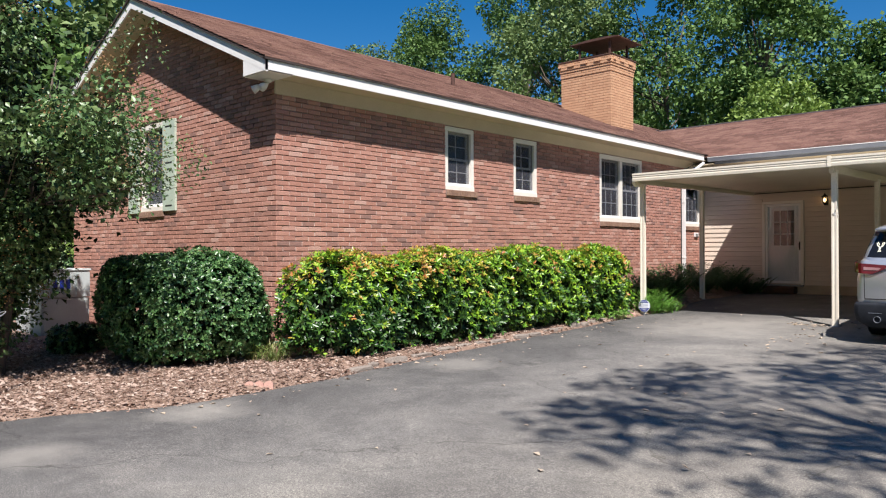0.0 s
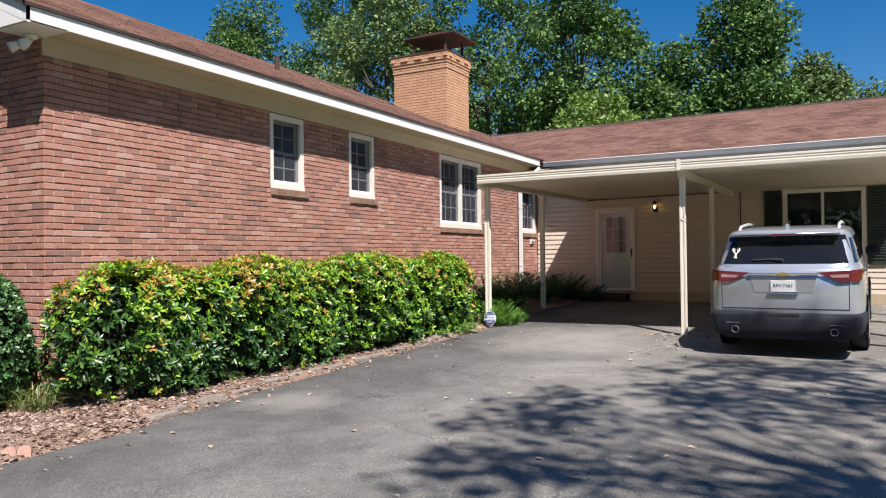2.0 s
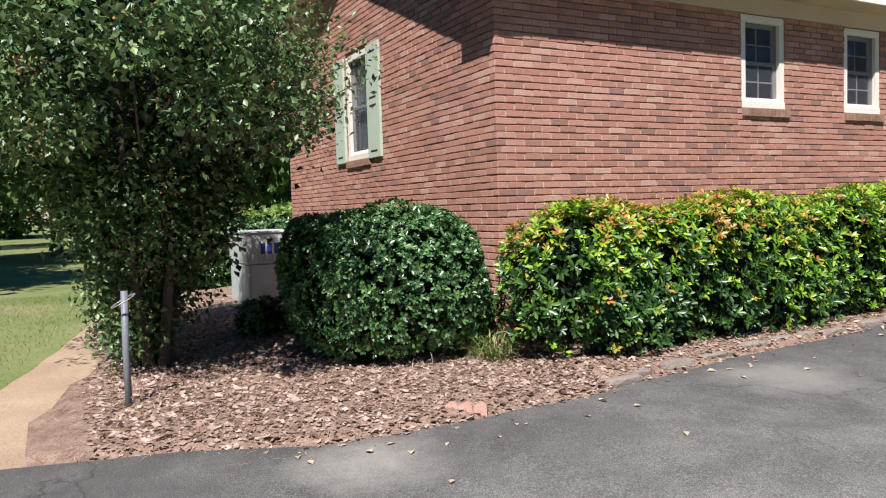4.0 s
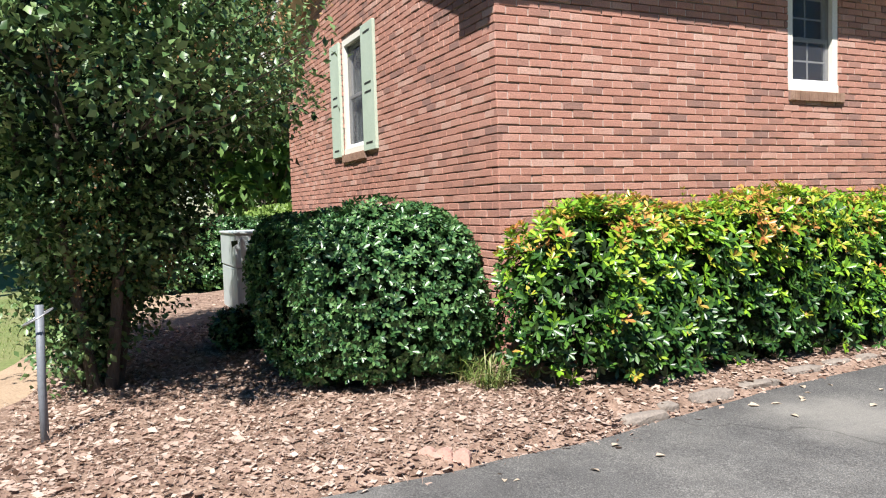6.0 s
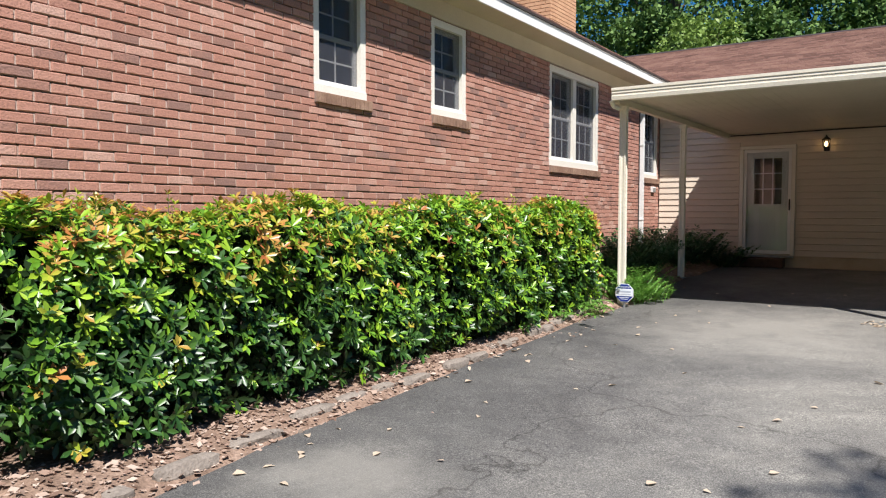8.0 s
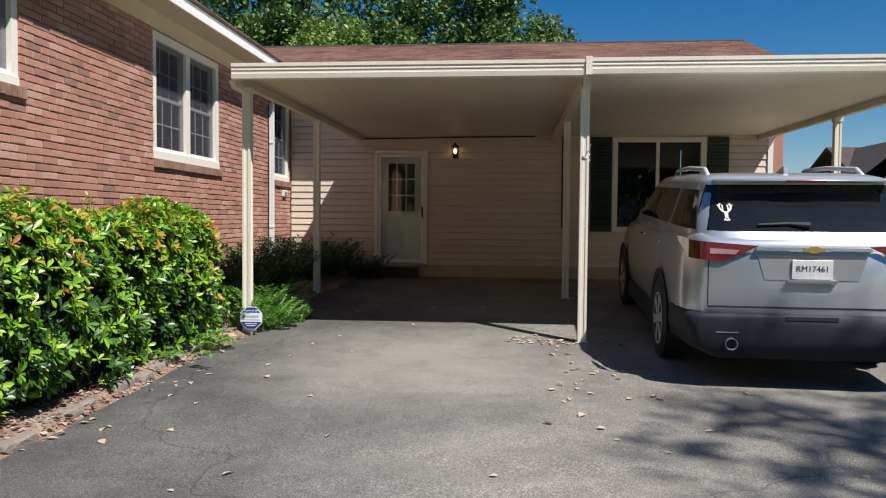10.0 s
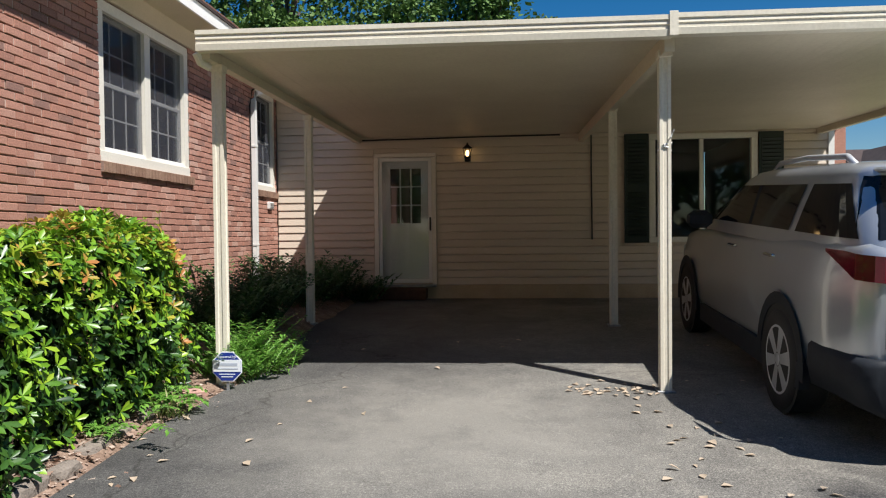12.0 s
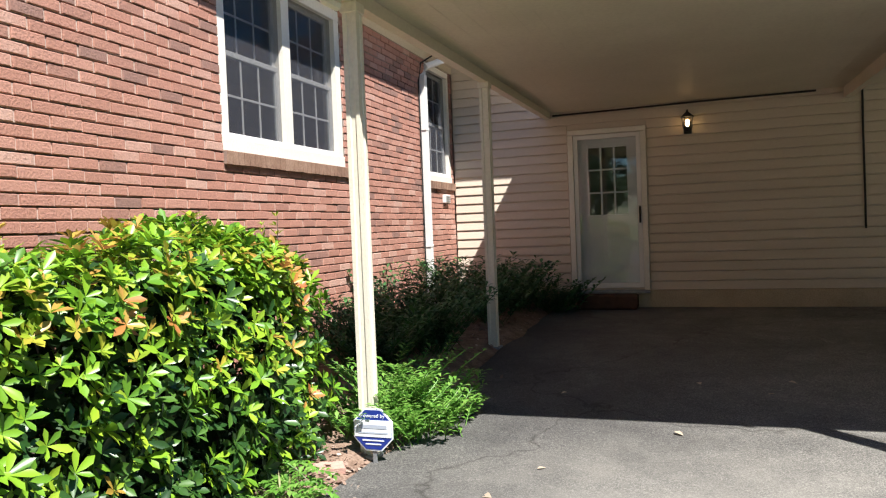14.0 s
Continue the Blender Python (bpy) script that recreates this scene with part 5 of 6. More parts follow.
# low suckers round the stems
lc = np.stack([r2.normal(-10.85, 0.34, 46), r2.normal(2.8, 0.3, 46), r2.uniform(0.35, 1.7, 46)], 1)
c = np.repeat(lc, 130, 0)
pos = c + unit(r2.normal(0, 1, c.shape)) * (r2.uniform(0.1, 1, len(c)) ** 0.6 * 0.3)[:, None]
v, f = leaves(r2, pos, r2.normal(0, 1, c.shape) - np.array([0, 0, 0.3]), np.array([0, 0, 1.0]) + r2.normal(0, 0.6, c.shape), 0.065, 0.04)
part("low_foliage", tri_mesh("low_foliage", v - np.array((-10.4, 2.85, 0.06)), f, MYRTLE_LEAF), MYRTLE_LEAF, myr)["kind"] = "stuff"
lc = np.stack([r2.normal(-10.4, 0.26, 16), r2.normal(2.6, 0.2, 16), r2.uniform(0.25, 1.3, 16)], 1)
c = np.repeat(lc, 110, 0)
pos = c + unit(r2.normal(0, 1, c.shape)) * (r2.uniform(0.1, 1, len(c)) ** 0.6 * 0.3)[:, None]
pos[:, 2] = np.maximum(pos[:, 2], 0.12)
v, f = leaves(r2, pos, r2.normal(0, 1, c.shape) - np.array([0, 0, 0.3]), np.array([0, 0, 1.0]) + r2.normal(0, 0.6, c.shape), 0.065, 0.04)
part("sucker_foliage", tri_mesh("sucker_foliage", v - np.array((-10.4, 2.85, 0.06)), f, MYRTLE_LEAF), MYRTLE_LEAF, myr)["kind"] = "stuff"
# thin branches that reach out before the gable
twig_c = []
tw = Shape()
for x, y, z in ((-7.35, 4.05, 2.5), (-7.6, 3.9, 2.75), (-7.9, 3.8, 3.05), (-8.0, 4.1, 2.35), (-8.3, 3.9, 3.4), (-8.2, 4.2, 2.75), (-8.5, 4.0, 3.9), (-8.6, 4.2, 3.1), (-8.8, 4.3, 2.5), (-8.9, 4.2, 4.4)):
    tw.tube([(-9.8, 3.2, 2.2), ((-9.8 + x) / 2, (3.2 + y) / 2, z - 0.2), (x, y, z)], [0.012, 0.008, 0.003], 5, False)
    for k in range(5):
        twig_c.append((x + (-9.8 - x) * 0.11 * k + r2.normal(0, 0.06), y + (3.2 - y) * 0.11 * k, z - 0.04 * k + r2.normal(0, 0.06)))
part("twig_growth", tw, BARK, myr)["kind"] = "stuff"
tc = np.repeat(np.array(twig_c), 26, 0)
pos = tc + r2.normal(0, 0.1, tc.shape)
v, f = leaves(r2, pos, r2.normal(0, 1, tc.shape) + np.array([0.4, 0.2, -0.2]), np.array([0, 0, 1.0]) + r2.normal(0, 0.5, tc.shape), 0.055, 0.03)
part("twig_leaves", tri_mesh("twig_leaves", v - np.array((-10.4, 2.85, 0.06)), f, MYRTLE_LEAF), MYRTLE_LEAF, myr)["kind"] = "stuff"
tc = np.repeat(np.array(twig_c)[::2], 24, 0)
pos = tc + r2.normal(0, 0.06, tc.shape) + np.array([0, 0, 0.08])
v, f = leaves(r2, pos, r2.normal(0, 1, tc.shape), r2.normal(0, 1, tc.shape), 0.02, 0.015)
part("twig_seed", tri_mesh("twig_seed", v - np.array((-10.4, 2.85, 0.06)), f, MYRTLE_SEED), MYRTLE_SEED, myr)["kind"] = "stuff"

# woods behind the house
for i, (x, y, h, r, m) in enumerate(((-58, 50, 23, 5.0, TREE_LEAF), (-50, 45, 21.5, 4.6, TREE_LEAF_B), (-42, 44, 22, 4.6, TREE_LEAF), (-35, 47, 24.5, 5.4, TREE_LEAF), (-28, 42, 21, 4.8, TREE_LEAF_B), (-22, 45, 22.5, 5.2, TREE_LEAF),
                                      (-15.5, 44, 20, 4.8, TREE_LEAF), (-10.2, 45, 13.8, 3.4, TREE_LEAF), (-6.3, 46, 17.6, 2.8, TREE_LEAF), (-2.9, 48, 12.6, 2.2, TREE_LEAF_B), (-0.2, 49, 10.8, 2.0, TREE_LEAF_B), (-19, 52, 17, 5.0, TREE_LEAF), (-31, 55, 18, 5.5, TREE_LEAF), (-9, 54, 13, 4.0, TREE_LEAF))):
    tree("broadleaf_tree", (x, y, 0.4), h, 0.28, (r, r), 105, 230, 0.26, m, "tall green broadleaf tree in full leaf behind the house", 40 + i, 0.12, 1.3, fine=True)
tree("small_tree", (-11.9, 36, 0.4), 9.6, 0.14, (2.5, 2.5), 150, 130, 0.2, TREE_LEAF_C, "small round-crowned bright green tree behind the roof", 70, 0.25, 0.75)
# lawn trees and woods beyond
for i, (x, y, h, r, low, m) in enumerate(((-40, 2.0, 13, 4.2, 0.22, TREE_LEAF), (-37, -1.2, 12, 4.0, 0.25, TREE_LEAF), (-30, 8.8, 11, 3.6, 0.15, TREE_LEAF), (-34, 14, 14, 4.5, 0.12, TREE_LEAF_B), (-27, 15.5, 10, 3.4, 0.1, TREE_LEAF), (-44, 9, 15, 5.0, 0.15, TREE_LEAF), (-52, -4, 15, 5.0, 0.2, TREE_LEAF_B), (-58, 4, 17, 6.0, 0.05, TREE_LEAF), (-58, 14, 17, 6.0, 0.05, TREE_LEAF), (-60, -14, 17, 6.0, 0.05, TREE_LEAF_B), (-46, -12, 13, 4.0, 0.25, TREE_LEAF), (-56, 24, 17, 6.0, 0.05, TREE_LEAF), (-21, -4.8, 13, 3.4, 0.3, TREE_LEAF), (-28, -5.5, 14, 3.8, 0.3, TREE_LEAF_B))):
    tree("lawn_tree", (x, y, 0.0 if y < 8 else 0.1), h, 0.24, (r, r), 120, 42, 0.44, m, "broadleaf tree with a bare trunk on the lawn", 80 + i, low, 1.1)
for i in range(13):
    y = -60 + 9.5 * i + (i % 3) * 1.7
    tree("woodland_tree", (-82 - 5 * (i % 2), y, 0.0), 17 + 2.5 * ((i * 7) % 3), 0.3, (7.0, 7.0), 80, 46, 1.0, TREE_LEAF_B if i % 3 else TREE_LEAF, "dense broadleaf tree at the far edge of the lawn", 160 + i, 0.0, 2.2)
# shade tree over the driveway
tree("shade_tree", (6.7, 0.35, 0.0), 16.6, 0.15, (3.3, 3.0), 96, 32, 0.17, TREE_LEAF, "tall shade tree beside the driveway", 120, 0.6, 0.5, (-0.9, 0.6))
tree("shade_tree", (7.2, 3.5, 0.0), 16.2, 0.15, (2.8, 2.0), 74, 32, 0.17, TREE_LEAF, "tall shade tree beside the driveway", 121, 0.62, 0.48, (-0.9, 0.6))

# unseen trees behind and beside the driveway, added to block low sky light
for i in range(16):
    x, y = (-48 + 8.5 * i, -24 - 3 * (i % 3)) if i < 9 else (27 + 3 * (i % 2), -14 + 8.5 * (i - 9))
    tree("yard_tree", (x, y, 0.0), (15 if i < 9 else 19) + 2 * ((i * 5) % 3), 0.3, (5.6, 5.6), 60, 38, 0.9, TREE_LEAF, "dense broadleaf tree at the edge of the yard", 200 + i, 0.02, 1.9)

# ---- small plants ----
def tuft(name, x, y, n, h, m, label, seed, wide=0.18):
    rng = np.random.default_rng(seed)
    t = thing(name, (x, y, mulch_z(x, y)), label, "plant")
    s = []
    a = rng.uniform(0, 6.28, n)
    lean = rng.uniform(0.15, 1.0, n)
    ln = h * rng.uniform(0.6, 1.2, n)
    p = np.stack([rng.normal(0, 0.05, n), rng.normal(0, 0.05, n), np.zeros(n)], 1)
    for k in range(2):
        d = np.stack([np.cos(a) * lean * (1 + k), np.sin(a) * lean * (1 + k), np.full(n, 1.0 - 0.8 * k * lean)], 1)
        s.append(leaves(rng, p, d, np.tile([0, 0, 1.0], (n, 1)), ln * 0.62, 0.012, 0.2, 0.15))
        p = p + unit(d) * (ln * 0.5)[:, None]
    v, f = joined(s)
    part("blade_foliage", tri_mesh("blade_foliage", v, f, m), m, t)["kind"] = "stuff"


tuft("grass_clump", -8.3, 5.6, 120, 0.27, GRASS_BLADE, "arching green grass clump at the house corner", 51)
tuft("grass_clump", -8.62, 5.55, 70, 0.26, GRASS_BLADE, "small grass clump with dry blades", 52)
tuft("grass_clump", -7.5, 13.2, 50, 0.2, GRASS_BLADE, "weeds growing at the edge of the driveway", 53)


def fern(name, x, y, z, n, length, m, label, seed, leaf=0.03, droop=0.5):
    """Feathery fronds: each a rib with rows of small leaflets."""
    rng = np.random.default_rng(seed)
    t = thing(name, (x, y, z), label, "plant")
    P, D, U = [], [], []
    ribs = Shape()
    for _ in range(n):
        a = rng.uniform(0, 6.28)
        ln = length * rng.uniform(0.6, 1.2)
        foot = np.array([rng.normal(0, 0.1), rng.normal(0, 0.12), 0.0])
        out = np.array([math.cos(a), math.sin(a), 0])
        pts = []
        for k in range(14):
            s = k / 13
            pts.append(foot + out * ln * s * 0.75 + np.array([0, 0, ln * (0.95 * s - droop * s * s)]))
        ribs.tube([tuple(np.array(q) + np.array([x, y, z])) for q in pts[::3]], 0.003, 4, False)
        for k in range(2, 14):
            along = unit((pts[k] - pts[k - 1])[None])[0]
            sd = np.cross(along, [0, 0, 1.0])
            for sg in (1, -1):
                P.append(pts[k])
                D.append(sd * sg + along * 0.5 + rng.normal(0, 0.15, 3))
                U.append((0, 0, 1.0))
    P, D, U = np.array(P), np.array(D), np.array(U)
    ln = leaf * rng.uniform(0.7, 1.3, len(P))
    v, f = leaves(rng, P, D, U, ln * 2.0, ln * 0.8)
    part("frond_foliage", tri_mesh("frond_foliage", v, f, m), m, t)["kind"] = "stuff"
    part("rib_mesh", ribs, m, t)["kind"] = "stuff"


for i, (x, y, n, ln) in enumerate(((-7.3, 14.5, 60, 0.42), (-7.5, 14.75, 50, 0.55), (-7.2, 14.85, 30, 0.3), (-7.62, 14.35, 26, 0.4))):
    fern("feathery_weed", x, y, mulch_z(x, y) - 0.01, n, ln, FERN_LEAF, "bright green feathery weeds by the carport post", 60 + i, 0.03, 0.25)
for i, (x, y) in enumerate(((-7.55, 13.35), (-7.62, 12.7), (-7.66, 13.5))):
    fern("fern", x, y, mulch_z(x, y), 9, 0.34, FERN_LEAF, "small fern at the hedge's foot", 90 + i, 0.03, 0.7)
for i, (x, y, n, ln) in enumerate(((-8.1, 15.6, 60, 0.7), (-7.9, 16.4, 60, 0.7), (-8.3, 17.2, 60, 0.8), (-7.85, 18.1, 60, 0.75), (-8.35, 18.9, 60, 0.8), (-7.75, 19.4, 50, 0.65), (-7.35, 19.75, 40, 0.5), (-8.45, 16.3, 50, 0.7), (-8.0, 19.9, 40, 0.7))):
    fern("low_shrub", x, y, mulch_z(x, y) - 0.02, n, ln, JUNIPER_LEAF, "dark feathery low shrub in the shade by the brick wall", 130 + i, 0.045, 0.15)

# ---- litter ----
rng = np.random.default_rng(77)


def litter(name, pts, size, m, parent_label, lift=0.012):
    n = len(pts)
    d = np.stack([rng.normal(0, 1, n), rng.normal(0, 1, n), rng.normal(0, 0.16, n)], 1)
    up = np.stack([rng.normal(0, 0.45, n), rng.normal(0, 0.45, n), np.ones(n)], 1)
    ln = size * np.clip(rng.lognormal(-0.1, 0.45, n), 0.3, 2.2)
    v, f = leaves(rng, pts + np.array([0, 0, lift]), d, up, ln, ln * rng.uniform(0.35, 0.85, n), 0.08, -0.09)
    return tri_mesh(name, v, f, m)


def bed_points(n, x0, x1, y0, y1, ok):
    out = []
    while len(out) < n:
        x, y = rng.uniform(x0, x1), rng.uniform(y0, y1)
        if ok(x, y):
            out.append((x, y, mulch_z(x, y)))
    return np.array(out)


inside = lambda x, y: mulch_left(y) + 0.05 < x < drive_left(y) + 0.06 * rng.normal() ** 2 - 0.02
pts = np.concatenate([bed_points(26000, -13.5, -6.9, 2.2, 6.0, inside), bed_points(5000, -8.0, -6.9, 5.5, 14.0, inside), bed_points(1500, -17, -12, 3, 6.0, inside), bed_points(700, -8.8, -7.0, 14, 20.2, inside)])
ob = tagged(new("leaf_litter", litter("leaf_litter", pts, 0.038, DRY_LEAF, "")), "dry tan and brown leaves over the bed", "leaves", "", "stuff")
pts = bed_points(9000, -13.5, -6.95, 2.0, 6.0, inside)
v, f = leaves(rng, pts + np.array([0, 0, 0.01]), np.stack([rng.normal(0, 1, len(pts)), rng.normal(0, 1, len(pts)), rng.normal(0, 0.2, len(pts))], 1), np.tile([0, 0, 1.0], (len(pts), 1)), 0.15, 0.004)
tagged(new("pine_straw", tri_mesh("pine_straw", v, f, DRY_LEAF)), "scattered pine straw needles on the bed", "straw", "", "stuff")
for k in range(210):
    r = rng.random()
    if r < 0.35:
        x, y = (rng.normal(-4.2, 0.2), rng.normal(14.05, 0.12)) if r < 0.18 else (rng.normal(-3.75, 0.35), rng.normal(12.7, 0.8))
    elif r < 0.6:
        y = rng.uniform(3, 14)
        x = drive_left(y) + abs(rng.normal(0, 0.35)) + 0.05
    else:
        x, y = rng.uniform(-7, -0.5), rng.uniform(2, 17)
    if x < drive_left(y) + 0.03:
        continue
    size = rng.uniform(0.045, 0.085)
    lv, lf = broad_leaves(rng, np.zeros((1, 3)), np.array([[rng.normal(), rng.normal(), 0.05]]), np.array([[rng.normal(0, 0.15), rng.normal(0, 0.15), 1.0]]), size, size * rng.uniform(0.4, 0.7), 0.22)
    mesh_l = tri_mesh("dry_leaf", lv, lf, STRAY_LEAF)
    ob = new("dry_leaf", mesh_l)
    ob.location = (x, y, gz(y) + 0.006)
    tagged(ob, "curled pale tan dry leaf lying on asphalt", "leaf", "leaves on the driveway")

# lawn blades near the sand strip
pts = []
while len(pts) < 15000:
    x, y = rng.uniform(-20, -8.2), rng.uniform(-3, 3.6)
    if y < 1.25 + max(0, (-10.2 - x)) * 0.21 + rng.normal(0, 0.12):
        pts.append((x, y, gz(y) - 0.03))
pts = np.array(pts)
v, f = leaves(rng, pts, np.stack([rng.normal(0, 0.5, len(pts)), rng.normal(0, 0.5, len(pts)), np.ones(len(pts))], 1), rng.normal(0, 1, pts.shape), 0.045, 0.008)
tagged(new("grass", tri_mesh("grass", v, f, GRASS_BLADE)), "short mown grass blades", "grass", "", "stuff")

# ---- edging stones and scalloped edgers ----
rng = np.random.default_rng(15)
edging = thing("stone_edging", (-7.5, 9, 0.1), "row of rough weathered edging stones under the hedge", "edging")
y = 6.0
while y < 13.4:
    ln = rng.uniform(0.16, 0.52)
    x = drive_left(y) - 0.13 + rng.normal(0, 0.035)
    tall = rng.uniform(0.035, 0.075)
    s = bmesh.new()
    bmesh.ops.create_icosphere(s, subdivisions=2, radius=1.0)
    for vv in s.verts:
        k = 1 + 0.22 * noise.noise(vv.co * 1.7 + Vector((y * 3, 0, 0)))
        q = Vector([math.copysign(abs(c) ** 0.6, c) for c in vv.co]) * k
        vv.co = Vector((q.x * rng.uniform(0.055, 0.065) + x + 7.5, q.y * ln * 0.5 + y + ln / 2 - 9, q.z * tall + gz(y) + 0.022 - 0.1))
    me = bpy.data.meshes.new("stone")
    s.to_mesh(me)
    s.free()
    me.materials.append(STONE)
    part("stone", me, STONE, edging)
    y += ln + max(0.0, rng.normal(0.03, 0.12))


def edger(x, y, rz, tilt):
    """A scalloped terracotta edging block of three humps."""
    t = thing("garden_edger", (x, y, gz(y)), "scalloped pink terracotta edging block set in dry leaves", "edging", "terracotta edgers")
    for k in (0, 1, 2):
        s = Shape()
        poly = [(-0.052, 0.0), (0.052, 0.0), (0.052, 0.125)] + [(0.052 * math.cos(a), 0.125 + 0.045 * math.sin(a)) for a in [math.pi * i / 8 for i in range(1, 8)]] + [(-0.052, 0.125)]
        s.prism(poly, "y", -0.03, 0.03)
        m = pose(x, y, gz(y) - 0.075, tilt, 0, rz) @ pose(0.108 * k, 0, 0)
        s.v = [tuple(m @ Vector(p)) for p in s.v]
        part("hump", s, TERRACOTTA, t)


edger(-7.30, 4.60, 50, -8)

# ---- yard sign ----
sign_x, sign_y, sign_z = -7.36, 14.0, 0.46
SIGN_BLUE = mat("sign_blue", [(0.012, 0.03, 0.22), (0.02, 0.045, 0.28)], 6, 0.4, 0.02, 60, stain=0.05)
SIGN_WHITE = mat("sign_white", [(0.75, 0.78, 0.82), (0.8, 0.83, 0.86)], 6, 0.4, 0.02, 60, stain=0.05)
SIGN_GREY = mat("sign_grey", [(0.42, 0.46, 0.54), (0.46, 0.50, 0.58)], 6, 0.4, 0.02, 60, stain=0.05)
sg = thing("yard_sign", (sign_x, sign_y, gz(14)), "blue and white octagonal security yard sign at the post's foot", "sign")


def octagon(r):
    return [(sign_x + r * math.cos(math.pi / 8 + math.pi / 4 * i), sign_z + r * math.sin(math.pi / 8 + math.pi / 4 * i)) for i in range(8)]


part("rim", Shape().prism(octagon(0.135), "y", sign_y, sign_y + 0.008), SIGN_WHITE, sg, "white rim")
part("panel", Shape().prism(octagon(0.126), "y", sign_y - 0.003, sign_y - 0.0005), SIGN_BLUE, sg)
part("band", Shape().block(sign_x - 0.116, sign_x + 0.116, sign_y - 0.006, sign_y - 0.0035, sign_z - 0.042, sign_z + 0.058), SIGN_WHITE, sg, "white band")
part("brand_bar", Shape().block(sign_x - 0.09, sign_x + 0.09, sign_y - 0.008, sign_y - 0.0065, sign_z + 0.008, sign_z + 0.030), SIGN_GREY, sg)
part("text_bar", Shape().block(sign_x - 0.095, sign_x + 0.095, sign_y - 0.008, sign_y - 0.0065, sign_z - 0.022, sign_z - 0.013), SIGN_GREY, sg)
for k, w in ((0, 0.07), (1, 0.05)):
    part("text_bar", Shape().block(sign_x - w, sign_x + w, sign_y - 0.006, sign_y - 0.0035, sign_z - 0.066 - 0.022 * k, sign_z - 0.059 - 0.022 * k), SIGN_WHITE, sg)
part("stake", Shape().block(sign_x - 0.012, sign_x + 0.012, sign_y + 0.009, sign_y + 0.02, gz(14) - 0.1, sign_z), GALV, sg)


def lettering(text, size, m, parent, material, label=""):
    """Words as a flat mesh in Blender's own font."""
    cu = bpy.data.curves.new("lettering", "FONT")
    cu.body, cu.size, cu.align_x, cu.align_y, cu.extrude = text, size, "CENTER", "CENTER", 0.0008
    tmp = new("lettering_source", cu)
    me = bpy.data.meshes.new_from_object(tmp.evaluated_get(bpy.context.evaluated_depsgraph_get()))
    bpy.data.objects.remove(tmp)
    me.materials.clear()
    me.materials.append(material)
    o = ORIGIN[parent.name]
    me.transform(Matrix.Translation((-o[0], -o[1], -o[2])) @ m)
    return part("lettering", me, material, parent, label)


lettering("Powered by", 0.032, pose(sign_x, sign_y - 0.0045, sign_z + 0.083, 90, 0, 0), sg, SIGN_WHITE)
tagged(new("loose_brick", Shape().block(-0.1, 0.1, -0.045, 0.045, 0, 0.06, pose(-7.56, 13.78, gz(13.8) + 0.0, 8, 4, 35), ch=0.006).mesh("loose_brick", TERRACOTTA)), "broken red brick lying beside the yard sign", "brick")

# ---- utility cabinet, stake ----
ut = thing("utility_cabinet", (-14.75, 5.1, 0.05), "tall grey-green utility cabinet with louvred lids", "cabinet")
ux0, ux1, uy0, uy1 = -15.4, -14.1, 4.67, 5.5
part("pad", Shape().block(ux0 - 0.1, ux1 + 0.1, uy0 - 0.1, uy1 + 0.1, 0.0, 0.09, ch=0.01), CONCRETE, ut)
part("body", Shape().block(ux0, ux1, uy0, uy1, 0.09, 0.78, ch=0.012), UTILITY, ut)
part("hood", Shape().block(ux0 - 0.01, ux1 + 0.012, uy0 - 0.01, uy1 + 0.01, 0.79, 1.27, ch=0.015), UTILITY, ut)
part("lid", Shape().block(ux0 - 0.03, ux1 + 0.03, uy0 - 0.03, uy1 + 0.03, 1.272, 1.31, ch=0.012), UTILITY, ut)
part("door", Shape().block(ux1 + 0.001, ux1 + 0.014, uy0 + 0.04, uy1 - 0.04, 0.13, 0.74, ch=0.004), UTILITY, ut)
for k in range(6):
    a = uy0 + 0.06 + k * 0.108
    part("grille_slat", Shape().block(ux1 + 0.013, ux1 + 0.03, a, a + 0.03, 0.84, 1.22, ch=0.003), UTILITY, ut)
part("warning_label", Shape().block(ux1 + 0.013, ux1 + 0.016, uy0 + 0.2, uy0 + 0.5, 0.95, 1.12), SIGN_BLUE, ut, "blue printed label")
st = thing("metal_stake", (-8.85, 2.5, 0.03), "grey galvanised pipe stake with a wire loop", "stake")
part("pipe", Shape().tube([(-8.85, 2.5, -0.05), (-8.86, 2.5, 0.5), (-8.88, 2.51, 1.0)], 0.027, 12), SHADE_METAL_GREY, st, "", True)
part("wire_loop", Shape().tube([(-8.88 + 0.09 * math.cos(a), 2.5 + 0.09 * math.sin(a), 0.92 + 0.05 * math.sin(a)) for a in [0.45 * i for i in range(15)]], 0.006, 6), GALV, st)

# hose on the driveway, beyond the car
tagged(new("garden_hose", Shape().tube([(-1.3, 16.4, gz(16.4) + 0.012), (-0.6, 16.25, gz(16.25) + 0.012), (0.4, 16.1, gz(16.1) + 0.012), (2.5, 15.6, gz(15.6) + 0.012)], 0.012, 6).mesh("garden_hose", BLACK)), "thin black hose lying on the driveway", "hose")
tagged(new("garden_hose", Shape().tube([(-1.2, 13.9, gz(13.9) + 0.012), (-0.4, 13.55, gz(13.55) + 0.012), (0.8, 13.2, gz(13.2) + 0.012), (2.5, 12.7, gz(12.7) + 0.012)], 0.012, 6).mesh("garden_hose", BLACK)), "thin black hose lying on the driveway", "hose")

# neighbour's house
nb = thing("neighbour_house", (22, 50, 0.47), "far house with a dark shingle gable roof and tan walls", "house")
part("wall", Shape().block(14, 32, 46.5, 56, 0.3, 3.6), SOFFIT, nb)
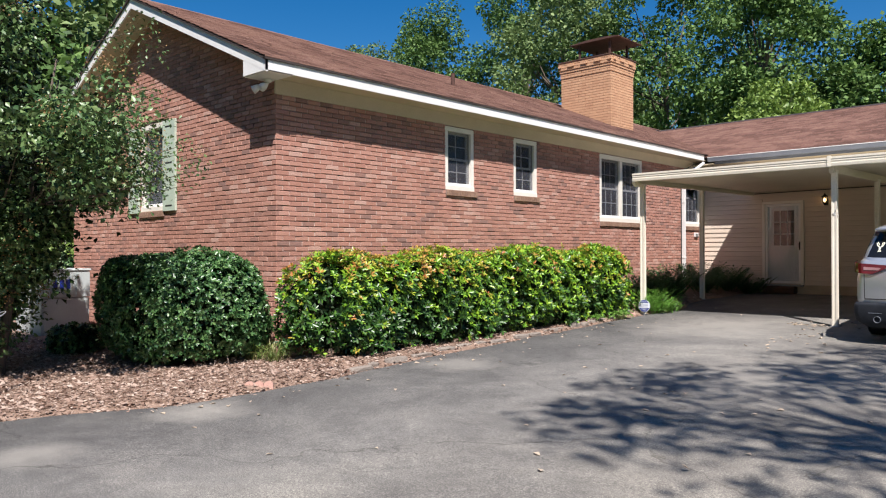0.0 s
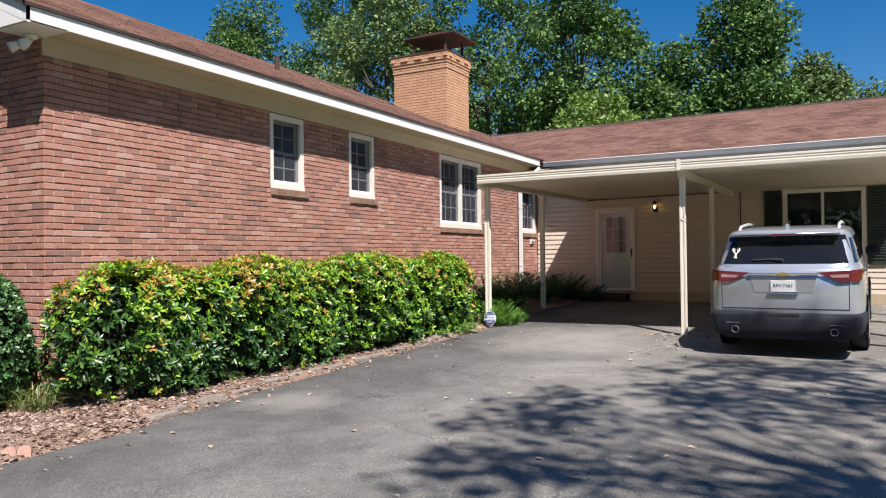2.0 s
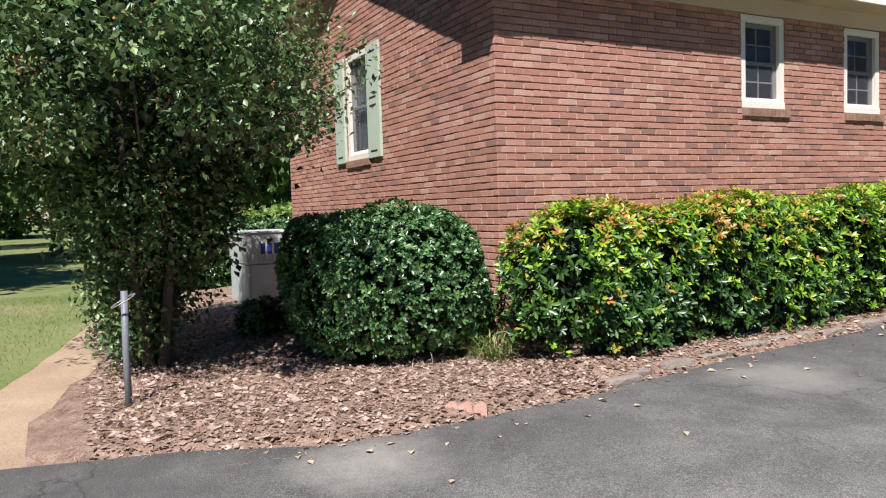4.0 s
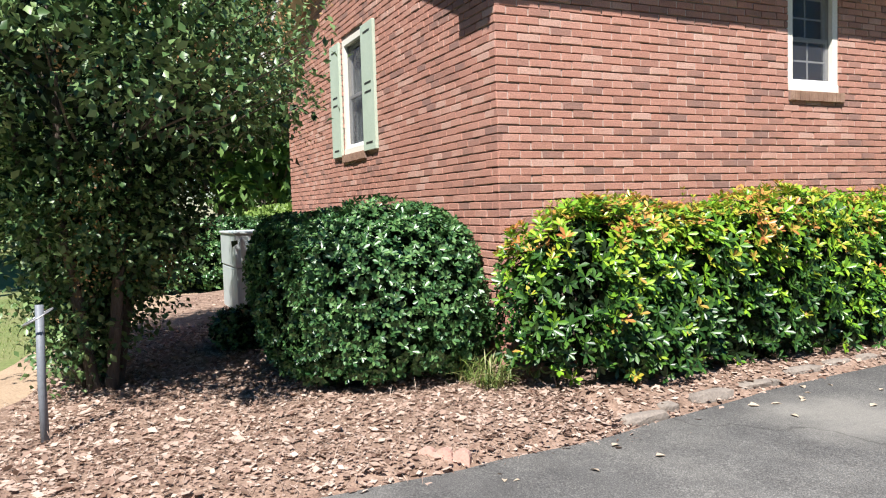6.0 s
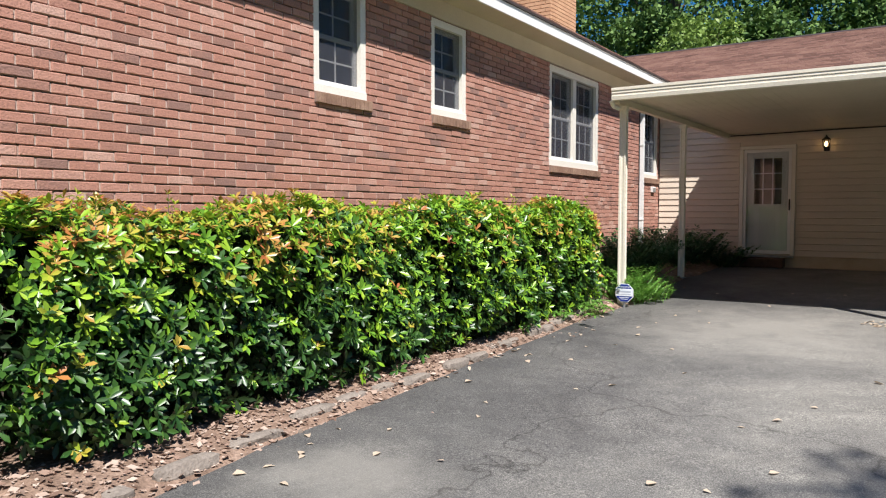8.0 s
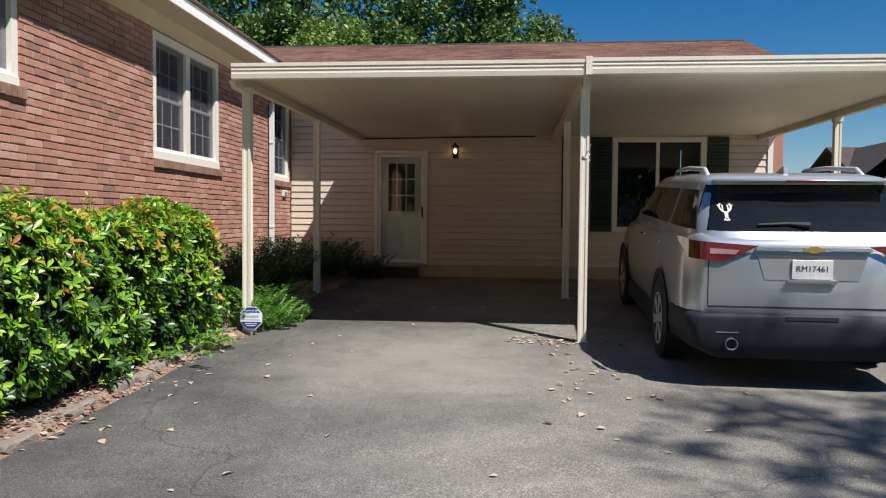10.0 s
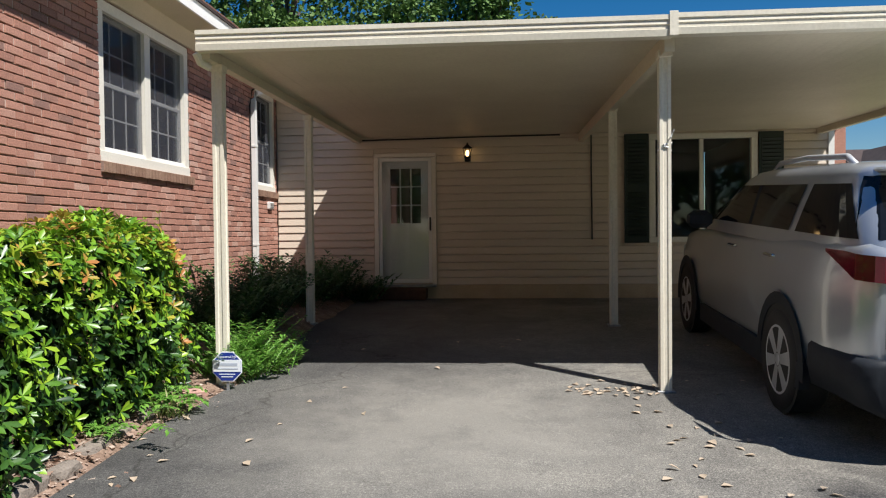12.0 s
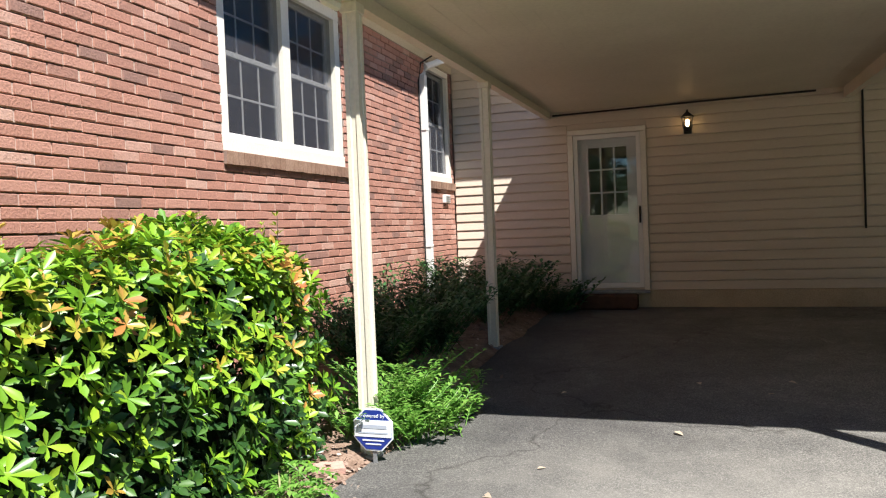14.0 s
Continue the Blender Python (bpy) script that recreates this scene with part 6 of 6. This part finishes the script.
part("gable", Shape().prism([(14.0, 3.6), (16.6, 5.9), (19.2, 3.6)], "y", 45.8, 46.0), SOFFIT, nb)
rf = Shape().prism([(46.0, 3.5), (51, 6.0), (56.5, 3.5), (51, 5.8)], "x", 13.5, 32.5)
rf.prism([(12.4, 3.5), (15.0, 5.9), (17.6, 3.5), (15.0, 5.65)], "y", 45.2, 51)
part("roof", rf, mat("dark_shingle", [(0.05, 0.035, 0.035), (0.09, 0.065, 0.06)], 2, 0.95, 0.6, 20), nb)
part("chimney", Shape().block(17.2, 17.7, 49, 49.5, 5, 6.6, ch=0.02), BRICK, nb)
part("window", Shape().block(15.4, 16.6, 45.75, 45.79, 1.4, 2.8), GLASS, nb)

# service wires on the gable
tagged(new("service_wire", Shape().tube([(-16.25, 5.95, 3.35), (-19, 5.7, 3.6), (-24, 5.2, 4.3), (-34, 4.0, 6.0)], 0.012, 5).mesh("service_wire", GALV)), "pale service wire running from the gable", "wire")
tagged(new("service_wire", Shape().tube([(-16.25, 5.95, 3.2), (-19, 5.7, 3.2), (-24, 5.2, 3.6), (-34, 4.0, 5.4)], 0.010, 5).mesh("service_wire", GALV)), "pale service wire running from the gable", "wire")

# ---- the parked car ----
SILVER = mat("silver_car_paint", [(0.50, 0.53, 0.57), (0.55, 0.58, 0.62)], 2, 0.28, 0.0, 300, metallic=0.6, stain=0.05, coat=0.7)
CLAD = mat("dark_cladding", [(0.020, 0.023, 0.029), (0.030, 0.034, 0.041)], 6, 0.6, 0.05, 120, spec=0.2)
CHROME = mat("chrome", [(0.75, 0.76, 0.78), (0.82, 0.83, 0.85)], 6, 0.12, 0.0, 60, metallic=1.0, stain=0.0)
RED_LENS = mat("red_lens", [(0.11, 0.002, 0.009), (0.17, 0.004, 0.015)], 8, 0.12, 0.0, 60, stain=0.1, coat=1.0)
CLEAR_LENS = mat("clear_lens", [(0.42, 0.20, 0.20), (0.5, 0.28, 0.28)], 8, 0.12, 0.0, 60, stain=0.1, coat=1.0)
TINT = mat("tinted_car_glass", [(0.008, 0.009, 0.011), (0.012, 0.013, 0.016)], 3, 0.05, 0.0, 60, spec=0.4)
ALLOY = mat("alloy", [(0.55, 0.56, 0.58), (0.64, 0.65, 0.67)], 6, 0.35, 0.0, 60, metallic=0.35, stain=0.1)
GOLD = mat("gold_badge", [(0.55, 0.38, 0.10), (0.65, 0.46, 0.14)], 6, 0.3, 0.0, 60, metallic=0.6)
PLATE = mat("plate_white", [(0.70, 0.70, 0.68), (0.76, 0.76, 0.74)], 6, 0.4, 0.0, 60)
INK = mat("dark_blue_ink", [(0.01, 0.012, 0.04), (0.015, 0.018, 0.05)], 6, 0.5, 0.0, 60)
DECAL = mat("decal_cream", [(0.72, 0.72, 0.55), (0.78, 0.78, 0.62)], 6, 0.5, 0.0, 60)

car = new("parked_car")
tagged(car, "silver mid-size SUV parked under the carport, seen from behind", "car")
ORIGIN[car.name] = (0, 0, 0)
ST = [0.0, 0.05, 0.16, 0.45, 0.9, 1.5, 2.2, 3.0, 3.6, 4.1, 4.6, 4.95, 5.12, 5.19]
WID = [0.84, 0.90, 0.945, 0.975, 0.99, 0.985, 0.985, 0.985, 0.985, 0.98, 0.95, 0.88, 0.78, 0.62]
BOT = [0.36, 0.34, 0.32, 0.30, 0.28, 0.26, 0.25, 0.25, 0.25, 0.26, 0.27, 0.30, 0.34, 0.40]
TOPZ = [1.20, 1.25, 1.285, 1.30, 1.29, 1.27, 1.25, 1.235, 1.20, 1.17, 1.12, 1.04, 0.95, 0.82]


def car_ring(i, grow=0.0, lo=None, hi=None):
    w, b, t = WID[i] + grow, BOT[i], TOPZ[i]
    prof = [(0.80 * w, b), (0.94 * w, b + 0.06), (0.985 * w, b + 0.22), (w, b + 0.42), (0.992 * w, b + 0.62), (0.985 * w, 0.62 * t + 0.38 * b + 0.1), (0.955 * w, t - 0.09), (0.93 * w, t - 0.03), (0.88 * w, t)]
    return prof


body = Shape()
n = 18
for i, y in enumerate(ST):
    r = car_ring(i)
    body.v += [(x, y, z) for x, z in r] + [(-x, y, z) for x, z in reversed(r)]
for i in range(len(ST) - 1):
    for j in range(n):
        q = (j + 1) % n
        body.f.append((i * n + j, i * n + q, (i + 1) * n + q, (i + 1) * n + j))
body.f.append(tuple(range(n - 1, -1, -1)))
body.f.append(tuple((len(ST) - 1) * n + j for j in range(n)))
part("body", body, SILVER, car, "silver metallic paint", True)

CZ = [1.20, 1.30, 1.42, 1.55, 1.66, 1.70, 1.745, 1.775, 1.79]
CR = [0.02, 0.07, 0.17, 0.29, 0.39, 0.36, 0.42, 0.62, 0.95]
CF = [4.0, 3.75, 3.45, 3.15, 2.90, 2.80, 2.65, 2.4, 2.0]
CW = [0.93, 0.915, 0.885, 0.85, 0.815, 0.80, 0.765, 0.69, 0.5]
EXP = 9.0


def cab(z, k):
    return float(np.interp(z, CZ, k))


cabin = Shape()
m = 48
for z, r, f_, w in zip(CZ, CR, CF, CW):
    yc, hy = 0.5 * (r + f_), 0.5 * (f_ - r)
    for j in range(m):
        a = 2 * math.pi * j / m + 0.0654
        c, s = math.cos(a), math.sin(a)
        cabin.v.append((w * math.copysign(abs(c) ** (2 / EXP), c), yc + hy * math.copysign(abs(s) ** (2 / EXP), s), z))
for i in range(len(CZ) - 1):
    for j in range(m):
        q = (j + 1) % m
        cabin.f.append((i * m + j, i * m + q, (i + 1) * m + q, (i + 1) * m + j))
cabin.f.append(tuple((len(CZ) - 1) * m + j for j in range(m)))
part("cabin", cabin, SILVER, car, "silver roof and pillars", True)


def rear_y(x, z):
    r, f_, w = cab(z, CR), cab(z, CF), cab(z, CW)
    return 0.5 * (r + f_) - 0.5 * (f_ - r) * (max(0.0, 1 - abs(x / w) ** EXP)) ** (1 / EXP)


def side_x(y, z):
    r, f_, w = cab(z, CR), cab(z, CF), cab(z, CW)
    return w * (max(0.0, 1 - abs((y - 0.5 * (r + f_)) / (0.5 * (f_ - r))) ** EXP)) ** (1 / EXP)


def patch(put, u0, u1, z0, z1, nu=12, nz=5):
    """A thin skin laid over the cabin."""
    s = Shape()
    for i in range(nz):
        for j in range(nu):
            za, zb = z0 + (z1 - z0) * i / nz, z0 + (z1 - z0) * (i + 1) / nz
            fa, fb = j / nu, (j + 1) / nu
            qs = []
            for f_, z in ((fa, za), (fb, za), (fb, zb), (fa, zb)):
                lo, hi = u0(z), u1(z)
                qs.append(put(lo + (hi - lo) * f_, z))
            s.face(*qs)
    return s


part("rear_glass", patch(lambda x, z: (x, rear_y(x, z) - 0.006, z), lambda z: -0.875 + 0.34 * (z - 1.31), lambda z: 0.875 - 0.34 * (z - 1.31), 1.31, 1.685, 20), TINT, car, "dark tinted rear glass", True)
for sg_ in (1, -1):
    part("pillar_trim", patch(lambda y, z: (sg_ * (side_x(y, z) + 0.004), y, z), lambda z: 2.1, lambda z: 2.24, 1.31, 1.64, 2), CLAD, car, "black door pillar trim", True)
    for lo, hi in (((0.24, 0.52), (1.12, 1.02)), ((1.24, 1.14), (2.12, 2.12)), ((2.2, 2.2), (3.55, 2.78))):
        part("side_glass", patch(lambda y, z: (sg_ * (side_x(y, z) + 0.006), y, z), lambda z: lo[0] + (lo[1] - lo[0]) * (z - 1.31) / 0.33, lambda z: hi[0] + (hi[1] - hi[0]) * (z - 1.31) / 0.33, 1.31, 1.64, 10), TINT, car, "dark tinted side glass", True)
part("windscreen", patch(lambda x, z: (x, (cab(z, CR) + cab(z, CF)) - rear_y(x, z) + 0.006, z), lambda z: -0.78 + 0.25 * (z - 1.3), lambda z: 0.78 - 0.25 * (z - 1.3), 1.28, 1.68, 14), TINT, car, "", True)
part("spoiler", Shape().block(-0.70, 0.70, 0.22, 0.62, 1.70, 1.735, ch=0.015), SILVER, car, "", True)
part("brake_light", Shape().block(-0.16, 0.16, 0.212, 0.221, 1.705, 1.722), RED_LENS, car)


def rear_skin(x0, x1, z0, z1, d, nx=8, nz=3, taper=0.0):
    """A panel that follows the tail of the body."""
    s = Shape()

    def at(x, z):
        w = [np.interp(z, [p[1] for p in car_ring(i)], [p[0] for p in car_ring(i)]) for i in range(5)]
        y = 0.0
        for i in range(4):
            if abs(x) > w[i]:
                y = ST[i] + (ST[i + 1] - ST[i]) * min(1.0, (abs(x) - w[i]) / max(1e-3, w[i + 1] - w[i]))
        return (x, y - d, z)
    for i in range(nx):
        for j in range(nz):
            a, b = x0 + (x1 - x0) * i / nx, x0 + (x1 - x0) * (i + 1) / nx
            c, e = z0 + (z1 - z0) * j / nz, z0 + (z1 - z0) * (j + 1) / nz
            ta, tb = taper * i / nx, taper * (i + 1) / nx
            s.face(at(a, c + ta), at(b, c + tb), at(b, e), at(a, e))
    return s


for sg_ in (1, -1):
    lamp = Shape()

    def lens_at(fx, fz):
        """A point of the lens: fx from the inner tip round the corner to the point on the flank."""
        reach = 0.92 * fx
        x = min(0.40 + reach, 0.93 + 0.045 * max(0.0, reach - 0.53) / 0.39)
        y = -0.022 if x < 0.84 else -0.022 + (x - 0.84) * 0.9
        if reach > 0.53:
            y = 0.059 + (reach - 0.53) * 0.85
        zt = 1.195 + 0.05 * min(1.0, fx * 1.4)
        low = 0.15 * min(1.0, fx / 0.30) * (1.0 if fx < 0.62 else max(0.12, 1 - (fx - 0.62) / 0.43))
        return (sg_ * (x + 0.014), y, zt - low + low * fz)

    for k in range(20):
        for q in range(3):
            lamp.face(*[lens_at((k + i) / 20, (q + j) / 3) for i, j in ((0, 0), (1, 0), (1, 1), (0, 1))])
    tl = part("tail_light", lamp, RED_LENS, car, "red tail light")
    part("reverse_lens", Shape().prism([(sg_ * 0.60, 1.125), (sg_ * 0.80, 1.13), (sg_ * 0.80, 1.175), (sg_ * 0.57, 1.16)], "y", -0.027, -0.0222), CLEAR_LENS, tl, "pale reversing lens")
    part("exhaust_tip", Shape().lathe((sg_ * 0.62, -0.05, 0.40), [(0.045, 0.03), (0.05, -0.045), (0.044, -0.045), (0.042, 0.0)], "y", 16), SHADE_METAL_GREY, car, "round steel exhaust tip")
    part("side_mirror", Shape().block(min(sg_ * 0.95, sg_ * 1.17), max(sg_ * 0.95, sg_ * 1.17), 3.28, 3.42, 1.22, 1.40, ch=0.05), CLAD, car, "dark door mirror")
    part("roof_rail", Shape().tube([(sg_ * 0.66, 0.75, 1.75), (sg_ * 0.66, 0.9, 1.82), (sg_ * 0.66, 1.6, 1.84), (sg_ * 0.66, 2.2, 1.82), (sg_ * 0.66, 2.35, 1.75)], 0.022, 8), ALLOY, car, "silver roof rail", True)
    for yy in (1.35, 2.35):
        part("door_handle", Shape().block(min(sg_ * 0.965, sg_ * 1.0), max(sg_ * 0.965, sg_ * 1.0), yy, yy + 0.2, 1.10, 1.125, ch=0.01), CHROME, car, "chrome door handle")
    for yy in (0.0,):
        part("side_cladding", Shape().prism([(0.75, 0.26), (3.55, 0.25), (3.55, 0.42), (0.75, 0.44)], "x", sg_ * 0.93, sg_ * 1.0), CLAD, car)
part("chrome_strip", Shape().block(-0.44, 0.44, -0.03, 0.0, 1.155, 1.185, ch=0.006), CHROME, car, "chrome strip")
part("badge", Shape().prism([(-0.085, 1.155), (-0.035, 1.155), (-0.035, 1.143), (0.035, 1.143), (0.035, 1.155), (0.085, 1.155), (0.075, 1.185), (0.035, 1.185), (0.035, 1.197), (-0.035, 1.197), (-0.035, 1.185), (-0.075, 1.185)], "y", -0.037, -0.031), GOLD, car, "plain gold badge")
# flat panel in darker silver paints the shade of the plate recess
part("hatch_recess", Shape().prism([(-0.42, 1.12), (0.42, 1.12), (0.36, 0.92), (-0.36, 0.92)], "y", -0.004, 0.01), mat("shaded_silver", [(0.42, 0.43, 0.45), (0.46, 0.47, 0.49)], 3, 0.3, 0.0, 60, metallic=0.5, stain=0.05), car)
pl = part("number_plate", Shape().block(-0.155, 0.155, -0.018, -0.005, 0.93, 1.085, ch=0.004), PLATE, car, "white number plate")
lettering("RM17461", 0.066, pose(0, -0.0195, 1.012, 90, 0, 0), pl, INK)
part("plate_lip", Shape().block(-0.19, 0.19, -0.03, -0.006, 0.895, 0.925, ch=0.004), CHROME, car)
part("hatch_seam", Shape().block(-0.80, 0.80, -0.003, 0.01, 0.685, 0.70), BLACK, car)
for sg_ in (1, -1):
    part("hatch_seam", Shape().block(sg_ * 0.80 - 0.004, sg_ * 0.80 + 0.004, -0.003, 0.01, 0.70, 1.07), BLACK, car)
bump = Shape()
bw = [0.86, 0.93, 0.97, 0.985, 1.0]
by = [-0.06, -0.04, 0.06, 0.28, 0.62]
for w, y in zip(bw, by):
    b0 = 0.30 if y < 0.3 else 0.28
    prof = [(0.80 * w, b0 - 0.02), (0.97 * w, b0 + 0.06), (w, b0 + 0.2), (w * 0.995, 0.60), (0.96 * w, 0.64)]
    bump.v += [(x, y, z) for x, z in prof] + [(-x, y, z) for x, z in reversed(prof)]
for i in range(4):
    for j in range(10):
        q = (j + 1) % 10
        bump.f.append((i * 10 + j, i * 10 + q, (i + 1) * 10 + q, (i + 1) * 10 + j))
bump.f.append(tuple(range(9, -1, -1)))
part("rear_bumper", bump, CLAD, car, "dark grey lower bumper", True)
part("bumper_step", Shape().block(-0.2, 0.2, -0.064, -0.055, 0.60, 0.63), BLACK, car)
for sg_ in (1, -1):
    part("reflector", Shape().block(min(sg_ * 0.56, sg_ * 0.74), max(sg_ * 0.56, sg_ * 0.74), -0.066, -0.058, 0.487, 0.495), SHADE_METAL_GREY, car)
part("wiper", Shape().tube([(0.0, rear_y(0, 1.36) - 0.03, 1.36), (-0.16, rear_y(0, 1.38) - 0.03, 1.37), (-0.40, rear_y(0.4, 1.36) - 0.025, 1.36)], [0.03, 0.016, 0.01], 6), BLACK, car, "black rear wiper")
part("antenna", Shape().prism([(0.72, 1.775), (0.98, 1.785), (0.74, 1.85)], "x", -0.02, 0.02), SILVER, car, "fin aerial")
deer = Shape()
dx, dz = -0.63, 1.455
ry_ = lambda x, z: rear_y(x, z) - 0.009


def stroke(pts, r):
    for a, b in zip(pts, pts[1:]):
        a, b = Vector((a[0], a[1])) * 0.72, Vector((b[0], b[1])) * 0.72
        nn = Vector((-(b - a).y, (b - a).x)).normalized() * r * 0.75
        deer.face(*[(dx + q.x, ry_(dx + q.x, dz + q.y), dz + q.y) for q in (a - nn, b - nn, b + nn, a + nn)])


for sg_ in (1, -1):
    stroke([(sg_ * 0.012, 0.0), (sg_ * 0.05, 0.03), (sg_ * 0.065, 0.06), (sg_ * 0.05, 0.10)], 0.009)
    stroke([(sg_ * 0.03, 0.02), (sg_ * 0.028, 0.085)], 0.007)
    stroke([(sg_ * 0.06, 0.05), (sg_ * 0.08, 0.085)], 0.006)
stroke([(0, 0.01), (0, -0.03), (0, -0.05)], 0.018)
stroke([(-0.03, -0.085), (0, -0.05), (0.03, -0.085), (-0.03, -0.085)], 0.006)
part("window_decal", deer, DECAL, car, "cream antler decal")


def wheel(y, sg_):
    cxx = sg_ * 0.885
    tyre = part("tyre", Shape().lathe((cxx, y, 0.375), [(0.25, -0.12), (0.34, -0.125), (0.37, -0.10), (0.38, -0.06), (0.38, 0.06), (0.37, 0.10), (0.34, 0.125), (0.25, 0.12)], "x", 36), BLACK, car, "", True)
    o = sg_ * 0.118
    part("rim", Shape().lathe((cxx, y, 0.375), [(0.266, o * 0.5), (0.266, o), (0.235, o * 1.04), (0.222, o * 0.5)], "x", 32), ALLOY, tyre, "silver alloy rim", True)
    part("brake_disc", Shape().lathe((cxx, y, 0.375), [(0.235, o * 0.30), (0.235, o * 0.36)], "x", 24), CLAD, tyre)
    for k in range(12):
        a = 2 * math.pi * (k // 2) / 6 + 0.3 + (0.11 if k % 2 else -0.11)
        mm = pose(cxx + o * 0.9, y, 0.375) @ Matrix.Rotation(a, 4, "X")
        part("spoke", Shape().block(-0.014, 0.014, -0.026, 0.026, 0.045, 0.25, mm, ch=0.006), ALLOY, tyre)
    part("hub", Shape().lathe((cxx, y, 0.375), [(0.06, o * 0.6), (0.055, o * 1.0), (0.03, o * 1.06)], "x", 16), ALLOY, tyre)
    arch = Shape()
    for k in range(16):
        a0, a1 = math.radians(-8 + 196 * k / 16), math.radians(-8 + 196 * (k + 1) / 16)
        for r0, r1, w0 in ((0.40, 0.485, 1.002),):
            ps = [(sg_ * w0, y + r * math.cos(a), 0.385 + r * math.sin(a)) for r, a in ((r0, a0), (r1, a0), (r1, a1), (r0, a1))]
            arch.face(*ps)
            arch.face(ps[0], ps[3], (sg_ * 0.7, ps[3][1], ps[3][2]), (sg_ * 0.7, ps[0][1], ps[0][2]))
    part("wheel_arch", arch, CLAD, car, "dark arch trim")
    # flush black disc; its colour stands for the shade inside the well
    part("wheel_well", Shape().lathe((sg_ * 0.992, y, 0.385), [(0.40, -0.004 * sg_), (0.40, 0.0)], "x", 28), BLACK, car)


for y in (1.16, 4.18):
    for sg_ in (1, -1):
        wheel(y, sg_)
car.matrix_world = Matrix.Translation((-2.10, 12.38, gz(13.4) - 0.058)) @ Matrix.Rotation(-0.03, 4, "Z") @ Matrix.Rotation(math.atan2(gz(16.48) - gz(13.41), 3.07), 4, "X")

# ---- bricks of the walls, last ----
def brick_shape(L, ch=0.004, deep=0.075, h=COURSE - 0.011):
    """A brick in its own place: front face at w = 0, along u, tumbled edges."""
    return Shape().block(-L / 2, L / 2, 0, deep, 0, h, ch=ch)


def lay(wall, u0, u1, z0, top_of, holes, to_world, near, phase):
    """Courses of running bond: near bricks are parts, the rest one mesh of pieces."""
    rest, strips = Shape(), Shape()
    full = None
    rng = random.Random(7 + int(phase * 10))
    z, r = z0, 0
    made = 0
    while z < top_of(None):
        a0, a1 = u0(z), u1(z)
        if a1 - a0 < 0.15:
            break
        for ra, rb in free_runs(a0, a1, z, z + COURSE, holes):
            off = (r % 2) * 0.5 * BL
            i0 = math.floor((ra - phase - off) / BL)
            u = phase + off + i0 * BL
            k = len(strips.v)
            pts = [to_world(*p) for p in ((ra, 0.0065, z + 0.0065), (rb, 0.0065, z + 0.0065), (rb, 0.0065, z + COURSE - 0.0065), (ra, 0.0065, z + COURSE - 0.0065),
                                          (ra, 0.022, z + 0.0055), (rb, 0.022, z + 0.0055), (rb, 0.022, z + COURSE - 0.0055), (ra, 0.022, z + COURSE - 0.0055))]
            strips.v += pts
            strips.f += [(k, k + 1, k + 2, k + 3), (k, k + 1, k + 5, k + 4), (k + 3, k + 2, k + 6, k + 7)]
            while u < rb:
                a, b = max(ra, u + 0.0072), min(rb, u + BL - 0.0072)
                if b - a > 0.01:
                    jut = rng.uniform(-0.007, 0.002)
                    dz = rng.uniform(-0.0035, 0.0035)
                    whole = abs(b - a - (BL - 0.0144)) < 1e-4
                    if whole and near(0.5 * (a + b), z) and made < 300:
                        if full is None:
                            full = brick_shape(BL - 0.0144).mesh("brick", BRICK_ONE)
                        ob = new("brick", full)
                        ob.parent = wall
                        c = to_world(0.5 * (a + b), jut, z + 0.0055 + dz)
                        ob.matrix_local = pose(*c, 0, 0, to_world.turn)
                        made += 1
                    else:
                        k = len(rest.v)
                        zz0, zz1 = z + 0.0055 + dz, z + COURSE - 0.0055 + dz
                        e = 0.004
                        rest.v += [to_world(*p) for p in ((a, jut + e, zz0), (b, jut + e, zz0), (b, jut + e, zz1), (a, jut + e, zz1),
                                                          (a + e, jut, zz0 + e), (b - e, jut, zz0 + e), (b - e, jut, zz1 - e), (a + e, jut, zz1 - e),
                                                          (a, 0.05, zz0), (b, 0.05, zz0), (b, 0.05, zz1), (a, 0.05, zz1))]
                        rest.f += [tuple(k + i for i in f) for f in ((4, 5, 6, 7), (0, 1, 5, 4), (1, 2, 6, 5), (2, 3, 7, 6), (3, 0, 4, 7), (0, 8, 9, 1), (1, 9, 10, 2), (2, 10, 11, 3), (3, 11, 8, 0))]
                u += BL
        z += COURSE
        r += 1
    ob = part("bricks", new_mesh(rest, "bricks", BRICK), BRICK, wall)
    ob["kind"] = "stuff"
    # head joints take the paler tone, coloured as if sunlit
    st = part("mortar_joints", new_mesh(strips, "mortar_joints", SUNLIT_MORTAR), SUNLIT_MORTAR, wall)
    st["kind"] = "stuff"


def new_mesh(s, name, material):
    return s.mesh(name, material, (0, 0, 0), False, False)


class EastPlace:
    turn = 90.0

    def __call__(self, u, w, z):
        return (XW - w, u, z)


class GablePlace:
    turn = 0.0

    def __call__(self, u, w, z):
        return (u, YG + w, z)


lay(wall_east, lambda z: YG, lambda z: YD - 0.02, 0.02, lambda z: WALL_TOP - 0.01, W_EAST, EastPlace(), lambda u, z: 10.2 < u < 14.0 and 1.5 < z < 2.55, YG - 0.5 * BL)
rake = lambda z: max(0.0, (z - (EAVE_Z - 0.19 - 0.0)) / SLOPE)
lay(wall_gable, lambda z: max(-16.25, WEST_X + rake(z) + 0.0), lambda z: min(XW, EAVE_X - rake(z)), 0.02, lambda z: RIDGE_Z - 0.2, W_GABLE, GablePlace(), lambda u, z: -11.6 < u < -8.95 and 1.6 < z < 3.1, XW)
